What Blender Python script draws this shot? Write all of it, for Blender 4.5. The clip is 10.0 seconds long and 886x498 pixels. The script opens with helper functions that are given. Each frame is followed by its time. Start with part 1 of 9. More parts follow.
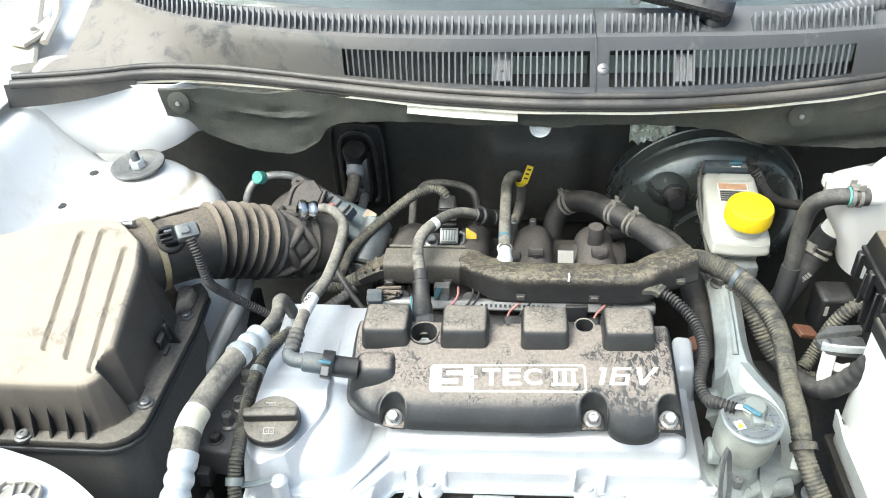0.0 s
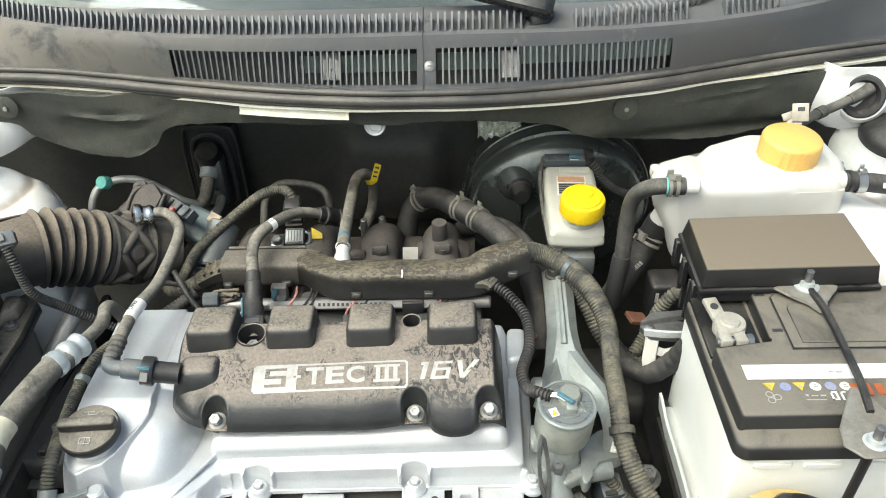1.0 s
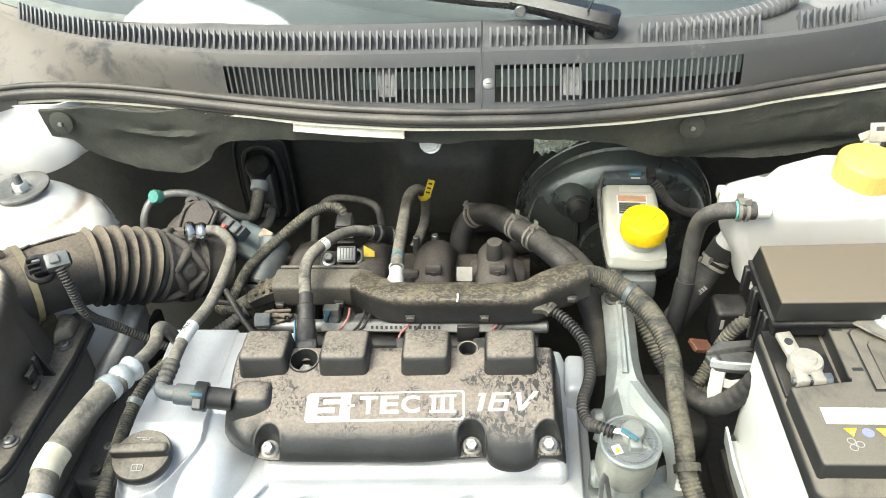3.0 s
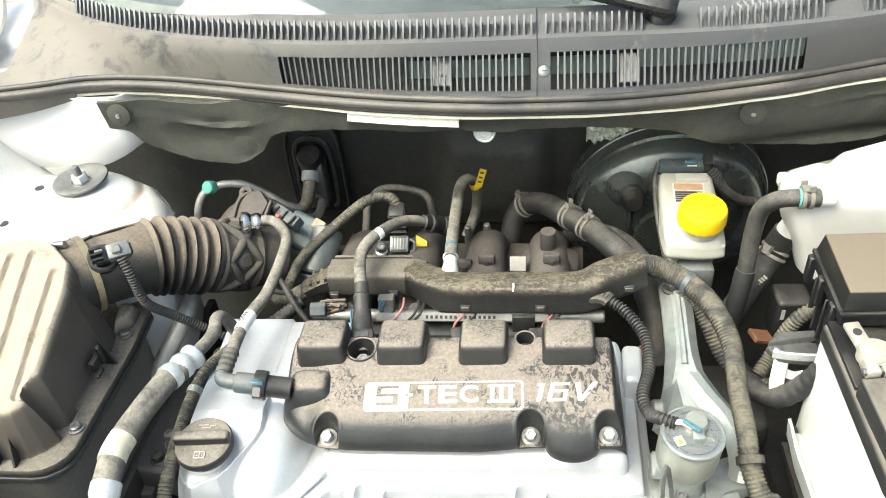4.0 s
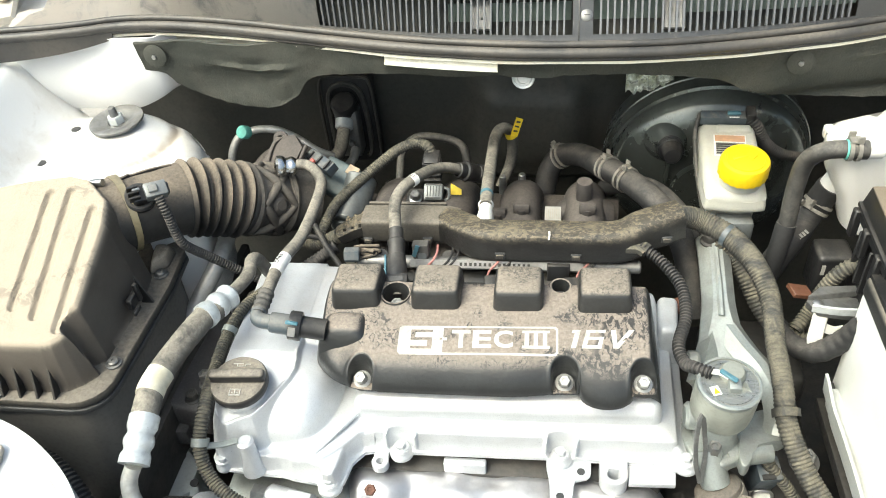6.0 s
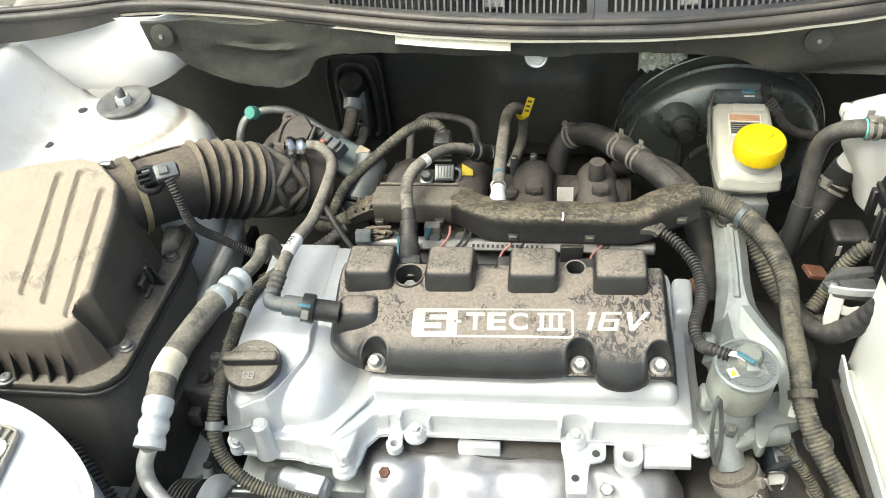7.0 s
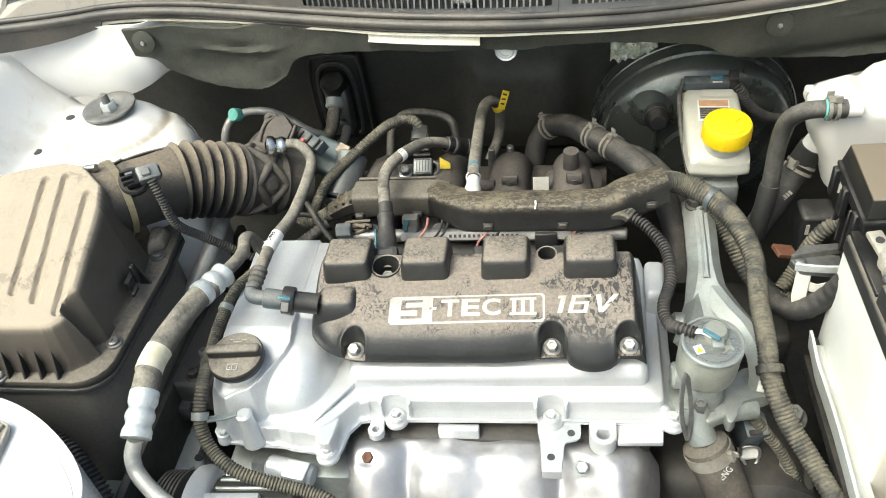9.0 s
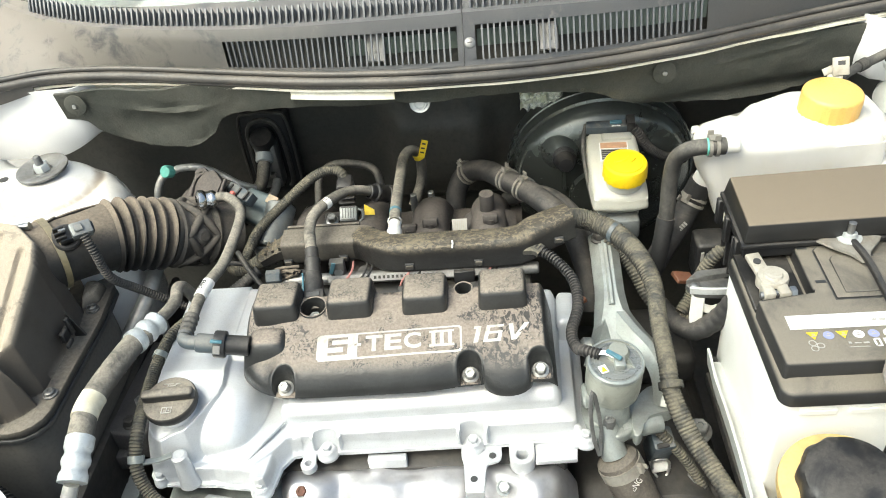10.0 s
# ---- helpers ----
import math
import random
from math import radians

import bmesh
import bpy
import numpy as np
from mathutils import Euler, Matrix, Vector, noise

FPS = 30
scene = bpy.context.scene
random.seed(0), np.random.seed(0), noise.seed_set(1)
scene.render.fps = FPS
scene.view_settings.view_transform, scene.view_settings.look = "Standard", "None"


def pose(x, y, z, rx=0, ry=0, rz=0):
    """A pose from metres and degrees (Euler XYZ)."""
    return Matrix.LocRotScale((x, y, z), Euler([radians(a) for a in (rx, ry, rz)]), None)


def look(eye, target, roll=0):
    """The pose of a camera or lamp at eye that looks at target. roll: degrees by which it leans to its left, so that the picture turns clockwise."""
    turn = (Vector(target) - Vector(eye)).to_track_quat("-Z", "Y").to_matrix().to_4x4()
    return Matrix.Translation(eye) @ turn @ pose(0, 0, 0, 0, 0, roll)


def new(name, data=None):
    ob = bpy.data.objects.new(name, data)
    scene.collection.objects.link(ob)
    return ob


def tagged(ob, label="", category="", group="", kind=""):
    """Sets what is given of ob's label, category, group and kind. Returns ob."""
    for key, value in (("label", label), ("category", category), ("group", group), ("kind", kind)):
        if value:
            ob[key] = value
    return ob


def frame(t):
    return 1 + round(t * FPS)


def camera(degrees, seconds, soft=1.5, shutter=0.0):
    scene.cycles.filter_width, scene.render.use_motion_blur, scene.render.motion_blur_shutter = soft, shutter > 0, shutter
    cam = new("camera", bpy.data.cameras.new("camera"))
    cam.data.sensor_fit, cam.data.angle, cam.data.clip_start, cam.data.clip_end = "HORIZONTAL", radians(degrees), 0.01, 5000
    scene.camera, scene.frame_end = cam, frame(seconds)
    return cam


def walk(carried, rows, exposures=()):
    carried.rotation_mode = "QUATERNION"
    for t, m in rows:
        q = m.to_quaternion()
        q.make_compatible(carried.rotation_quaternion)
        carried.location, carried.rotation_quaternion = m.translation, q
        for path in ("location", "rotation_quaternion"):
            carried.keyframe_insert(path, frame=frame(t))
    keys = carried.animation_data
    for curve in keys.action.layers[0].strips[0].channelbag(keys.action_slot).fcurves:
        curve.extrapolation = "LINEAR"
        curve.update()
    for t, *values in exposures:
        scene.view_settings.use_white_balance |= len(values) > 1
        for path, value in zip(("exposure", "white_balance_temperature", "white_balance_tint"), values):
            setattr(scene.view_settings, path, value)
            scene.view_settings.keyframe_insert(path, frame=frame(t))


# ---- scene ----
cam = camera(57.8, 10.0, 1.0)
METRES, EYE, TILT, LEAN, TURN = 0.41, 1.42, -36.5, 2.3, 4.8
ROWS = [
    (0.0, 0.0, 0.0, 0.0, 0.0, 0.0, -0.0),
    (0.5, 0.1323, -0.0611, 0.0167, -2.17, -0.24, 0.56),
    (1.0, 0.3052, -0.0206, -0.0054, -4.22, -0.2, 1.85),
    (1.5, 0.2894, 0.0054, 0.0088, -4.27, -0.08, 1.98),
    (2.0, 0.2585, 0.0355, 0.0285, -2.82, -0.2, 1.3),
    (3.5, 0.2433, 0.0536, 0.0781, -0.23, -0.41, 1.39),
    (4.0, 0.2075, 0.0596, 0.0728, 1.09, -1.13, 1.38),
    (4.5, 0.1903, 0.066, 0.0609, 2.17, -1.83, 0.86),
    (5.0, 0.1964, 0.0706, 0.0477, 2.7, -2.69, 0.29),
    (5.5, 0.2, 0.0668, 0.0389, 2.79, -3.46, 0.25),
    (7.0, 0.1419, 0.088, 0.0296, 2.89, -5.16, 0.39),
    (7.5, 0.1596, 0.0932, 0.0222, 2.84, -5.21, 0.82),
    (8.0, 0.1423, 0.1228, 0.0165, 2.83, -5.64, 0.72),
    (8.5, 0.1531, 0.0934, 0.0123, 4.09, -5.72, 0.5),
    (9.0, 0.2287, 0.0302, 0.0063, 3.25, -5.13, 2.22),
    (9.5, 0.2917, -0.0303, -0.0041, 0.77, -3.55, 3.8),
    (10.0, 0.3086, -0.1166, -0.0227, -0.55, -1.68, 4.5),
]
# seconds, stops, kelvin, tint: the clip's camera opens and closes a little on the way
LIGHT = [(0.0, 1.13, 5870, -1), (0.6, 0.99, 6020, -1), (1.0, 0.62, 6270, -2), (2.0, 0.92, 6320, -2), (3.5, 1.03, 6420, -2), (4.5, 1.27, 6470, -2), (5.0, 1.25, 6470, -2), (5.5, 1.13, 6470, -2), (7.5, 0.83, 6470, -2), (8.0, 0.94, 6470, -2), (8.5, 0.58, 6470, -2), (9.0, 0.79, 6470, -2), (9.5, 0.95, 6450, -2), (10.0, 0.90, 6420, -2)]
PATH = [(t, pose(0, 0, EYE, TILT, LEAN, TURN) @ pose(METRES * x, METRES * y, METRES * z, 90 + pitch, roll, yaw)) for t, x, y, z, yaw, pitch, roll in ROWS]
PATH += [(0.8, look((0.108, -0.006, 1.416), (0.064, 1.597, 0.222), -1.5)), (2.2, look((0.107, 0.030, 1.415), (-0.004, 1.628, 0.217), -2.3)),
         (3.3, look((0.102, 0.046, 1.432), (-0.048, 1.634, 0.226), -3.6)), (5.7, look((0.076, 0.035, 1.411), (-0.201, 1.548, 0.132), -5.4)),
         (6.8, look((0.053, 0.040, 1.404), (-0.224, 1.519, 0.087), -5.6))]
walk(cam, sorted(PATH, key=lambda row: row[0]), LIGHT)

# ---- daylight ----
world = bpy.data.worlds.new("sky")
scene.world = world
world.use_nodes = True
wn = world.node_tree.nodes
sky = wn.new("ShaderNodeTexSky")
sky.sky_type = "NISHITA"
sky.sun_disc = False
sky.sun_elevation, sky.sun_rotation = radians(55), radians(-140)
sky.air_density, sky.dust_density, sky.ozone_density = 1.0, 6.0, 0.6
world.node_tree.links.new(sky.outputs[0], wn["Background"].inputs[0])
wn["Background"].inputs[1].default_value = 0.142
sun = new("sun", bpy.data.lights.new("sun", "SUN"))
sun.data.energy, sun.data.angle, sun.data.color = 2.1, radians(38), (1.0, 0.975, 0.95)
sun.matrix_world = look((-0.55, -0.26, 1.0), (0, 0, 0))

# ---- materials ----
def shade(name, col, rough=0.5, metal=0.0, col2=None, n1=30.0, n2=220.0, mix=(0.38, 0.66), bump=0.15, dust=0.0,
          dustcol=(0.36, 0.31, 0.25), dlo=0.35, dhi=0.6, dn=35.0, up=(0.1, 0.8), coat=0.0, stretch=(1, 1, 1), spec=0.5,
          trans=0.0, sss=0.0, fleck=0.0, chip=None, ring=None, grain=0.35):
    """A surface with two scales of variation, fine relief and dust that has settled on what faces up; on cowl and
    booster that tone also paints sky sheen.
    """
    m = bpy.data.materials.new(name)
    m.use_nodes = True
    nt, nodes, link = m.node_tree, m.node_tree.nodes, m.node_tree.links.new
    bsdf = nodes["Principled BSDF"]
    coord = nodes.new("ShaderNodeTexCoord")
    mp = nodes.new("ShaderNodeMapping")
    mp.inputs["Scale"].default_value = stretch
    link(coord.outputs["Object"], mp.inputs[0])

    def noise_at(scale, detail=5.0, rgh=0.6, dist=0.0):
        n = nodes.new("ShaderNodeTexNoise")
        n.inputs["Scale"].default_value, n.inputs["Detail"].default_value = scale, detail
        n.inputs["Roughness"].default_value, n.inputs["Distortion"].default_value = rgh, dist
        link(mp.outputs[0], n.inputs["Vector"])
        return n.outputs["Fac"]

    def span(value, lo, hi, a=0.0, b=1.0):
        r = nodes.new("ShaderNodeMapRange")
        r.interpolation_type = "SMOOTHSTEP"
        for k, v in zip(("From Min", "From Max", "To Min", "To Max"), (lo, hi, a, b)):
            r.inputs[k].default_value = v
        link(value, r.inputs["Value"])
        return r.outputs["Result"]

    def times(a, b):
        t = nodes.new("ShaderNodeMath")
        t.operation = "MULTIPLY"
        link(a, t.inputs[0])
        if isinstance(b, bpy.types.NodeSocket):
            link(b, t.inputs[1])
        else:
            t.inputs[1].default_value = b
        return t.outputs[0]

    def blend(fac, a, b):
        x = nodes.new("ShaderNodeMix")
        x.data_type = "RGBA"
        link(fac, x.inputs["Factor"])
        for sock, v in ((x.inputs["A"], a), (x.inputs["B"], b)):
            if isinstance(v, bpy.types.NodeSocket):
                link(v, sock)
            else:
                sock.default_value = (*v, 1)
        return x.outputs["Result"]

    big, fine = noise_at(n1, 6.0, 0.62, 0.4), noise_at(n2, 4.0)
    col2 = col2 or tuple(c * 0.72 for c in col)
    colour = blend(span(big, *mix), col, col2)
    colour = blend(span(fine, 0.45, 0.75, 0.0, 0.35), colour, tuple(c * 0.6 for c in col))
    if fleck:
        colour = blend(span(noise_at(n2 * 3, 2.0), 0.62, 0.7, 0.0, fleck), colour, tuple(min(1, c * 2.5 + 0.05) for c in col))
    rg = span(fine, 0.2, 0.8, max(0.02, rough - 0.08), min(1, rough + 0.08))
    if dust:
        geo = nodes.new("ShaderNodeNewGeometry")
        sep = nodes.new("ShaderNodeSeparateXYZ")
        link(geo.outputs["Normal"], sep.inputs[0])
        fac = times(span(sep.outputs["Z"], *up), span(noise_at(dn, 8.0, 0.68, 0.6), dlo, dhi))
        if grain:
            fac = times(fac, span(noise_at(520.0, 4.0, 0.7), 0.30, 0.52, 1.0 - grain, 1.0))
        if chip:
            # where the crust has come off: flakes in patches, more of them towards one end, and fine tide lines
            m2 = nodes.new("ShaderNodeMapping")
            m2.inputs["Scale"].default_value = chip["scale"]
            link(coord.outputs["Object"], m2.inputs[0])
            cn = nodes.new("ShaderNodeTexNoise")
            cn.inputs["Scale"].default_value, cn.inputs["Detail"].default_value = 1.0, 7.0
            cn.inputs["Roughness"].default_value, cn.inputs["Distortion"].default_value = 0.68, 0.7
            link(m2.outputs[0], cn.inputs["Vector"])
            axis = nodes.new("ShaderNodeSeparateXYZ")
            link(coord.outputs["Object"], axis.inputs[0])
            more = nodes.new("ShaderNodeMath")
            more.operation = "ADD"
            link(noise_at(chip["patch"], 3.0, 0.5), more.inputs[0])
            link(span(axis.outputs["X"], *chip["from_to"], 0.0, chip["more"]), more.inputs[1])
            bare = times(times(span(cn.outputs["Fac"], *chip["edge"]), span(more.outputs[0], *chip["where"])), chip["bare"])
            lines = nodes.new("ShaderNodeMath")
            lines.operation = "PINGPONG"
            lines.inputs[1].default_value = 0.05
            link(noise_at(48.0, 5.0, 0.6, 0.6), lines.inputs[0])
            line_fac = times(span(lines.outputs[0], 0.005, 0.018, chip["lines"], 0.0), span(noise_at(22.0, 2.0), 0.48, 0.58))
            top = nodes.new("ShaderNodeMath")
            top.operation = "MAXIMUM"
            link(bare, top.inputs[0])
            link(line_fac, top.inputs[1])
            off = nodes.new("ShaderNodeMath")
            off.operation = "SUBTRACT"
            off.inputs[0].default_value = 1.0
            link(top.outputs[0], off.inputs[1])
            fac = times(fac, off.outputs[0])
        fac = times(fac, dust)
        shadec = blend(span(noise_at(n2 * 1.3, 3.0), 0.3, 0.7), dustcol, tuple(c * 0.72 for c in dustcol))
        colour = blend(fac, colour, shadec)
        add = nodes.new("ShaderNodeMath")
        add.operation, add.use_clamp = "ADD", True
        link(rg, add.inputs[0])
        link(times(fac, 0.4), add.inputs[1])
        rg = add.outputs[0]
        crust = fac
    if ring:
        # a broken ring of settled dirt round (x, y) from the car's middle, at both sides or at one alone; on the cowl a
        # soft patch of dust and painted glare
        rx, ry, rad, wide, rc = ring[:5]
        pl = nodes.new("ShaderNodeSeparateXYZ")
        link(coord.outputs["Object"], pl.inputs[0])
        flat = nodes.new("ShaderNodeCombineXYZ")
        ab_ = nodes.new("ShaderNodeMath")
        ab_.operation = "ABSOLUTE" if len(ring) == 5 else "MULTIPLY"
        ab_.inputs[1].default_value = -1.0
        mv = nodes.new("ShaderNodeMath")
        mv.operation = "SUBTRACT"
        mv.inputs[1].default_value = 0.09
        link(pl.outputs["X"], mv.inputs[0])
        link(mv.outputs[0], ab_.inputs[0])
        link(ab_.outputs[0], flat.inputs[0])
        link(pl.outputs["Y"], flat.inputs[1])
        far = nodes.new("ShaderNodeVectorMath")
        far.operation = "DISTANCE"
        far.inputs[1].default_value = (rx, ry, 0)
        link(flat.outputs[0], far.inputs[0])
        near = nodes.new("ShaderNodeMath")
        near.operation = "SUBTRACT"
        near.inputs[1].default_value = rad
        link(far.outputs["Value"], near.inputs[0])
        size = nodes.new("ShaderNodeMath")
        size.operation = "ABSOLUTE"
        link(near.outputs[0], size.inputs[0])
        dirt_and_glare = times(span(size.outputs[0], 0.0, wide, 1.0, 0.0), span(noise_at(30.0, 6.0, 0.65, 0.5), 0.28, 0.52))
        colour = blend(times(dirt_and_glare, 0.85), colour, rc)
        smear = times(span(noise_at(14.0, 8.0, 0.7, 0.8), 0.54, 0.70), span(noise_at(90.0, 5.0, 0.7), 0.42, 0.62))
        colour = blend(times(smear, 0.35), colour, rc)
    link(colour, bsdf.inputs["Base Color"])
    link(rg, bsdf.inputs["Roughness"])
    bsdf.inputs["Metallic"].default_value = metal
    bsdf.inputs["Specular IOR Level"].default_value = spec
    bsdf.inputs["Coat Weight"].default_value = coat
    bsdf.inputs["Coat Roughness"].default_value = 0.08
    bsdf.inputs["Transmission Weight"].default_value = trans
    if sss:
        bsdf.inputs["Subsurface Weight"].default_value = sss
        bsdf.inputs["Subsurface Radius"].default_value = (0.02, 0.018, 0.012)
    bp = nodes.new("ShaderNodeBump")
    bp.inputs["Strength"].default_value, bp.inputs["Distance"].default_value = bump, 0.0012
    if dust and chip:
        lump = nodes.new("ShaderNodeMath")
        lump.operation = "ADD"
        link(fine, lump.inputs[0])
        link(times(crust, 0.9), lump.inputs[1])
        link(lump.outputs[0], bp.inputs["Height"])
    else:
        link(fine, bp.inputs["Height"])
    link(bp.outputs[0], bsdf.inputs["Normal"])
    return m


DUST = (0.31, 0.275, 0.225)
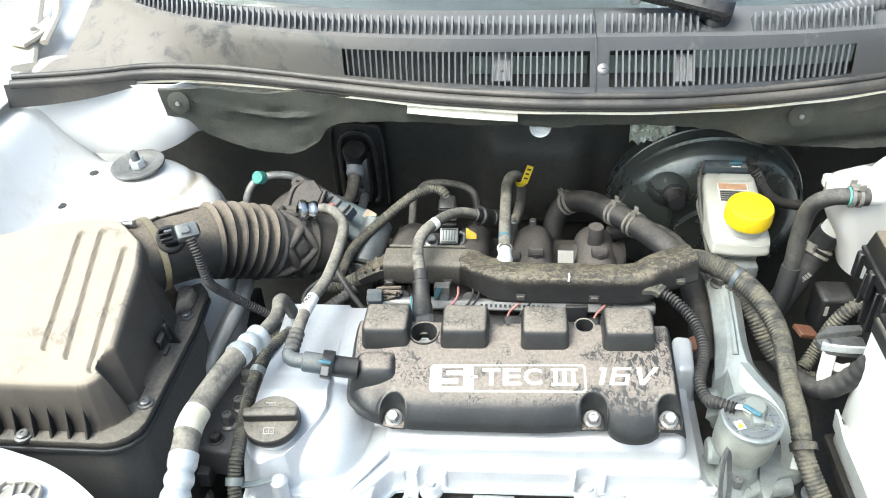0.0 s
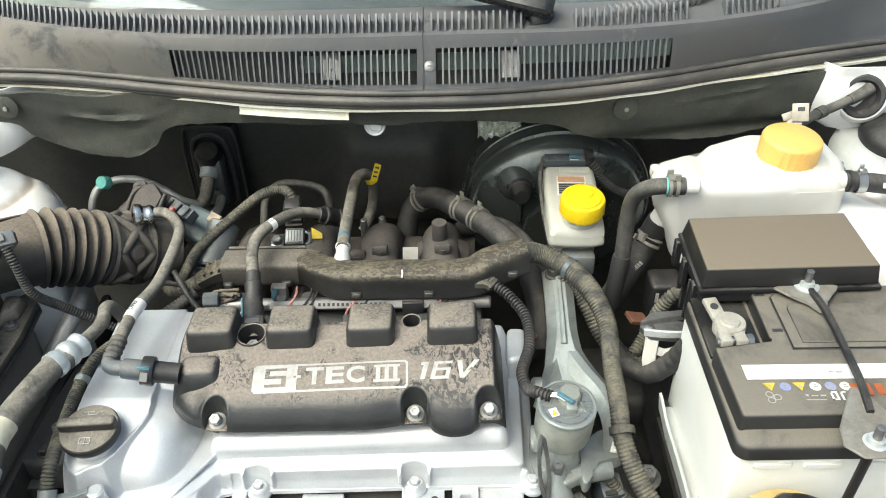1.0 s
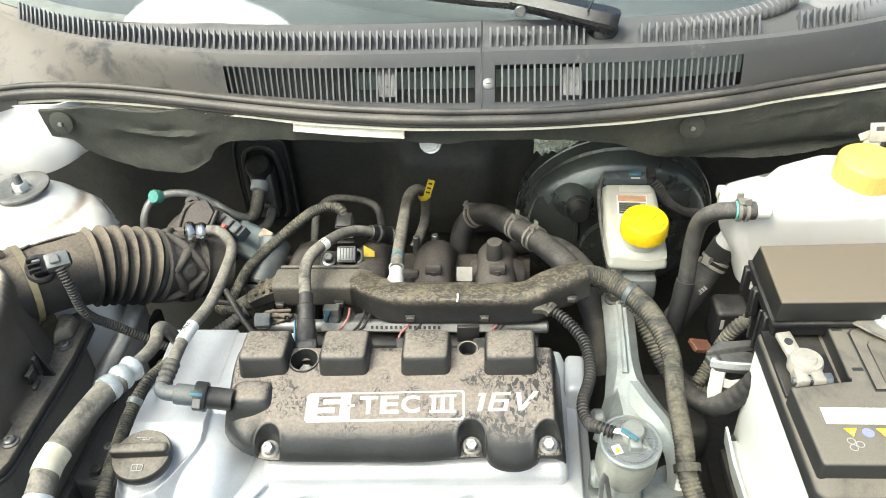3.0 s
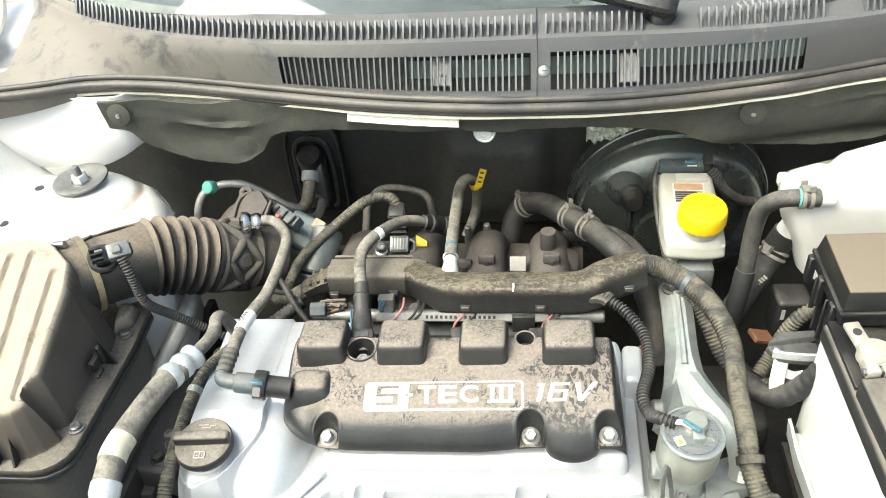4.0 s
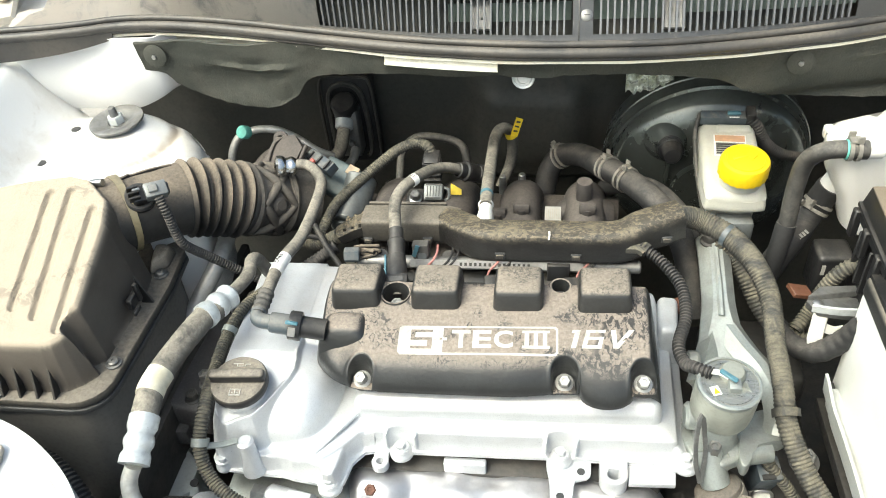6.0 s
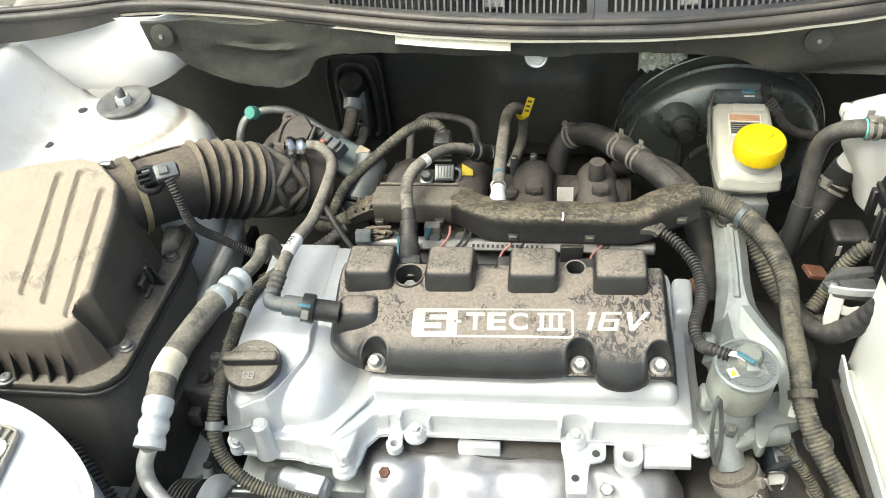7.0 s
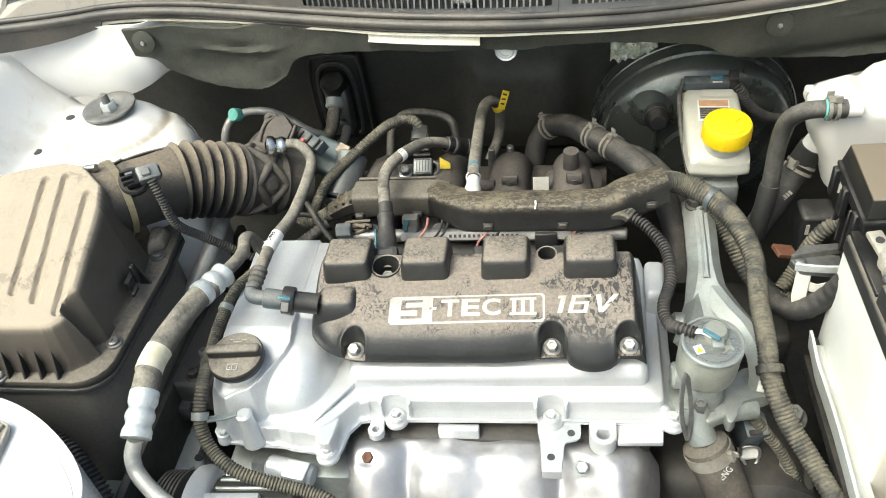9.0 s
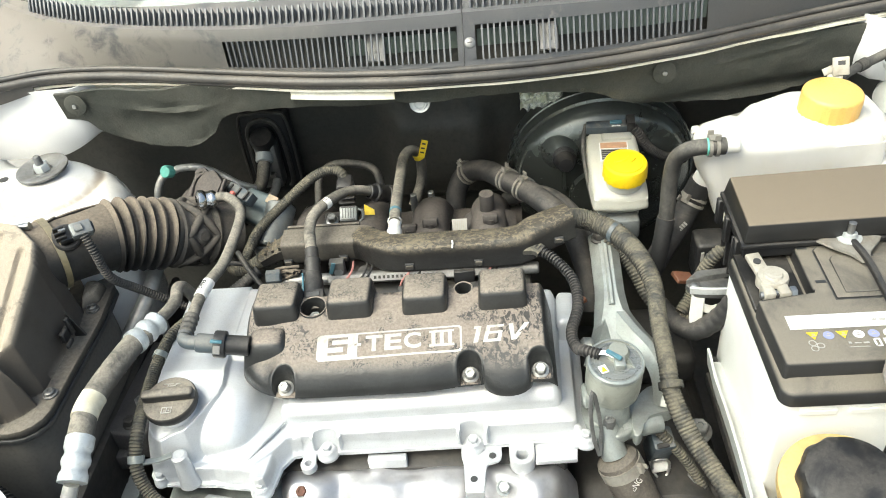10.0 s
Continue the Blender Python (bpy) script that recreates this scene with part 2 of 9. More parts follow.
M = {
    "body": shade("white_car_paint", (0.74, 0.745, 0.75), 0.28, col2=(0.68, 0.68, 0.67), n1=9, n2=1200, bump=0.015, coat=0.6, dust=0.4, dustcol=(0.60, 0.56, 0.49), dn=11, dlo=0.42, dhi=0.62),
    # left end: dust and glare painted together; up-facing tone: dust and sky sheen
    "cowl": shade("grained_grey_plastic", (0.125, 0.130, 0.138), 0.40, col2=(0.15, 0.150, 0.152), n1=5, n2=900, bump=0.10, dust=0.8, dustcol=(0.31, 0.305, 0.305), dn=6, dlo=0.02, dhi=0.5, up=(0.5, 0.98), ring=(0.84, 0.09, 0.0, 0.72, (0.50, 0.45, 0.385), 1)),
    "rubber": shade("dusty_black_rubber", (0.025, 0.025, 0.026), 0.62, n1=20, bump=0.12, dust=0.55, dustcol=(0.22, 0.195, 0.165), dn=30, dlo=0.3, dhi=0.75),
    "seal": shade("weathered_rubber_seal", (0.046, 0.044, 0.042), 0.40, col2=(0.075, 0.068, 0.060), n1=9, bump=0.15, dust=0.5, dustcol=(0.27, 0.235, 0.19), dn=7, dlo=0.38, dhi=0.66, up=(0.1, 1.0)),
    "lip": shade("yellowed_white_lip", (0.80, 0.78, 0.68), 0.45, n1=25, bump=0.1, col2=(0.70, 0.66, 0.52)),
    "liner": shade("black_felt_liner", (0.042, 0.046, 0.038), 0.75, col2=(0.066, 0.066, 0.054), n1=14, n2=420, bump=0.7, fleck=0.45, dust=0.22, dustcol=(0.17, 0.158, 0.128), dn=22, up=(-0.3, 0.9)),
    "firewall": shade("black_firewall_mat", (0.048, 0.049, 0.043), 0.55, col2=(0.066, 0.062, 0.052), n1=12, n2=160, bump=0.35, fleck=0.10, dust=0.5, dustcol=(0.10, 0.092, 0.075), dn=30, dlo=0.45, dhi=0.7, up=(0.05, 0.7)),
    "plastic": shade("dusty_black_plastic", (0.018, 0.018, 0.019), 0.45, n1=25, bump=0.1, dust=0.8, dustcol=DUST, dn=16, dlo=0.28, dhi=0.5),
    "clean": shade("black_plastic", (0.016, 0.016, 0.017), 0.42, n1=30, bump=0.08, dust=0.35, dustcol=(0.15, 0.135, 0.115), dn=25),
    "lid": shade("thickly_dusted_plastic", (0.085, 0.073, 0.061), 0.5, n1=20, n2=900, bump=0.15, dust=0.97, dustcol=(0.44, 0.375, 0.29), dn=10, dlo=0.14, dhi=0.30, up=(0.14, 0.68), grain=0.12, chip=dict(scale=(90, 75, 90), edge=(0.52, 0.55), patch=18, where=(0.56, 0.66), from_to=(0.10, 0.13), more=0.20, lines=0.2, bare=0.40)),
    "cover": shade("mud_spotted_engine_plastic", (0.028, 0.029, 0.029), 0.36, n1=30, bump=0.35, dust=0.93, dustcol=(0.298, 0.251, 0.206), dn=9, dlo=0.12, dhi=0.36, up=(0.72, 0.96), chip=dict(scale=(210, 105, 210), edge=(0.495, 0.525), patch=26, where=(0.56, 0.65), from_to=(0.04, 0.12), more=0.19, lines=0.9, bare=0.88)),
    "coilcap": shade("mud_crazed_coil_cap_plastic", (0.032, 0.032, 0.031), 0.38, n1=30, bump=0.4, dust=0.92, dustcol=(0.292, 0.250, 0.200), dn=12, dlo=0.15, dhi=0.38, up=(0.60, 0.95), chip=dict(scale=(330, 260, 330), edge=(0.515, 0.545), patch=40, where=(0.48, 0.62), from_to=(0.05, 0.12), more=0.12, lines=0.8, bare=0.55)),
    "channel": shade("mud_caked_plastic", (0.024, 0.023, 0.022), 0.42, n1=30, bump=0.4, dust=0.80, dustcol=(0.245, 0.203, 0.135), dn=60, dlo=0.30, dhi=0.48, up=(0.0, 0.8), chip=dict(scale=(165, 280, 280), edge=(0.47, 0.50), patch=30, where=(0.36, 0.50), from_to=(-0.04, 0.0), more=0.06, lines=0.6, bare=0.72)),
    "channeltan": shade("tan_dusted_plastic", (0.030, 0.030, 0.029), 0.45, n1=20, bump=0.2, dust=0.85, dustcol=(0.215, 0.188, 0.150), dn=20, dlo=0.25, dhi=0.5, up=(-0.4, 0.7)),
    "manifold": shade("brown_dusted_manifold_plastic", (0.040, 0.037, 0.036), 0.48, n1=25, bump=0.1, dust=0.8, dustcol=(0.135, 0.115, 0.100), dn=16, dlo=0.25, dhi=0.55, up=(-0.1, 0.9)),
    "dirtyzinc": shade("dirty_zinc_plate", (0.30, 0.285, 0.25), 0.5, 0.3, n1=40, bump=0.2, dust=0.6, dustcol=(0.24, 0.20, 0.155), dn=30),
    "silver": shade("cast_aluminium_paint", (0.62, 0.635, 0.65), 0.34, 0.38, col2=(0.56, 0.57, 0.58), n1=14, n2=700, bump=0.16, dust=0.35, dustcol=(0.58, 0.52, 0.46), dn=9, dlo=0.42, dhi=0.68),
    "castgrey": shade("grey_cast_metal", (0.37, 0.395, 0.375), 0.36, 0.5, n1=25, n2=500, bump=0.22, dust=0.45, dustcol=(0.34, 0.32, 0.27), dn=14, dlo=0.42, dhi=0.66),
    "shield": shade("crumpled_heat_shield", (0.50, 0.50, 0.515), 0.36, 0.75, col2=(0.43, 0.42, 0.435), n1=16, n2=90, bump=0.10, dust=0.25, dustcol=(0.42, 0.38, 0.33), dn=14),
    "beige": shade("grey_beige_plastic", (0.36, 0.34, 0.30), 0.5, n1=30, bump=0.1, col2=(0.30, 0.28, 0.245), dust=0.4, dustcol=(0.40, 0.37, 0.31), dn=25),
    "gloss": shade("gloss_black_paint", (0.014, 0.014, 0.015), 0.30, n1=20, bump=0.05, dust=0.12, dustcol=(0.15, 0.14, 0.13), dn=30),
    "brass": shade("yellowed_band_steel", (0.36, 0.30, 0.18), 0.4, 0.5, n1=40, bump=0.1, dust=0.4, dustcol=DUST),
    "steel": shade("zinc_steel", (0.44, 0.44, 0.43), 0.35, 0.9, n1=60, bump=0.1),
    "dulsteel": shade("dull_steel", (0.28, 0.28, 0.275), 0.45, 0.8, n1=40, bump=0.15, dust=0.3, dustcol=DUST),
    "tube": shade("aluminium_pipe", (0.42, 0.42, 0.42), 0.38, 0.85, n1=40, bump=0.1, dust=0.45, dustcol=(0.30, 0.27, 0.22), up=(-0.2, 0.9)),
    "pipe": shade("dull_aluminium_pipe", (0.52, 0.52, 0.50), 0.42, 0.55, n1=30, bump=0.1, dust=0.35, dustcol=(0.34, 0.31, 0.26), up=(-0.2, 0.9)),
    "hose": shade("grey_dusted_hose", (0.034, 0.033, 0.032), 0.50, n1=20, bump=0.18, dust=0.72, dustcol=(0.215, 0.198, 0.168), dn=40, dlo=0.28, dhi=0.62, up=(-0.3, 0.7)),
    "tanhose": shade("tan_dusted_hose", (0.056, 0.052, 0.046), 0.55, n1=20, bump=0.18, dust=0.85, dustcol=(0.345, 0.312, 0.255), dn=40, dlo=0.26, dhi=0.6, up=(-0.3, 0.7)),
    "ribbed": shade("brown_dusted_ribbed_rubber", (0.045, 0.041, 0.037), 0.6, n1=20, bump=0.3, dust=0.8, dustcol=(0.19, 0.165, 0.135), dn=24, dlo=0.2, dhi=0.6, up=(-0.6, 0.6)),
    "conduit": shade("dusty_corrugated_conduit", (0.044, 0.043, 0.039), 0.60, n1=30, bump=0.25, dust=0.8, dustcol=(0.200, 0.180, 0.132), dn=45, dlo=0.36, dhi=0.58, up=(-0.3, 0.7)),
    "bellows": shade("dusty_ribbed_rubber", (0.026, 0.025, 0.024), 0.6, n1=20, bump=0.15, dust=0.9, dustcol=(0.25, 0.205, 0.155), dn=16, dlo=0.2, dhi=0.5, up=(0.15, 0.85)),
    "white_plastic": shade("milky_plastic", (0.52, 0.515, 0.455), 0.38, n1=10, bump=0.03, n2=700, col2=(0.47, 0.465, 0.40), dust=0.3, dustcol=(0.52, 0.48, 0.40), sss=0.15),
    "bottle": shade("translucent_white_plastic", (0.64, 0.63, 0.595), 0.30, n1=8, n2=1200, bump=0.02, col2=(0.58, 0.56, 0.51), sss=0.25),
    "batcase": shade("battery_case_white", (0.80, 0.80, 0.76), 0.38, n1=9, n2=1200, col2=(0.74, 0.73, 0.66), bump=0.05),
    "batlid": shade("battery_lid_dusty", (0.028, 0.028, 0.028), 0.4, grain=0.05, n1=20, n2=900, bump=0.05, dust=0.85, dustcol=(0.225, 0.200, 0.160), dn=12, dlo=0.2, dhi=0.55, up=(0.4, 0.95)),
    "fuselid": shade("fuse_box_lid_dusty", (0.02, 0.02, 0.02), 0.4, grain=0.04, n1=20, n2=1500, bump=0.03, dust=0.9, dustcol=(0.225, 0.183, 0.130), dn=4, dlo=0.1, dhi=0.4, up=(0.4, 0.95)),
    "yellow": shade("yellow_cap", (0.80, 0.565, 0.012), 0.4, col2=(0.76, 0.52, 0.012), n1=20, bump=0.05),
    "amber": shade("amber_cap", (0.80, 0.49, 0.13), 0.42, col2=(0.76, 0.46, 0.13), n1=20, n2=500, bump=0.08),
    "cream": shade("yellowed_neck", (0.58, 0.42, 0.17), 0.4, n1=15, bump=0.05),
    "tag": shade("yellow_tag", (0.75, 0.55, 0.03), 0.45, n1=40, bump=0.05),
    "teal": shade("teal_cap", (0.16, 0.50, 0.42), 0.45, n1=40, bump=0.05),
    "blue": shade("blue_clip", (0.09, 0.21, 0.26), 0.4, n1=40, bump=0.05),
    "gear": shade("teal_grey_housing", (0.095, 0.125, 0.132), 0.42, 0.2, n1=30, bump=0.1, dust=0.35, dustcol=(0.20, 0.185, 0.15)),
    "pink": shade("pink_wire", (0.55, 0.25, 0.22), 0.45, n1=30, bump=0.05),
    "canister": shade("greenish_grey_canister", (0.305, 0.315, 0.275), 0.35, 0.25, n1=20, bump=0.08, dust=0.3, dustcol=(0.36, 0.34, 0.29), dn=20),
    "bluegrey": shade("blue_grey_plastic", (0.075, 0.095, 0.11), 0.42, n1=30, bump=0.08, dust=0.4, dustcol=DUST),
    "motor": shade("grey_motor_housing", (0.25, 0.265, 0.265), 0.42, 0.4, n1=30, bump=0.1, dust=0.4, dustcol=DUST),
    "label": shade("printed_white_label", (0.78, 0.77, 0.74), 0.5, n1=30, bump=0.03, col2=(0.72, 0.70, 0.66)),
    "print": shade("white_print", (0.45, 0.435, 0.405), 0.5, n1=90, bump=0.05, col2=(0.36, 0.33, 0.28), mix=(0.48, 0.72)),
    "ink": shade("dark_ink", (0.05, 0.05, 0.05), 0.5, bump=0.02),
    "faint": shade("faint_ink", (0.38, 0.37, 0.34), 0.5, bump=0.02),
    "lead": shade("tan_grey_lead", (0.47, 0.44, 0.375), 0.5, 0.2, n1=40, n2=300, bump=0.4, col2=(0.38, 0.35, 0.29), dust=0.3, dustcol=(0.40, 0.36, 0.29)),
    # black plastic with some dust, its base colour paled to paint veiling glare
    "dullside": shade("dusty_glare_paled_plastic", (0.105, 0.100, 0.091), 0.55, n1=10, bump=0.1, col2=(0.105, 0.098, 0.088), dust=0.6, dustcol=(0.20, 0.18, 0.15), dn=20),
    "orange": shade("orange_print", (0.42, 0.12, 0.04), 0.5, bump=0.02),
    "sleeve": shade("crimp_sleeve", (0.52, 0.545, 0.535), 0.4, 0.4, n1=40, bump=0.15, col2=(0.62, 0.64, 0.64)),
    "tape": shade("pale_tape", (0.62, 0.59, 0.47), 0.5, n1=40, bump=0.1, col2=(0.52, 0.48, 0.36)),
    # the paler up-facing tone paints sky reflection along with some dust
    "booster": shade("gloss_black_steel", (0.150, 0.166, 0.156), 0.22, 0.65, n1=6, n2=60, bump=0.02, col2=(0.125, 0.14, 0.132), coat=0.6, dust=0.55, dustcol=(0.185, 0.195, 0.172), dn=9, dlo=0.28, dhi=0.68, up=(0.0, 0.75)),
    "foil": shade("crinkled_foil", (0.88, 0.90, 0.84), 0.3, 0.35, n1=60, n2=70, bump=0.8, col2=(0.65, 0.66, 0.50)),
    "red": shade("faded_red_boot", (0.52, 0.13, 0.10), 0.45, n1=30, bump=0.06, col2=(0.45, 0.13, 0.11)),
    "rust": shade("rusty_nut", (0.17, 0.085, 0.06), 0.7, 0.4, n1=90, bump=0.5),
    "peach": shade("faded_orange_print", (0.60, 0.35, 0.21), 0.5, n1=40, bump=0.05),
    "brown": shade("brown_clip", (0.17, 0.075, 0.045), 0.5, n1=40, bump=0.1),
    "grime": shade("grimy_dark_metal", (0.036, 0.036, 0.036), 0.5, 0.2, n1=18, n2=120, bump=0.5, col2=(0.056, 0.051, 0.045), dust=0.35, dustcol=(0.115, 0.102, 0.085), dn=20),
    "mountblack": shade("black_painted_bracket", (0.080, 0.077, 0.078), 0.45, 0.2, n1=20, bump=0.3, dust=0.35, dustcol=(0.13, 0.125, 0.12), dn=30, fleck=0.5),
    "underbody": shade("grey_blue_underbody", (0.42, 0.46, 0.465), 0.45, n1=12, bump=0.15, col2=(0.35, 0.385, 0.39), dust=0.3, dustcol=(0.33, 0.31, 0.27)),
    "apron": shade("white_apron_paint", (0.80, 0.80, 0.79), 0.28, col2=(0.74, 0.73, 0.70), n1=9, n2=1200, bump=0.015, coat=0.6, dust=0.45, dustcol=(0.60, 0.55, 0.47), dn=11, dlo=0.42, dhi=0.62, ring=(0.583, 0.868, 0.066, 0.011, (0.42, 0.35, 0.27))),
    "chrome": shade("bright_plated_steel", (0.66, 0.66, 0.65), 0.20, 1.0, n1=60, bump=0.1),
    "motordark": shade("grey_motor_housing", (0.20, 0.215, 0.215), 0.40, 0.4, n1=30, bump=0.12, dust=0.4, dustcol=(0.19, 0.175, 0.145)),
    "tansticker": shade("tan_sticker", (0.36, 0.27, 0.17), 0.5, n1=60, bump=0.05),
    "candisc": shade("brushed_grey_disc", (0.40, 0.41, 0.39), 0.28, 0.7, n1=25, n2=300, bump=0.15, col2=(0.27, 0.28, 0.265), stretch=(1, 5, 1), dust=0.4, dustcol=(0.33, 0.31, 0.26), dn=40),
    "traywhite": shade("dusty_white_tray_paint", (0.50, 0.52, 0.505), 0.40, col2=(0.42, 0.43, 0.41), n1=12, n2=500, bump=0.05, dust=0.4, dustcol=(0.40, 0.37, 0.31), dn=18),
    "hingepaint": shade("cream_dusted_white_paint", (0.62, 0.58, 0.50), 0.42, col2=(0.52, 0.47, 0.39), n1=18, n2=500, bump=0.05, dust=0.5, dustcol=(0.50, 0.44, 0.36), dn=14),
    "ground": shade("concrete_ground", (0.32, 0.30, 0.27), 0.85, n1=3, n2=60, bump=0.4, col2=(0.24, 0.225, 0.20)),
    "dash": shade("dashboard_grey", (0.10, 0.10, 0.10), 0.6, n1=10, bump=0.1),
    "lilac": shade("blue_grey_cloth", (0.30, 0.33, 0.52), 0.8, n1=10, bump=0.1),
    "greenmetal": shade("grey_green_plenum_sheet", (0.16, 0.20, 0.18), 0.5, n1=14, bump=0.1),
}
glass = bpy.data.materials.new("windscreen_glass")
glass.use_nodes = True
gb = glass.node_tree.nodes["Principled BSDF"]
gb.inputs["Base Color"].default_value = (0.86, 0.92, 0.90, 1)
gb.inputs["Roughness"].default_value, gb.inputs["Transmission Weight"].default_value, gb.inputs["IOR"].default_value = 0.02, 1.0, 1.45
M["glass"] = glass

# ---- building helpers ----
BASE = {}


def thing(name, base, label, category, group="", kind=""):
    """An empty at the thing's base; its parts are built in world places and hung under it."""
    e = new(name)
    e.location = base
    e.empty_display_size = 0.02
    BASE[e] = Vector(base)
    return tagged(e, label, category, group, kind)


def mesh_of(bm, name, at, sharp=38):
    bmesh.ops.recalc_face_normals(bm, faces=bm.faces)
    me = bpy.data.meshes.new(name)
    for v in bm.verts:
        v.co -= at
    bm.to_mesh(me)
    bm.free()
    me.shade_smooth()
    me.set_sharp_from_angle(angle=radians(sharp))
    return me


def part(name, bm, material, parent, label="", sharp=38):
    at = BASE[parent]
    me = mesh_of(bm, name, at, sharp)
    me.materials.append(M[material])
    ob = new(name, me)
    ob.parent = parent
    BASE[ob] = at
    if label:
        ob["label"] = label
    return ob


def solo(name, bm, material, label, category, base=(0, 0, 0), kind="", group="", sharp=38):
    at = Vector(base)
    me = mesh_of(bm, name, at, sharp)
    me.materials.append(M[material])
    ob = new(name, me)
    ob.location = at
    BASE[ob] = at
    return tagged(ob, label, category, group, kind)


def join(dst, src, m=None):
    if m is not None:
        bmesh.ops.transform(src, matrix=m, verts=src.verts)
    me = bpy.data.meshes.new("tmp")
    src.to_mesh(me)
    src.free()
    dst.from_mesh(me)
    bpy.data.meshes.remove(me)
    return dst


def box(c, s, bev=0.002, seg=2, rot=(0, 0, 0), taper=1.0, into=None):
    """A bevelled block at c of size s; taper scales its top."""
    bm = bmesh.new()
    bmesh.ops.create_cube(bm, size=1.0)
    for v in bm.verts:
        k = taper if v.co.z > 0 else 1.0
        v.co = Vector((v.co.x * s[0] * k, v.co.y * s[1] * k, v.co.z * s[2]))
    if bev:
        bmesh.ops.bevel(bm, geom=list(bm.edges), offset=min(bev, min(s) * 0.45), segments=seg, affect="EDGES", profile=0.5)
    bmesh.ops.transform(bm, matrix=pose(*c, *rot), verts=bm.verts)
    return join(into, bm) if into is not None else bm


def prism(pts, z0, z1, bev=0.002, seg=2, m=None, into=None, top=None):
    """A flat outline (x, y) drawn up from z0 to z1 with rounded rims; top: another outline for the upper rim."""
    bm = bmesh.new()
    lo = [bm.verts.new((x, y, z0)) for x, y in pts]
    hi = [bm.verts.new((x, y, z1)) for x, y in (top or pts)]
    bm.faces.new(lo[::-1])
    bm.faces.new(hi)
    n = len(pts)
    for i in range(n):
        bm.faces.new((lo[i], lo[(i + 1) % n], hi[(i + 1) % n], hi[i]))
    if bev:
        bmesh.ops.bevel(bm, geom=list(bm.edges), offset=bev, segments=seg, affect="EDGES", profile=0.5, clamp_overlap=True)
    if m is not None:
        bmesh.ops.transform(bm, matrix=m, verts=bm.verts)
    return join(into, bm) if into is not None else bm


def lathe(profile, seg=32, m=None, into=None, wobble=None):
    """Turned round z from (radius, height) pairs."""
    bm = bmesh.new()
    rings = []
    for r, z in profile:
        if r < 1e-6:
            rings.append([bm.verts.new((0, 0, z))])
        else:
            ring = []
            for i in range(seg):
                a = 2 * math.pi * i / seg
                k = wobble(a, z) if wobble else 0.0
                ring.append(bm.verts.new(((r + k) * math.cos(a), (r + k) * math.sin(a), z)))
            rings.append(ring)
    for a, b in zip(rings, rings[1:]):
        if len(a) == 1 and len(b) == 1:
            continue
        for i in range(seg):
            j = (i + 1) % seg
            if len(a) == 1:
                bm.faces.new((a[0], b[i], b[j]))
            elif len(b) == 1:
                bm.faces.new((a[i], a[j], b[0]))
            else:
                bm.faces.new((a[i], a[j], b[j], b[i]))
    if m is not None:
        bmesh.ops.transform(bm, matrix=m, verts=bm.verts)
    return join(into, bm) if into is not None else bm


def aim(p, q):
    """A frame at p whose z points to q."""
    d = Vector(q) - Vector(p)
    return Matrix.Translation(p) @ d.to_track_quat("Z", "Y").to_matrix().to_4x4(), d.length


def rod(p, q, r, r2=None, seg=16, bev=0.0, into=None):
    m, n = aim(p, q)
    r2 = r if r2 is None else r2
    b = min(bev, n * 0.4, r * 0.6)
    prof = [(0, 0), (r - b, 0), (r, b), (r2, n - b), (r2 - b, n), (0, n)] if b else [(0, 0), (r, 0), (r2, n), (0, n)]
    return lathe(prof, seg, m, into)


def smooth_line(pts, step=0.004):
    """A rounded line through the given places, at even steps."""
    p = [Vector(q) for q in pts]
    p = [p[0] * 2 - p[1]] + p + [p[-1] * 2 - p[-2]]
    dense = []
    for i in range(1, len(p) - 2):
        for k in range(24):
            t = k / 24
            a, b, c, d = p[i - 1], p[i], p[i + 1], p[i + 2]
            dense.append(0.5 * ((2 * b) + (c - a) * t + (2 * a - 5 * b + 4 * c - d) * t * t + (3 * b - a - 3 * c + d) * t ** 3))
    dense.append(p[-2])
    out, left = [dense[0]], step
    for a, b in zip(dense, dense[1:]):
        n, gone = (b - a).length, 0.0
        while n - gone >= left:
            gone += left
            out.append(a.lerp(b, gone / n))
            left = step
        left -= n - gone
    if (out[-1] - dense[-1]).length > step * 0.3:
        out.append(dense[-1])
    return out


def tube(pts, r, seg=12, step=0.004, into=None, rings=0.0, depth=0.0, squash=None):
    """A round hose along a line. r: radius or a function of (0..1); rings: spacing of corrugations of that depth."""
    line = smooth_line(pts, rings / 4 if rings else step)
    bm = bmesh.new()
    n = len(line)
    last, side = None, None
    for i, c in enumerate(line):
        d = (line[min(i + 1, n - 1)] - line[max(i - 1, 0)]).normalized()
        if side is None:
            side = d.orthogonal().normalized()
        side = (side - d * side.dot(d)).normalized()
        up = d.cross(side)
        rad = r(i / (n - 1)) if callable(r) else r
        if rings:
            rad += (0.0, depth, depth, 0.0)[i % 4] - depth * 0.5
        ring = [bm.verts.new(c + (side * math.cos(a) + up * math.sin(a)) * rad) for a in (2 * math.pi * k / seg for k in range(seg))]
        if last:
            for k in range(seg):
                bm.faces.new((last[k], last[(k + 1) % seg], ring[(k + 1) % seg], ring[k]))
        else:
            bm.faces.new(ring[::-1])
        last = ring
    bm.faces.new(last)
    return join(into, bm) if into is not None else bm


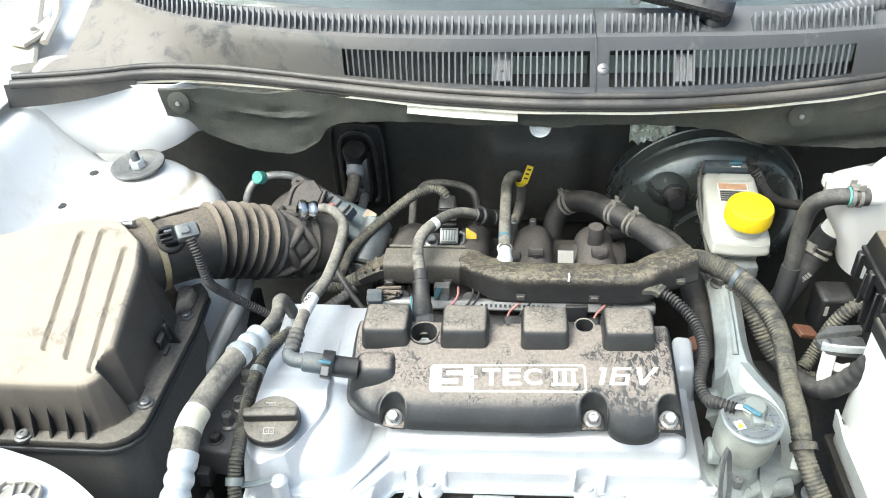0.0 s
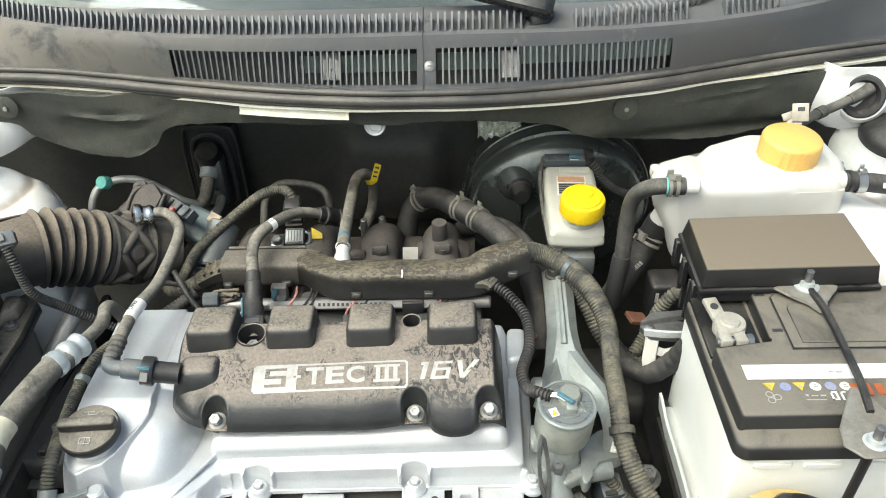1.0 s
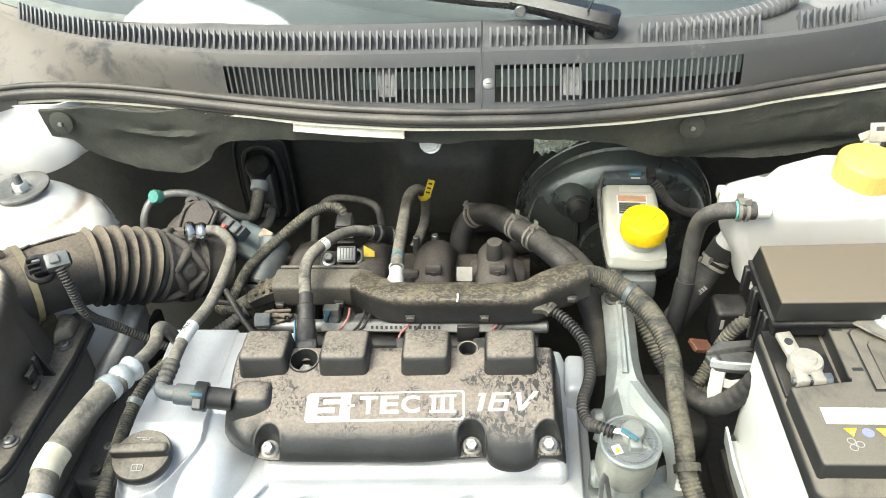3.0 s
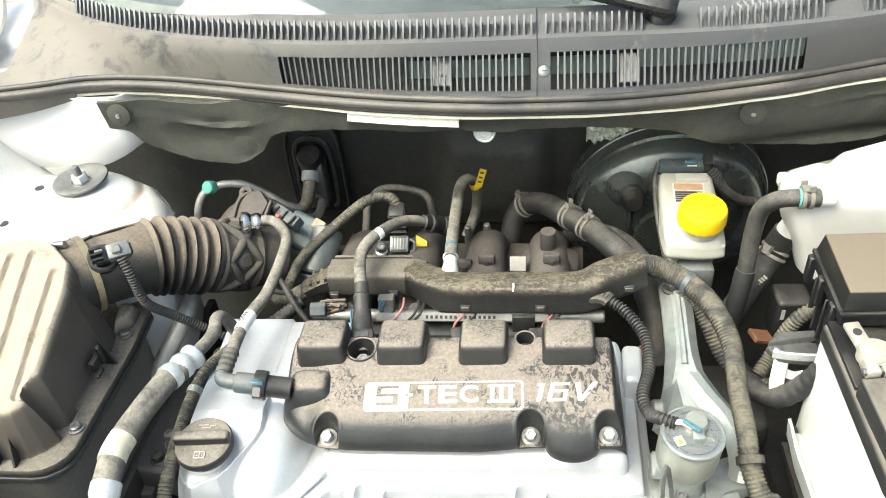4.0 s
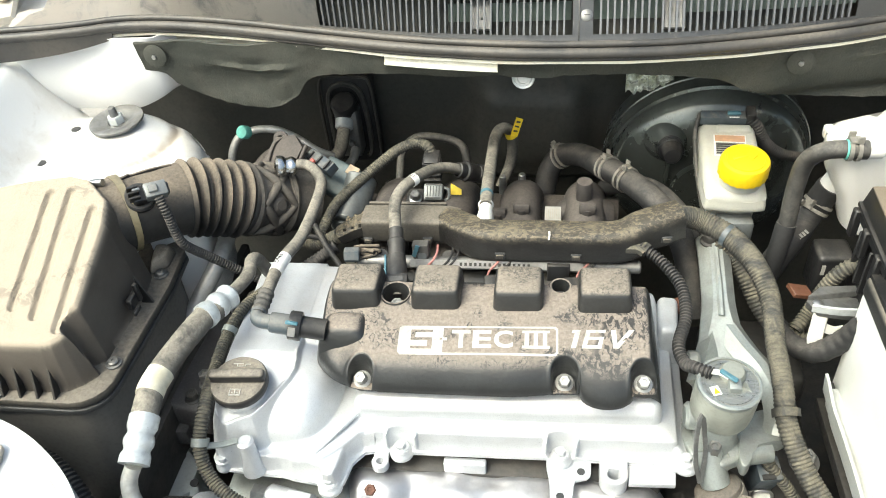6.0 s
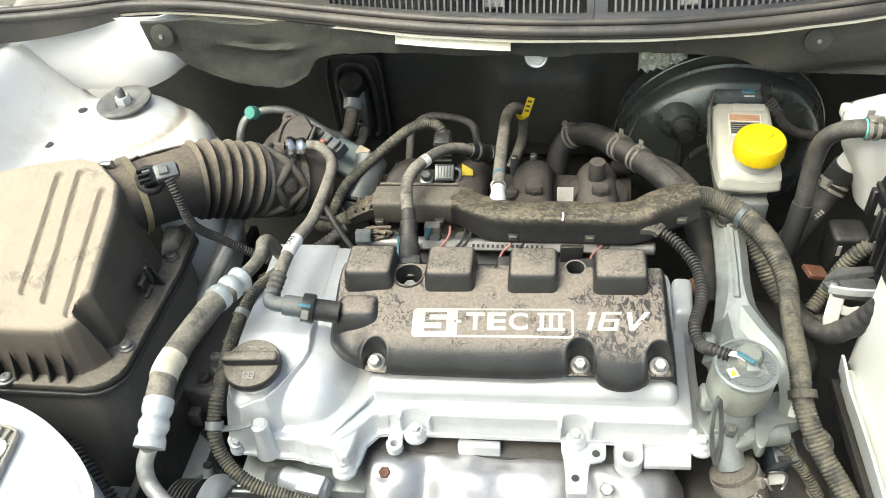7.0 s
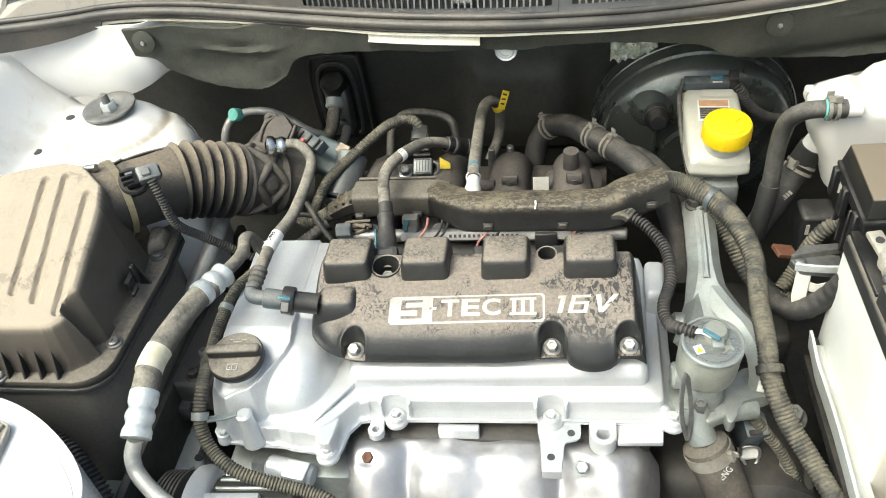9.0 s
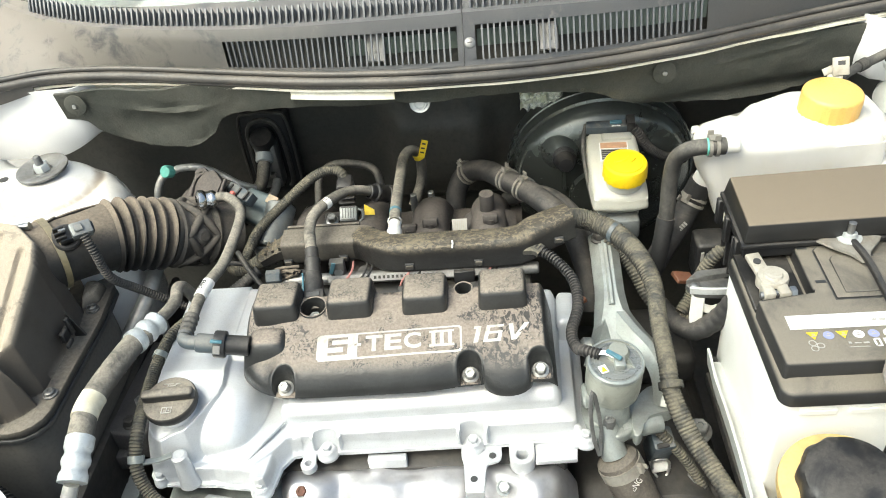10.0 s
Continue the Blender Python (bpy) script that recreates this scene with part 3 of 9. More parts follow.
def sheet(fn, nu, nv, thick=0.0, into=None):
    """A surface from fn(u, v), u and v from 0 to 1; thick: how far its back lies below it."""
    bm = bmesh.new()
    g = [[bm.verts.new(fn(i / nu, j / nv)) for j in range(nv + 1)] for i in range(nu + 1)]
    for i in range(nu):
        for j in range(nv):
            bm.faces.new((g[i][j], g[i + 1][j], g[i + 1][j + 1], g[i][j + 1]))
    if thick:
        bm.normal_update()
        back = [[bm.verts.new(v.co - v.normal * thick) for v in row] for row in g]
        for i in range(nu):
            for j in range(nv):
                bm.faces.new((back[i][j], back[i][j + 1], back[i + 1][j + 1], back[i + 1][j]))
        for i in range(nu):
            bm.faces.new((g[i][0], back[i][0], back[i + 1][0], g[i + 1][0]))
            bm.faces.new((g[i][nv], g[i + 1][nv], back[i + 1][nv], back[i][nv]))
        for j in range(nv):
            bm.faces.new((g[0][j], g[0][j + 1], back[0][j + 1], back[0][j]))
            bm.faces.new((g[nu][j], back[nu][j], back[nu][j + 1], g[nu][j + 1]))
    return join(into, bm) if into is not None else bm


def step01(x, a, b):
    t = max(0.0, min(1.0, (x - a) / (b - a)))
    return t * t * (3 - 2 * t)


def curve_at(table, x):
    """A smooth curve through (place, value) pairs."""
    n = len(table)
    if x <= table[0][0]:
        return table[0][1]
    if x >= table[-1][0]:
        return table[-1][1]
    i = next(k for k in range(n - 1) if table[k + 1][0] >= x)
    (xa, a), (xb, b) = table[i], table[i + 1]

    def slope(k):
        p, q = table[max(k - 1, 0)], table[min(k + 1, n - 1)]
        return (q[1] - p[1]) / (q[0] - p[0])

    w = xb - xa
    t = (x - xa) / w
    return a * (1 + 2 * t) * (1 - t) ** 2 + slope(i) * w * t * (1 - t) ** 2 + b * t * t * (3 - 2 * t) + slope(i + 1) * w * t * t * (t - 1)


def moulded(outline, c, top, rows, step=0.004, nr=26, into=None, wc=None):
    """A moulded body: a lid whose height is top(x, y) over a rounded outline round c, and walls through rows of (scale, z)."""
    line = smooth_line([(x, y, 0) for x, y in outline] + [(*outline[0], 0)], step)[:-1]
    cc = Vector((c[0], c[1], 0))
    wc = Vector((*wc, 0)) if wc else cc
    bm = bmesh.new()
    rings = []
    for k, z in reversed(rows):
        rings.append([bm.verts.new(wc + (p - wc) * k + Vector((0, 0, z))) for p in line])
    for r in range(nr):
        f = 1 - (r / nr) ** 1.5
        ring = []
        for p in line:
            q = cc + (p - cc) * f
            ring.append(bm.verts.new((q.x, q.y, top(q.x, q.y))))
        rings.append(ring)
    n = len(line)
    for a, b in zip(rings, rings[1:]):
        for i in range(n):
            bm.faces.new((a[i], a[(i + 1) % n], b[(i + 1) % n], b[i]))
    tip = bm.verts.new((c[0], c[1], top(*c)))
    for i in range(n):
        bm.faces.new((rings[-1][i], rings[-1][(i + 1) % n], tip))
    bm.faces.new(rings[0][::-1])
    return join(into, bm) if into is not None else bm


def rounded(d, r):
    """How far a rounded rim of radius r lies below its top at a distance d inside the edge."""
    k = max(0.0, min(1.0, d / r))
    return r * (1 - math.sqrt(1 - (1 - k) ** 2))


def hexbolt(p, q, r, parent, name="bolt", material="steel", washer=1.5, label=""):
    """A flanged hex bolt whose head rises from p towards q."""
    m, n = aim(p, q)
    bm = lathe([(0, 0), (r * washer, 0), (r * washer, n * 0.18), (r * 1.08, n * 0.3)], 20, m)
    join(bm, lathe([(r * 1.1, n * 0.2), (r * 1.1, n * 0.9), (r * 0.92, n), (r * 0.5, n), (r * 0.45, n * 0.9), (0, n * 0.9)], 6), m)
    return part(name, bm, material, parent, label)


def cut(bm, keep):
    """Takes away the faces whose middle keep() does not want."""
    gone = [f for f in bm.faces if not keep(f.calc_center_median())]
    bmesh.ops.delete(bm, geom=gone, context="FACES")
    return bm


def letters(text, size, m, material, parent, name="lettering", label="", shear=0.0, fat=0.0, wide=1.0, depth=0.0004, fit=None, lay=False):
    cu = bpy.data.curves.new("text", "FONT")
    cu.body, cu.size, cu.shear, cu.offset, cu.extrude = text, size, shear, fat, depth
    cu.resolution_u = 3
    ob = bpy.data.objects.new("text", cu)
    me = bpy.data.meshes.new_from_object(ob)
    bpy.data.objects.remove(ob)
    bpy.data.curves.remove(cu)
    bm = bmesh.new()
    bm.from_mesh(me)
    bpy.data.meshes.remove(me)
    if fit:
        xs, ys = [v.co.x for v in bm.verts], [v.co.y for v in bm.verts]
        for v in bm.verts:
            v.co.x = (v.co.x - min(xs)) / (max(xs) - min(xs)) * fit[0]
            v.co.y = (v.co.y - min(ys)) / (max(ys) - min(ys)) * fit[1]
    if lay:
        return part(name, draped(bm, m, 0.0006), material, parent, label)
    bmesh.ops.transform(bm, matrix=m @ Matrix.Diagonal((wide, 1, 1, 1)), verts=bm.verts)
    return part(name, bm, material, parent, label)


def clamp_ring(p, d, r, parent, width=0.008, name="hose_clamp", material="dulsteel", ear=True, label=""):
    """A spring or band clamp round a hose at p, whose hose runs along d."""
    d = Vector(d).normalized()
    m, n = aim(Vector(p) - d * width / 2, Vector(p) + d * width / 2)
    bm = lathe([(r * 0.98, 0), (r + 0.0012, 0), (r + 0.0012, n), (r * 0.98, n)], 24, m)
    if ear:
        box((0, r + 0.003, n / 2), (0.006, 0.006, n * 0.9), 0.001, 1, into=(e := bmesh.new()))
        box((0.004, r + 0.005, n / 2), (0.003, 0.009, n * 0.5), 0.0008, 1, into=e)
        join(bm, e, m)
    return part(name, bm, material, parent, label)


def strap(pts, w, h, up=(0, 0, 1), into=None, step=0.006, bev=0.22):
    """A flat bar of width w and height h along a line; w and h may be functions of (0..1)."""
    line = smooth_line(pts, step)
    bm = bmesh.new()
    n, last = len(line), None
    up = Vector(up)
    for i, c in enumerate(line):
        d = (line[min(i + 1, n - 1)] - line[max(i - 1, 0)]).normalized()
        s = d.cross(up).normalized()
        u = s.cross(d)
        ww = (w(i / (n - 1)) if callable(w) else w) / 2
        hh = (h(i / (n - 1)) if callable(h) else h) / 2
        b = min(ww, hh) * bev * 2
        ring = [bm.verts.new(c + s * a + u * e) for a, e in ((-ww, -hh + b), (-ww, hh - b), (-ww + b, hh), (ww - b, hh), (ww, hh - b), (ww, -hh + b), (ww - b, -hh), (-ww + b, -hh))]
        if last:
            for k in range(8):
                bm.faces.new((last[k], last[(k + 1) % 8], ring[(k + 1) % 8], ring[k]))
        else:
            bm.faces.new(ring[::-1])
        last = ring
    bm.faces.new(last)
    return join(into, bm) if into is not None else bm


def duct(pts, w, h, power, up=(0, 0, 1), step=0.003, seg=36, grooves=None):
    """A hollow-looking moulded channel: a rounded section of width w and height h along a line; power: 2 is an ellipse, more is squarer.
    grooves: (from, to) shares of the line with fine ridges along the top."""
    line = smooth_line(pts, step)
    bm = bmesh.new()
    n, last = len(line), None
    up = Vector(up)
    for i, c in enumerate(line):
        t = i / (n - 1)
        d = (line[min(i + 1, n - 1)] - line[max(i - 1, 0)]).normalized()
        s = d.cross(up).normalized()
        u = s.cross(d)
        p = power(t) if callable(power) else power
        ww, hh = (w(t) if callable(w) else w) / 2, (h(t) if callable(h) else h) / 2
        ring = []
        for k in range(seg):
            a = 2 * math.pi * k / seg
            ca, sa = math.cos(a), math.sin(a)
            q = p if sa > 0 else 7.0
            x, y = math.copysign(abs(ca) ** (2 / q), ca), math.copysign(abs(sa) ** (2 / q), sa)
            f = 1.0
            if grooves and grooves[0] < t < grooves[1] and sa > 0.55:
                f -= 0.045 * (k % 2)
            ring.append(bm.verts.new(c + s * (x * ww * f) + u * (y * hh * f)))
        if last:
            for k in range(seg):
                bm.faces.new((last[k], last[(k + 1) % seg], ring[(k + 1) % seg], ring[k]))
        else:
            bm.faces.new(ring[::-1])
        last = ring
    bm.faces.new(last)
    return bm


def frustum(lo, hi, z0, zf, bev=0.004, seg=3, into=None):
    """A block between a lower outline at z0 and an upper outline whose height is zf(x, y)."""
    bm = bmesh.new()
    a = [bm.verts.new((x, y, z0)) for x, y in lo]
    b = [bm.verts.new((x, y, zf(x, y))) for x, y in hi]
    n = len(lo)
    bm.faces.new(a[::-1])
    bm.faces.new(b)
    for i in range(n):
        bm.faces.new((a[i], a[(i + 1) % n], b[(i + 1) % n], b[i]))
    if bev:
        bmesh.ops.bevel(bm, geom=list(bm.edges), offset=bev, segments=seg, affect="EDGES", profile=0.5, clamp_overlap=True)
    return join(into, bm) if into is not None else bm


def edge_gap(x, y, poly):
    """How far a place lies inside an outline (negative outside)."""
    best, inside = 9.0, False
    for (ax, ay), (bx, by) in zip(poly, poly[1:] + poly[:1]):
        dx, dy = bx - ax, by - ay
        t = max(0, min(1, ((x - ax) * dx + (y - ay) * dy) / (dx * dx + dy * dy)))
        best = min(best, math.hypot(x - ax - t * dx, y - ay - t * dy))
        if (ay > y) != (by > y) and x < (bx - ax) * (y - ay) / (by - ay) + ax:
            inside = not inside
    return best if inside else -best

# ---- setting: ground and the car's body round the engine bay ----
MID = 0.09   # middle of the car
EDGE = [(-0.75, 0.905), (-0.64, 0.915), (-0.55, 0.929), (-0.485, 0.946), (-0.41, 0.944), (-0.33, 0.930), (-0.228, 0.904), (-0.106, 0.876), (0.00, 0.861), (0.09, 0.857), (0.20, 0.862), (0.349, 0.890), (0.44, 0.918), (0.536, 0.948), (0.68, 0.985), (0.86, 1.02)]


def front_edge(x):
    """The cowl's front edge, bowed forward in the middle."""
    return curve_at(EDGE, x)


SAG = [(-0.90, 0.0), (-0.64, 0.002), (-0.60, 0.008), (-0.562, 0.020), (-0.50, 0.036), (-0.434, 0.0430), (-0.35, 0.042), (-0.284, 0.038), (-0.205, 0.031), (-0.12, 0.022), (-0.05, 0.014), (0.04, 0.007), (0.10, 0.004), (0.16, 0.005), (0.25, 0.012), (0.32, 0.018), (0.385, 0.022), (0.45, 0.025), (0.55, 0.024), (0.66, 0.012), (0.80, 0.0), (1.2, 0.0)]


def back_line(x):
    """The line that the ridge, fins and glass follow."""
    return 0.858 + 0.40 * (x - MID) ** 2 - curve_at(SAG, x)


bm = bmesh.new()
bmesh.ops.create_grid(bm, x_segments=8, y_segments=8, size=60)
solo("ground", bm, "ground", "grey concrete ground under the car", "ground", kind="structure")

# firewall and floor
def firewall_y(x, z):
    bulge = step01(x, -0.065, -0.03) * (1 - step01(x, 0.085, 0.125)) * step01(z, 0.695, 0.72) * (1 - step01(z, 0.80, 0.86))
    ledge = step01(x, -0.08, -0.04) * (1 - step01(x, 0.18, 0.22)) * step01(z, 0.66, 0.68) * (1 - step01(z, 0.70, 0.72))
    return 1.10 - 0.030 * bulge - 0.022 * ledge + 0.006 * noise.noise(Vector((x * 9, z * 9, 0))) + 0.0015 * noise.noise(Vector((x * 60, z * 60, 1)))


bm = sheet(lambda u, v: (-0.62 + 1.42 * u, firewall_y(-0.62 + 1.42 * u, 0.30 + 0.74 * v), 0.30 + 0.74 * v), 120, 70, 0.01)
solo("wall_firewall", bm, "firewall", "black matted firewall behind the engine", "firewall", kind="structure")
bm = box((0.08, 0.70, 0.32), (1.40, 0.95, 0.02), 0.004)
solo("floor_undertray", bm, "grime", "dark grimy undertray of the engine bay", "floor", kind="structure")

# lip of bodywork under the cowl
def along(u, dy, z):
    x = -0.62 + 1.40 * u
    return (x, front_edge(x) + dy, z)


bm = sheet(lambda u, v: along(u, -0.004 - 0.006 * step01(u, 0.74, 0.84) + 0.05 * v, 0.9870 + 0.0008 * math.sin(47 * u) * math.sin(23 * u)), 140, 2, 0.0034)
sheet(lambda u, v: (-0.1365 + 0.1350 * u, front_edge(-0.1365 + 0.1350 * u) - 0.002 + 0.007 * v, 0.9715 + 0.0150 * v), 24, 2, 0.003, into=bm)
sheet(lambda u, v: (-0.425 + 0.225 * u, front_edge(-0.425 + 0.225 * u) + 0.010 + 0.004 * v, 0.968 + 0.019 * v), 24, 2, 0.003, into=bm)
solo("trim_cowl_lip", bm, "lip", "yellowed white body lip under the cowl seal", "body lip", kind="structure")

# side aprons with strut towers
RIM = [(0.69, 0.955), (0.545, 0.940), (0.515, 0.922), (0.485, 0.886), (0.462, 0.838), (0.454, 0.79), (0.458, 0.755), (0.50, 0.72), (0.53, 0.62), (0.84, 0.62), (0.84, 0.955)]


def apron(side):
    """Painted inner fender: shelf with strut tower and a rail. side: -1 or 1."""
    cx, cy = 0.583, 0.868

    def top(u, v):
        a, y = 0.444 + 0.376 * u, 0.60 + 0.36 * v
        d = edge_gap(a, y, RIM)
        k = max(0.0, min(1.0, d / 0.038))
        r = math.hypot(a - cx, y - cy)
        z = 0.8735 - 0.038 * (1 - math.sqrt(1 - (1 - k) ** 2))
        z += 0.021 * max(0.0, min(1.0, (0.0665 - r) / 0.031)) - 0.0016 * math.exp(-((r - 0.069) / 0.004) ** 2)
        z += 0.085 * step01(a, 0.668 - 0.12 * max(0.0, y - 0.90), 0.745)
        z -= 0.06 * (1 - step01(y, 0.60, 0.72))
        return (MID + side * a, y, z)

    bm = cut(sheet(top, 120, 120), lambda c: edge_gap(abs(c.x - MID), c.y, RIM) > -0.002)
    # side of the tower, falling into the bay
    line = smooth_line([(MID + side * a, y, 0) for a, y in RIM[:8]], 0.008)
    rows = []
    for q in line:
        rows.append([bm.verts.new((q.x, q.y, z)) for z in (0.842, 0.80, 0.74, 0.66, 0.55, 0.40)])
    for p, q in zip(rows, rows[1:]):
        for k in range(5):
            bm.faces.new((p[k], q[k], q[k + 1], p[k + 1]))
    return bm


for side, where in ((-1, "wall_apron_1"), (1, "wall_apron_2")):
    solo(where, apron(side), "apron", "white painted inner fender with strut tower, dusty in the corners", "inner fender", kind="structure")
    bm = box((MID + side * 0.46, 0.62, 0.52), (0.012, 0.50, 0.36), 0.004)
    solo("wall_inner_side_1" if side < 0 else "wall_inner_side_2", bm, "grime", "dark dirty side wall low in the engine bay", "side wall", kind="structure")

# white rear corner walls beside the firewall liner
def corner(side):
    def f(u, v):
        a0 = 0.515 if side < 0 else 0.490
        a = a0 + (0.815 - a0) * u
        low = 0.906 - 0.026 * step01(a, 0.52, 0.60)
        return (MID + side * (a + 0.012 * (1 - math.sqrt(max(0.0, 1 - (1 - min(1, v / 0.35)) ** 2))) * (1 - step01(u, 0, 0.15))),
                0.936 - 0.010 * math.sin(math.pi * min(1, v * 1.2)) + 0.006 * (1 - v) + (0.02 if side < 0 else 0.034) * (1 - step01(u, 0.0, 0.09)), low + ((0.984 if side < 0 else 0.991) - low) * v)
    return sheet(f, 40, 20, 0.003)


for side, where in ((-1, "wall_corner_1"), (1, "wall_corner_2")):
    solo(where, corner(side), "body", "white body panel beside the firewall liner", "body panel", kind="structure")

# outer fenders, front crossmember and headlamp panel
bm = sheet(lambda u, v: (-0.84 + 0.285 * u, 0.935 + 0.30 * v, 0.958 + 0.02 * math.sin(3 * u) + 0.03 * v), 20, 12, 0.003)
solo("wall_fender_corner", bm, "body", "white painted body corner beyond the end of the cowl", "body panel", kind="structure")
for side, where in ((-1, "wall_fender_1"), (1, "wall_fender_2")):
    def fender(u, v, s=side):
        return (MID + s * (0.745 + 0.10 * v + 0.01 * math.sin(3 * u)), 0.10 + 1.2 * u, 0.955 + 0.03 * u + 0.035 * math.sin(1.6 * v) - 0.03 * v * v)
    solo(where, sheet(fender, 20, 12, 0.003), "body", "white painted fender edge", "fender", kind="structure")

brow = [(q.x, q.y) for q in smooth_line([(-0.305, 0.30, 0), (-0.315, 0.352, 0), (-0.335, 0.381, 0), (-0.365, 0.407, 0), (-0.405, 0.432, 0), (-0.45, 0.449, 0), (-0.52, 0.462, 0), (-0.70, 0.47, 0)], 0.008)]
bm = prism([(-0.75, 0.25), (-0.30, 0.25)] + brow + [(-0.75, 0.472)], 0.60, 0.838, 0.010, 4)
panel = solo("wall_front_panel", bm, "body", "white painted front corner panel beside the air filter box", "body panel", kind="structure")
inner = [(x - 0.004 - 0.007 * k / len(brow), y - 0.013) for k, (x, y) in enumerate(brow)]
part("dust_line", strap([(x, y, 0.8382) for x, y in inner[6:-14]], 0.004, 0.0012), "lip", panel, "line of dust in the pressed edge")
# ribbed plastic bracket lying on the panel
hb = thing("headlamp_bracket", (-0.425, 0.38, 0.838), "grey-beige ribbed plastic headlamp bracket held by a pale bolt", "bracket")
BR = [(-0.400, 0.300), (-0.4105, 0.402), (-0.4150, 0.4135), (-0.426, 0.4185), (-0.444, 0.4160), (-0.454, 0.405), (-0.450, 0.300)]
part("base", prism(BR, 0.838, 0.8415, 0.0012, 2), "beige", hb)
part("rim", strap([(x, y, 0.8435) for x, y in ((-0.4020, 0.300), (-0.4120, 0.401), (-0.4162, 0.4118), (-0.427, 0.4165), (-0.443, 0.4140), (-0.4520, 0.404), (-0.449, 0.300))], 0.0024, 0.005), "beige", hb)
for a, b in (((-0.4135, 0.400), (-0.424, 0.392)), ((-0.421, 0.4150), (-0.423, 0.398)), ((-0.431, 0.4150), (-0.429, 0.398)), ((-0.4105, 0.376), (-0.421, 0.385)), ((-0.4085, 0.366), (-0.45, 0.370)), ((-0.420, 0.368), (-0.414, 0.30)), ((-0.434, 0.369), (-0.430, 0.30)), ((-0.4405, 0.414), (-0.435, 0.398)), ((-0.418, 0.367), (-0.414, 0.380))):
    part("rib", strap([(*a, 0.8430), (*b, 0.8430)], 0.0020, 0.004), "beige", hb)
part("washer", lathe([(0, 0.004), (0.0120, 0.004), (0.0125, 0.0065), (0.0095, 0.0075), (0.0075, 0.0068), (0, 0.0066)], 28, pose(-0.4270, 0.3915, 0.838)), "label", hb, "pale round washer")
hexbolt((-0.4270, 0.3915, 0.8445), (-0.4270, 0.3915, 0.8505), 0.0055, hb, "bolt", "label")
bm = box((0.30, 0.22, 0.62), (1.2, 0.06, 0.26), 0.02, 3)
solo("wall_crossmember", bm, "body", "white front crossmember", "crossmember", kind="structure")

# ---- cowl ----
SECTION = [(-0.002, 0.992), (0.006, 0.999), (0.015, 1.006), (0.0165, 1.0095), (0.0255, 1.0210), (0.043, 1.0435), (0.047, 1.050), (0.052, 1.0565), (0.060, 1.0580),
           (0.062, 1.0555), (0.066, 1.0540), (0.078, 1.0600), (0.086, 1.0625), (0.098, 1.0640), (0.116, 1.0670), (0.121, 1.0640)]


def cowl_point(x, k):
    y, z = SECTION[k]
    f = step01(y, 0.0, 0.05)
    return (x, front_edge(x) * (1 - f) + back_line(x) * f + y, z)


COLS = [-0.74 + i * 0.0074 for i in range(218)]
GRILLES = ((-0.2165, 0.0795), (0.1045, 0.3845))
bm = bmesh.new()
LEFT_END = [-0.640, -0.636, -0.622, -0.604, -0.606, -0.611, -0.616, -0.622] + [-0.626] * 8
grid = [[bm.verts.new(cowl_point(max(x, LEFT_END[k]), k)) for k in range(len(SECTION))] for x in COLS]
for i in range(len(COLS) - 1):
    xm = (COLS[i] + COLS[i + 1]) / 2
    for k in range(len(SECTION) - 1):
        if max(COLS[i], COLS[i + 1]) <= min(LEFT_END[k], LEFT_END[k + 1]):
            continue
        if k in (3, 4) and any(a < xm < b for a, b in GRILLES):
            continue
        bm.faces.new((grid[i][k], grid[i + 1][k], grid[i + 1][k + 1], grid[i][k + 1]))
bmesh.ops.solidify(bm, geom=list(bm.faces), thickness=0.0025)
cowl = thing("cowl", (MID, 0.90, 0.99), "dark grey grained plastic cowl panel with slotted grilles under the windscreen", "cowl panel")
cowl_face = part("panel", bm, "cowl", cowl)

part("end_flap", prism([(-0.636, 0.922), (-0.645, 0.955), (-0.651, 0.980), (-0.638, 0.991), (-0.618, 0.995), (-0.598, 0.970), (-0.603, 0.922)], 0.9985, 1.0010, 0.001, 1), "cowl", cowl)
part("end_gap", prism([(-0.619, 0.992), (-0.635, 1.052), (-0.598, 1.045), (-0.590, 0.975)], 0.9945, 0.9975, 0.0006, 1), "rubber", cowl, "dark gap beside the hinge")

hinge = thing("hood_hinge", (-0.70, 1.05, 0.98), "cream dusted white bonnet hinge arm beside the cowl", "hinge")
part("arm", strap([(-0.660, 0.955, 1.000), (-0.690, 1.020, 1.006), (-0.712, 1.080, 1.020), (-0.735, 1.150, 1.045), (-0.765, 1.220, 1.080)], lambda t: 0.034 + 0.012 * t, 0.010, bev=0.4), "hingepaint", hinge)
part("leaf", prism([(-0.700, 1.000), (-0.672, 0.990), (-0.664, 1.060), (-0.690, 1.100), (-0.712, 1.080)], 1.012, 1.018, 0.002, 2), "hingepaint", hinge)
hexbolt((-0.684, 1.035, 1.018), (-0.684, 1.035, 1.027), 0.007, hinge, "bolt", "hingepaint")
part("link", strap([(-0.655, 1.010, 1.012), (-0.664, 1.080, 1.030), (-0.690, 1.150, 1.060)], 0.012, 0.008, bev=0.4), "hingepaint", hinge)

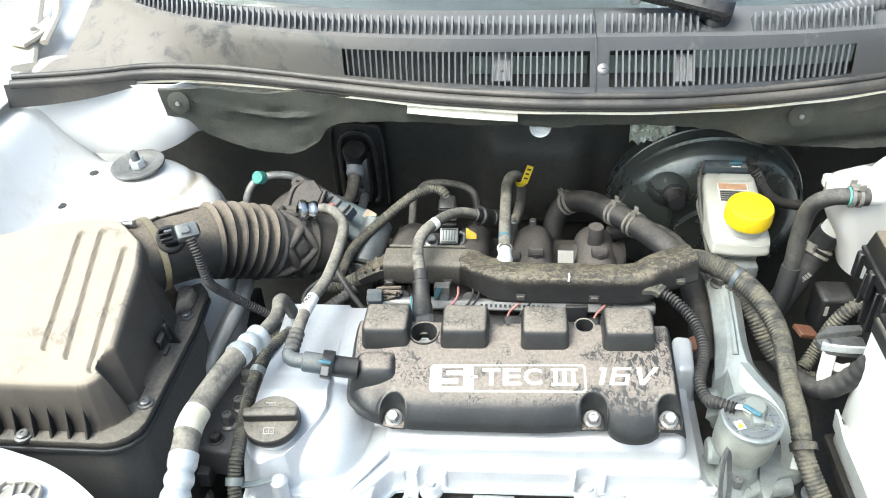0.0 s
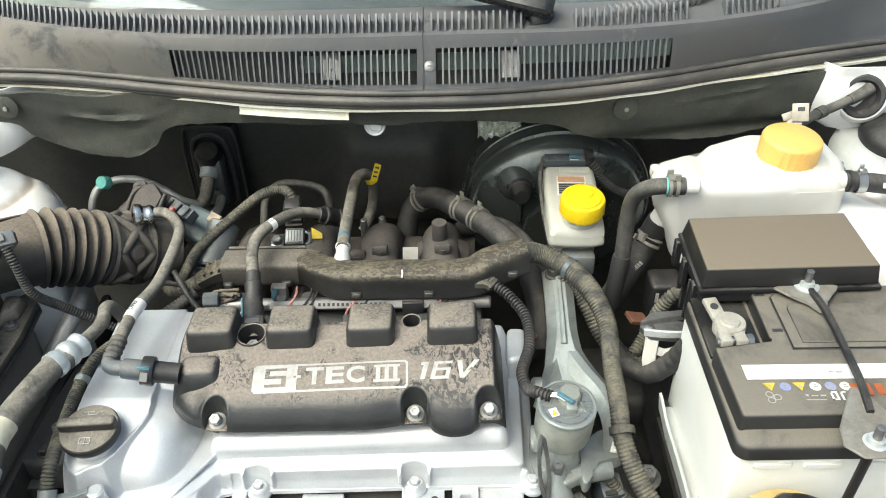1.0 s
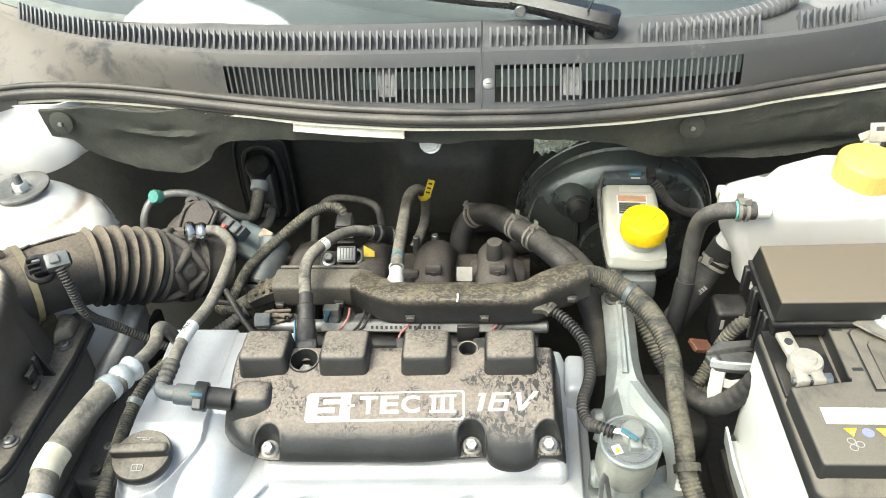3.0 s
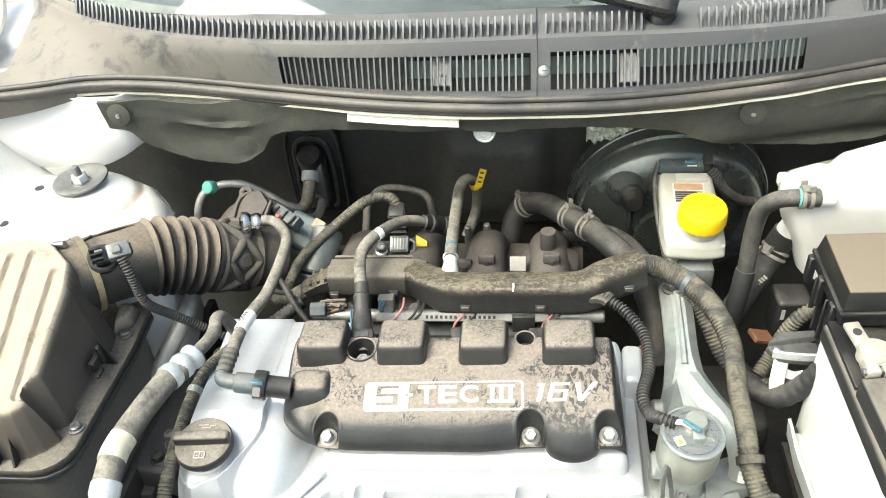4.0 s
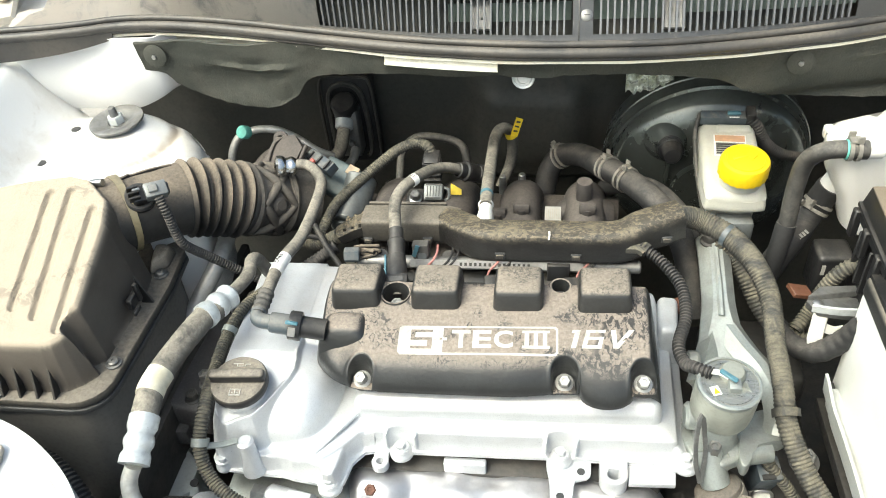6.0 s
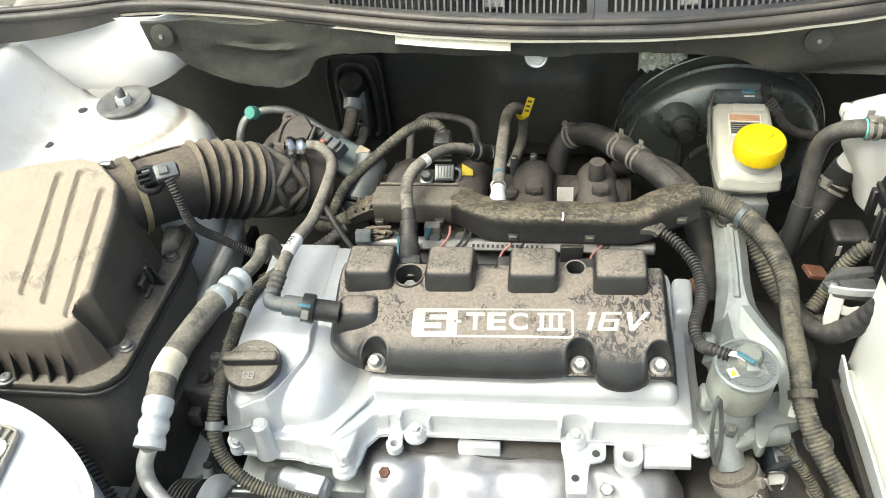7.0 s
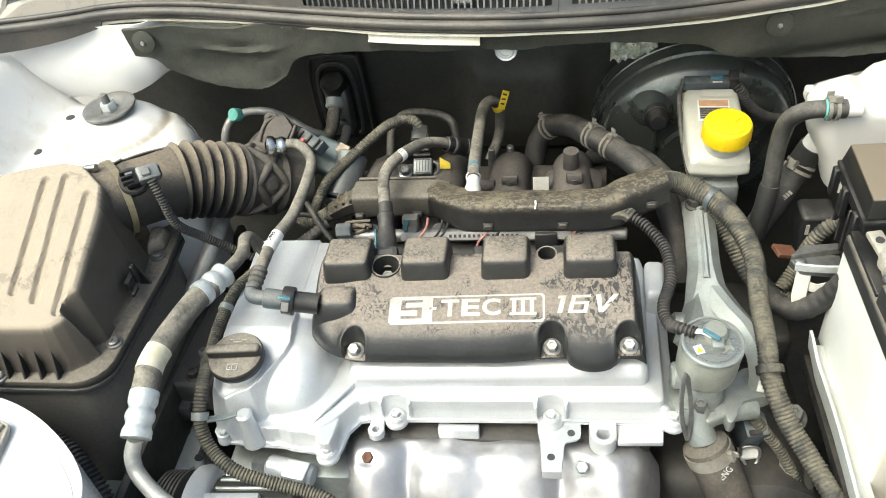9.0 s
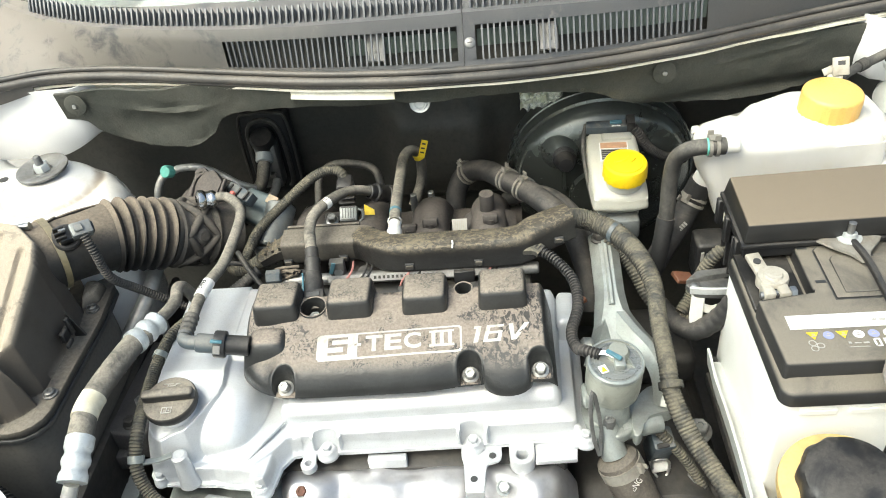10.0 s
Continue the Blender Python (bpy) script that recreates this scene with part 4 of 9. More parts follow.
# slats of the grilles: one mesh, many objects
def slat_mesh():
    a, b = Vector((0, 0.0165, 1.0095)), Vector((0, 0.043, 1.0435))
    n = Vector((0, -0.79, 0.61))
    bm = bmesh.new()
    pts = []
    for q in (a, b):
        for dx in (-0.0010, 0.0010):
            for dn in (0.0004, -0.006):
                pts.append(bm.verts.new(q + n * dn + Vector((dx, 0, 0))))
    for f in ((0, 2, 6, 4), (1, 5, 7, 3), (0, 4, 5, 1), (2, 3, 7, 6), (0, 1, 3, 2), (4, 6, 7, 5)):
        bm.faces.new([pts[i] for i in f])
    me = mesh_of(bm, "slat", Vector((0, 0, 0)))
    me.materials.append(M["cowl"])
    return me


slat_me = slat_mesh()
for a, b in GRILLES:
    n = round((b - a) / 0.0074)
    for i in range(1, n):
        x = a + (b - a) * i / n
        ob = new("slat", slat_me)
        ob.parent = cowl_face
        p, d = Vector(cowl_point(x, 3)), Vector(cowl_point(x, 5)) - Vector(cowl_point(x, 3))
        turn, s = math.atan2(d.z, d.y) - math.atan2(0.034, 0.0265), d.length / math.hypot(0.034, 0.0265)
        c, e = s * math.cos(turn), s * math.sin(turn)
        ob.rotation_euler, ob.scale = (turn, 0, 0), (1, s, s)
        ob.location = Vector((x, p.y - c * 0.0165 + e * 1.0095, p.z - e * 0.0165 - c * 1.0095)) - BASE[cowl]

# upright fins on the shelf behind the ridge
def fin_mesh():
    bm = bmesh.new()
    pr = [(0.0635, 1.0545), (0.0650, 1.0590), (0.0740, 1.0735), (0.0765, 1.0750), (0.0800, 1.0680), (0.0860, 1.0640), (0.0860, 1.0590)]
    l = [bm.verts.new((-0.0011, y, z)) for y, z in pr]
    r = [bm.verts.new((0.0011, y, z)) for y, z in pr]
    bm.faces.new(l)
    bm.faces.new(r[::-1])
    for i in range(len(pr)):
        j = (i + 1) % len(pr)
        bm.faces.new((l[i], r[i], r[j], l[j]))
    me = mesh_of(bm, "fin", Vector((0, 0, 0)))
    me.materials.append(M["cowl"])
    return me


fin_me = fin_mesh()
for a, b in ((-0.522, 0.205), (0.27, 0.405), (0.455, 0.60)):
    n = round((b - a) / 0.0082)
    for i in range(n + 1):
        x = a + (b - a) * i / n
        if abs(x - MID) < 0.006:
            continue
        ob = new("fin", fin_me)
        ob.parent = cowl_face
        ob.location = Vector((x, back_line(x), 0)) - BASE[cowl]
# joint, screw, flexible duct and domed cap
bm = bmesh.new()
for k in range(len(SECTION) - 1):
    p, q = Vector(cowl_point(0.0885, k)), Vector(cowl_point(0.0885, k + 1))
    tube([p + Vector((0, -0.0003, 0.0003)), q + Vector((0, -0.0003, 0.0003))], 0.0009, 6, into=bm)
part("joint", bm, "ink", cowl)
p = Vector((0.0965, front_edge(0.0965) + 0.0285, 1.026))
n = Vector((0, -0.79, 0.61))
m, ln = aim(p, p + n * 0.004)
screw = part("screw", lathe([(0, 0), (0.0068, 0), (0.0066, 0.0016), (0.0045, 0.003), (0, 0.0032)], 20, m), "dulsteel", cowl)
part("screw_slot", join(bmesh.new(), box((0, 0, 0.0033), (0.006, 0.0012, 0.0006), 0), m), "ink", screw)
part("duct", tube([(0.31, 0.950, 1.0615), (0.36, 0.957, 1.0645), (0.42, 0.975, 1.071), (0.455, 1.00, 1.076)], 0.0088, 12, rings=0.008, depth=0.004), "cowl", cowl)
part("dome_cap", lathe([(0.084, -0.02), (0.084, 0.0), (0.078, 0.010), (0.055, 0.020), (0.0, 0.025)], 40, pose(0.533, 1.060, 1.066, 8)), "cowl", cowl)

# plenum behind the grilles
bm = sheet(lambda u, v: (-0.55 + 1.3 * u, back_line(-0.55 + 1.3 * u) + 0.075 - 0.02 * v, 1.045 - 0.06 * v), 30, 4, 0.002)
solo("wall_plenum", bm, "firewall", "dark plenum chamber behind the cowl grille", "plenum", kind="structure")
bm = bmesh.new()
for a, b in ((-0.06, 0.08), (0.105, 0.185)):
    sheet(lambda u, v: (a + (b - a) * u, cowl_point(a + (b - a) * u, 5)[1] + 0.012, 1.033 - 0.022 * v), 8, 2, 0.001, into=bm)
sheet(lambda u, v: (0.20 + 0.185 * u, cowl_point(0.20 + 0.185 * u, 5)[1] + 0.005, 1.042 - 0.022 * v), 8, 2, 0.001, into=bm)
solo("plenum_sheet", bm, "greenmetal", "grey-green sheet metal seen behind the grille slots", "sheet metal", kind="structure")
bm = bmesh.new()
for x in (-0.022, 0.192):
    box((x, front_edge(x) + 0.036, 1.022), (0.024, 0.004, 0.034), 0.001, 1, (-38, 0, 0), into=bm)
    rod((x + 0.002, front_edge(x) + 0.033, 1.020), (x + 0.002, front_edge(x) + 0.031, 1.0185), 0.0018, into=bm)
solo("plenum_bracket", bm, "dulsteel", "pale metal brackets behind the grille slots", "bracket", kind="structure")

# rubber seal along the cowl's front edge
pts = []
for i in range(36):
    x = -0.655 + i * 0.04
    pts.append((x, front_edge(x) - 0.003, 0.9960))
sl = thing("rubber_seal", (MID, 0.85, 0.98), "long weathered rubber seal along the front edge of the cowl", "rubber seal")
part("bulb", tube(pts, 0.0062, 12, 0.008), "seal", sl)
part("upper_bead", tube([(x, y + 0.008, z + 0.0070) for x, y, z in pts], 0.0042, 10, 0.008), "seal", sl)
part("lower_lip", tube([(x, y - 0.001, z - 0.0062) for x, y, z in pts], 0.0024, 8, 0.008), "seal", sl)
part("end_skirt", sheet(lambda u, v: (-0.664 + 0.164 * u, front_edge(-0.664 + 0.164 * u) - 0.009 + 0.004 * v, 0.9960 - (0.030 - 0.016 * u * u) * (1 - v)), 30, 6, 0.004), "seal", sl)
part("foot", strap([(x, y + 0.009, z - 0.002) for x, y, z in pts], 0.020, 0.009, step=0.012), "seal", sl)

# windscreen and what lies behind it
def glass_line(x):
    return back_line(x) + 0.117 - 0.145 * max(0.0, abs(x - MID) - 0.32)


bm = sheet(lambda u, v: (-0.66 + 1.5 * u, glass_line(-0.66 + 1.5 * u) + 0.55 * v, 1.066 + 0.36 * v), 30, 8, 0.005)
w = solo("window_1", bm, "glass", "clear windscreen glass above the cowl", "windscreen", kind="structure")
w.visible_shadow = False
bm = sheet(lambda u, v: (-0.64 + 1.46 * u, glass_line(-0.64 + 1.46 * u) + 0.012 + 0.42 * v, 1.050 + 0.03 * v), 20, 6, 0.01)
solo("dashboard", bm, "dash", "dark grey dashboard top behind the windscreen", "dashboard", (0.09, 1.2, 1.05), kind="structure")

# ---- engine: head, silver valve cover, plastic cover ----
block = thing("engine_block", (-0.03, 0.58, 0.40), "grimy dark engine block below the valve cover", "engine")
bm = box((-0.04, 0.60, 0.55), (0.44, 0.18, 0.30), 0.012)
part("block", bm, "grime", block)
bm = box((-0.20, 0.49, 0.60), (0.14, 0.05, 0.18), 0.008)
part("chain_case", bm, "castgrey", block)
part("head_rail", box((-0.0190, 0.5190, 0.6950), (0.044, 0.010, 0.0310), 0.002), "silver", block)

vc = thing("valve_cover", (-0.03, 0.58, 0.700), "silver cast aluminium valve cover bolted onto the engine", "valve cover")
# flange all round
OUT = [(-0.282, 0.500), (-0.274, 0.489), (-0.263, 0.4855), (-0.235, 0.4835), (-0.2035, 0.4845), (-0.190, 0.4792), (-0.1635, 0.4780), (-0.158, 0.469), (-0.149, 0.4665), (-0.139, 0.470), (-0.136, 0.482),
       (-0.134, 0.503), (-0.123, 0.518), (-0.108, 0.5195), (-0.02, 0.5212), (0.066, 0.5230), (0.178, 0.5245), (0.186, 0.5165), (0.206, 0.5165), (0.212, 0.527), (0.207, 0.56), (0.204, 0.70), (0.17, 0.715),
       (-0.10, 0.740), (-0.25, 0.741), (-0.283, 0.727), (-0.284, 0.67), (-0.279, 0.61)]
part("flange", prism(OUT, 0.7145, 0.7190, 0.0014), "silver", vc)
part("gasket", prism([(x * 0.997, y + 0.002 if y < 0.6 else y) for x, y in OUT], 0.7115, 0.7142, 0.0005, 1), "grime", vc)
BOLT_X = (-0.0845, 0.0780)


def slab(corners, r, profile, zf, seg=8):
    """A convex block with rounded corners: rings of (inset, height), zf lifting them by place."""
    n = len(corners)
    line = []
    for i in range(n):
        p, c, q = (Vector((*corners[(i + k) % n], 0)) for k in (-1, 0, 1))
        a, b = (c - p).normalized(), (q - c).normalized()
        na, nb = Vector((a.y, -a.x, 0)), Vector((b.y, -b.x, 0))
        o = c - (na + nb) * (r / (1 + na.dot(nb)))
        for k in range(seg + 1):
            m = na.slerp(nb, k / seg).normalized()
            line.append((o + m * r, m))
    bm = bmesh.new()
    last = None
    for inset, z in profile:
        ring = []
        for p, m in line:
            q = p - m * inset
            ring.append(bm.verts.new((q.x, q.y, z + zf(q.x, q.y, inset))))
        if last:
            for i in range(len(ring)):
                j = (i + 1) % len(ring)
                bm.faces.new((last[i], last[j], ring[j], ring[i]))
        last = ring
    bm.faces.new(last)
    return bm


def drop_line(x):
    """Where the lower ledge breaks off in front."""
    return 0.5282 + 0.021 * x


def ledge_front(x):
    """The same line, cut back in arches behind the bolts, with a rib at each side of an arch."""
    e = drop_line(x)
    for b in BOLT_X:
        d = abs(x - b)
        if d < 0.0195:
            arch = e + 0.0072 * math.sqrt(max(0.0, 1 - (d / 0.0142) ** 2))
            rib = step01(d, 0.0128, 0.0144) * (1 - step01(d, 0.0158, 0.0182))
            e = arch + (0.5225 - arch) * rib if d < 0.0150 else e + (0.5225 - e) * rib
    return e


# the lower ledge: front line, right-hand corner, and back along the side
bm = bmesh.new()
last = None
STATIONS = [(-0.113 + 0.0008 * k, 0) for k in range(348)] + [(k / 6, 1) for k in range(1, 7)] + [(k / 10, 2) for k in range(1, 11)] + [(k / 12, 3) for k in range(1, 13)]
for w, leg in STATIONS:
    row = []
    x = w if leg == 0 else 0.1646
    f = ledge_front(x)
    back = max(0.0, f - drop_line(x))
    lim = f - 0.0004
    up = 0.33 * (f - drop_line(x))
    levels = [(0.5232 + 0.016 * x + back, 0.7165, 0.2045, 0.010), (0.5236 + 0.016 * x + back, 0.7192, 0.2040, 0.010), (0.5243 + 0.016 * x + back, 0.7208, 0.2020, 0.009),
              (min(lim - 0.0010, f - 0.0016), 0.7262, 0.1955, 0.008), (lim - 0.0002, 0.7282, 0.1935, 0.007), (f, 0.7318, 0.1925, 0.007), (f + 0.0002, 0.7400 + up, 0.1918, 0.007), (f + 0.0006, 0.7418 + up, 0.1908, 0.007),
              (f + 0.0018, 0.7428 + up, 0.1892, 0.007), (max(f + 0.003, 0.5445 + 0.025 * x), 0.7482, 0.174, 0.009), (0.556, 0.7500, 0.165, 0.009)]
    for y, z, xr, r in levels:
        yf = y if leg == 0 else y + 0.02 * (xr - r - 0.1646)
        if leg == 0:
            q = (w, y, z)
        elif leg == 1:
            q = (0.1646 + (xr - r - 0.1646) * w, y + (yf - y) * w, z)
        elif leg == 2:
            a = w * math.pi / 2
            q = (xr - r + r * math.sin(a), yf + r - r * math.cos(a), z)
        else:
            q = (xr + 0.004 * w, yf + r + (0.712 - yf - r) * w, z)
        row.append(bm.verts.new(q))
    if last:
        for a in range(len(row) - 1):
            bm.faces.new((last[a], row[a], row[a + 1], last[a + 1]))
    last = row
part("lower_ledge", bm, "silver", vc, sharp=50)
# the upper ledge, on which the plastic cover sits
part("upper_ledge", slab([(-0.136, 0.5395), (0.1770, 0.5478), (0.184, 0.716), (-0.136, 0.716)], 0.012,
                         [(0, 0.744), (0, 0.7555), (0.0006, 0.7585), (0.0018, 0.7610), (0.0036, 0.7628), (0.0060, 0.7640), (0.0110, 0.7660)],
                         lambda x, y, i: min(0.012, 0.50 * max(0.0, y - 0.546)) * min(1.0, i / 0.006), 10), "silver", vc, sharp=50)
part("corner_lug", frustum([(0.176, 0.648), (0.206, 0.652), (0.210, 0.716), (0.178, 0.718)], [(0.180, 0.655), (0.200, 0.658), (0.205, 0.710), (0.184, 0.712)], 0.716, lambda x, y: 0.772, 0.007, 4), "silver", vc)
part("corner_web", frustum([(0.186, 0.524), (0.204, 0.520), (0.209, 0.531), (0.192, 0.545)], [(0.188, 0.531), (0.193, 0.529), (0.196, 0.534), (0.190, 0.540)], 0.717, lambda x, y: 0.7345, 0.003, 3), "silver", vc)

# the domed end over the timing chain: a low terrace, the bulge over the sprocket, and the high terrace round the filler
TERRACE = [(-0.085, 0.5262), (-0.1215, 0.5256), (-0.1338, 0.5131), (-0.1457, 0.4999), (-0.158, 0.4900), (-0.170, 0.4853), (-0.1887, 0.4843), (-0.1979, 0.4904), (-0.2087, 0.4978), (-0.235, 0.501), (-0.262, 0.506), (-0.272, 0.52), (-0.275, 0.70), (-0.085, 0.70)]
HIGH = [(-0.1984, 0.5907), (-0.1962, 0.5758), (-0.1955, 0.5644), (-0.1995, 0.5522), (-0.2086, 0.5372), (-0.2188, 0.5211), (-0.2291, 0.5095), (-0.2431, 0.5045), (-0.2530, 0.5000), (-0.263, 0.506), (-0.270, 0.516), (-0.274, 0.54), (-0.272, 0.62), (-0.275, 0.76), (-0.1984, 0.76)]


def dome_top(x, y):
    d = edge_gap(x, y, OUT)
    floor_z = 0.7168 + 0.0030 * step01(d, 0.0, 0.003) + 0.55 * max(0.0, min(0.012, d - 0.003))
    e = edge_gap(x, y, TERRACE)
    side = step01(-x, 0.205, 0.235)
    low = 0.720 + (0.0215 - 0.010 * side) * step01(e, -0.0030, 0.0012) + (0.30 - 0.1 * side) * max(0.0, min(0.018, e))
    q = (abs(x + 0.198) / (0.047 if x > -0.198 else 0.060)) ** 2.4 + (abs(y - 0.590) / 0.086) ** 2.4
    bulge = 0.7400 + 0.0480 * (1 - q) ** 0.5 if q < 1 else 0.0
    back = 0.740 + 0.0545 * step01(y, 0.570, 0.612) * step01(d, 0.0, 0.022)
    g = edge_gap(x, y, HIGH)
    high = min(0.7945, 0.776 + (y - 0.505) * 0.235) - 2.6 * max(0.0, -g) + 0.0026 * math.exp(-((g - 0.0010) / 0.0016) ** 2) * (1 - step01(-x, 0.235, 0.260)) * (1 - step01(y, 0.578, 0.594))
    top = [floor_z, low, bulge, back, high]
    if d < 0.004:
        return floor_z
    m = max(top)
    s = 0.0010
    return floor_z + (m + s * math.log(sum(math.exp((t - m) / s) for t in top)) - floor_z) * step01(d, 0.003, 0.007)


NX, NY = 196, 290
bm = bmesh.new()
dome = {}
for i in range(NX):
    for j in range(NY):
        x, y = -0.2875 + 0.0009 * i, 0.4640 + 0.0009 * j
        if edge_gap(x, y, OUT) > -0.0005:
            dome[i, j] = bm.verts.new((x, y, dome_top(x, y)))
for i, j in dome:
    if (i + 1, j) in dome and (i, j + 1) in dome and (i + 1, j + 1) in dome:
        bm.faces.new((dome[i, j], dome[i + 1, j], dome[i + 1, j + 1], dome[i, j + 1]))
for v in [v for v in bm.verts if not v.link_faces]:
    bm.verts.remove(v)
part("chain_dome", bm, "silver", vc, sharp=70)
part("rib", tube([(-0.1290, 0.5425, 0.7520), (-0.1400, 0.5285, 0.7500), (-0.1530, 0.5120, 0.7470), (-0.1665, 0.4945, 0.7435)], lambda t: 0.0026 - 0.0012 * abs(2 * t - 1) ** 3, 8), "silver", vc)
part("filler_neck", rod((-0.246, 0.543, 0.745), (-0.2455, 0.539, 0.796), 0.0270, 0.0250, 32, 0.003), "silver", vc)
part("clip_stud", lathe([(0.0125, -0.046), (0.0100, -0.035), (0.0080, -0.010), (0.0085, 0), (0.006, 0.002), (0, 0.002)], 20, pose(-0.232, 0.488, 0.766)), "silver", vc)
# bolts and their bosses
for x, y, z in ((-0.0845, 0.5150, 0.7185), (0.0780, 0.5180, 0.7185), (0.2005, 0.5190, 0.7185), (-0.1500, 0.4685, 0.7185), (-0.266, 0.4855, 0.720)):
    y += 0.0070
    k = 0.76 if x < -0.2 else 1.0
    bm = lathe([(0.0125 * k, -0.0040), (0.0125 * k, -0.0012), (0.0120 * k, 0.0), (0.0105 * k, 0.0014), (0.0094 * k, 0.0032), (0.0090 * k, 0.0052), (0.0082 * k, 0.0060), (0, 0.0060)], 28, pose(x, y, z))
    boss = part("boss", bm, "silver", vc)
    hexbolt((x, y, z + 0.0058), (x, y, z + 0.0125), 0.0050, boss, "bolt", "silver", 1.5)
# hanging ears and the bracket in front
ring = lathe([(0.0036, -0.005), (0.0088, -0.005), (0.0088, 0.003), (0.0078, 0.004), (0.0040, 0.004), (0.0036, -0.005)], 24, pose(-0.1050, 0.5080, 0.7145))
box((-0.1050, 0.5185, 0.7145), (0.015, 0.012, 0.007), 0.001, 1, into=ring)
part("ear", ring, "silver", vc)
bm = bmesh.new()
arc = [(0.0138 * math.cos(a), 0.0138 * math.sin(a)) for a in (math.pi * (1 + k / 16) for k in range(17))]
loops = [[(x, y) for x, y in arc] + [(0.0138, 0.016), (-0.0138, 0.016)], [(0.0066 * math.cos(a), 0.0066 * math.sin(a)) for a in (math.pi * (1 + k / 9) for k in range(19))]]
for k in range(17):
    a = math.pi * (1 + k / 16)
    loops[1][k] = (0.0066 * math.cos(a), 0.0066 * math.sin(a))
loops[1][17:] = [(0.0047, 0.0047), (-0.0047, 0.0047)]
rings = [[bm.verts.new((0.1305 + x, 0.5085 + y, z)) for x, y in lp] for lp, z in ((loops[0], 0.702), (loops[0], 0.7185), ([(x * 0.94, y * 0.94 if y < 0.01 else y) for x, y in loops[0]], 0.7200), ([(x * 1.08, y * 1.08) for x, y in loops[1]], 0.7200), (loops[1], 0.7190), (loops[1], 0.702))]
for a, b in zip(rings, rings[1:]):
    for k in range(19):
        bm.faces.new((a[k], a[(k + 1) % 19], b[(k + 1) % 19], b[k]))
part("ear", bm, "silver", vc, sharp=30)
part("front_pad", prism([(0.1445, 0.5015), (0.1895, 0.5030), (0.1915, 0.5240), (0.1445, 0.5230)], 0.7085, 0.7150, 0.0012), "silver", vc)

bracket = thing("lifting_bracket", (0.072, 0.50, 0.70), "small pale steel bracket hanging below the valve cover", "bracket")
PLATE = [(0.0640, 0.524), (0.0645, 0.512), (0.0680, 0.500), (0.0690, 0.467), (0.0895, 0.4685), (0.0905, 0.497), (0.0925, 0.5015), (0.0980, 0.5030), (0.1040, 0.5035), (0.1075, 0.5070), (0.1085, 0.513), (0.1085, 0.525)]
bm = prism(PLATE, 0.7118, 0.7148, 0.0008, 2)
box((0.0793, 0.4680, 0.7070), (0.0200, 0.0028, 0.0130), 0.0008, 1, into=bm)
part("plate", bm, "silver", bracket)
for x, y in ((0.0782, 0.4825), (0.0985, 0.5118)):
    part("hole", lathe([(0, 0.0004), (0.0030, 0.0004), (0.0036, 0.0010), (0.0040, 0.0004), (0.0040, -0.001)], 16, pose(x, y, 0.7146)), "ink", bracket)

# black plastic cover
ec = thing("engine_cover", (0.0, 0.60, 0.78), "black plastic engine cover caked with dried mud spots and white lettering", "engine cover")
CP = [(q.x, q.y) for q in smooth_line([(y, z, 0) for y, z in ((0.5448, 0.7830), (0.5450, 0.7880), (0.5468, 0.7945), (0.5508, 0.8015), (0.5560, 0.8075), (0.5630, 0.8125), (0.5720, 0.8168), (0.585, 0.8210), (0.60, 0.8242), (0.62, 0.8275), (0.645, 0.8310), (0.655, 0.8300), (0.660, 0.826), (0.662, 0.80))], 0.001)]
CBOLTS = [(-0.1235, 0.5485, 0.795), (0.080, 0.5535, 0.798), (0.1555, 0.5535, 0.801)]


def cover_front(x):
    """How far the front edge of the cover lies ahead of its straight line, by x."""
    lobe = math.sqrt(max(0.0, 1 - ((x - 0.1205) / 0.026) ** 2))
    return 0.0115 * lobe - 0.006 * step01(x, 0.02, 0.09)


LEFT_END = [(0.106, 0.0), (0.1297, 0.0020), (0.1487, 0.0095), (0.1600, 0.0165), (0.1685, 0.0245), (0.1759, 0.0335), (0.181, 0.043)]


def cover(u, v):
    x = -0.1805 + 0.3535 * u
    f = v * (len(CP) - 1)
    i = min(int(f), len(CP) - 2)
    (a, p), (b, q) = CP[i], CP[i + 1]
    y, z = a + (b - a) * (f - i), p + (q - p) * (f - i)
    near = 1 - step01(y, 0.545, 0.60)
    y += curve_at(LEFT_END, -x) * (1 - step01(y, 0.545, 0.618)) - cover_front(x) * near
    z -= 0.007 * near * math.sqrt(max(0.0, 1 - ((x - 0.1205) / 0.026) ** 2))
    z += 0.003 * step01(x, -0.1, 0.15)
    # ends roll down
    for e in (step01(x, -0.166, -0.184), step01(x, 0.156, 0.176)):
        z -= (z - 0.775) * 0.9 * e ** 2.2
    # left end is lower in front of its shoulder
    z -= 0.007 * step01(x, -0.118, -0.150) * (1 - step01(y, 0.600, 0.635)) * step01(z, 0.79, 0.815)
    # niches for the bolts, open in front
    for bx, by, bz in CBOLTS:
        d = abs(x - bx) if y < by + 0.005 else math.hypot(x - bx, y - by - 0.005)
        k = 1 - step01(d, 0.0106, 0.0134)
        rim = math.exp(-((d - 0.0150) / 0.0022) ** 2)
        z += 0.0008 * rim - k * max(0.0, z - (bz - 0.0105))
    # pocket at the breather pipe
    z -= 0.022 * (1 - step01(math.hypot(x + 0.098, y - 0.640), 0.0125, 0.0150))
    z -= 0.012 * (1 - step01(math.hypot(x - 0.0745, y - 0.655), 0.0078, 0.0098))
    return (x, y, z)


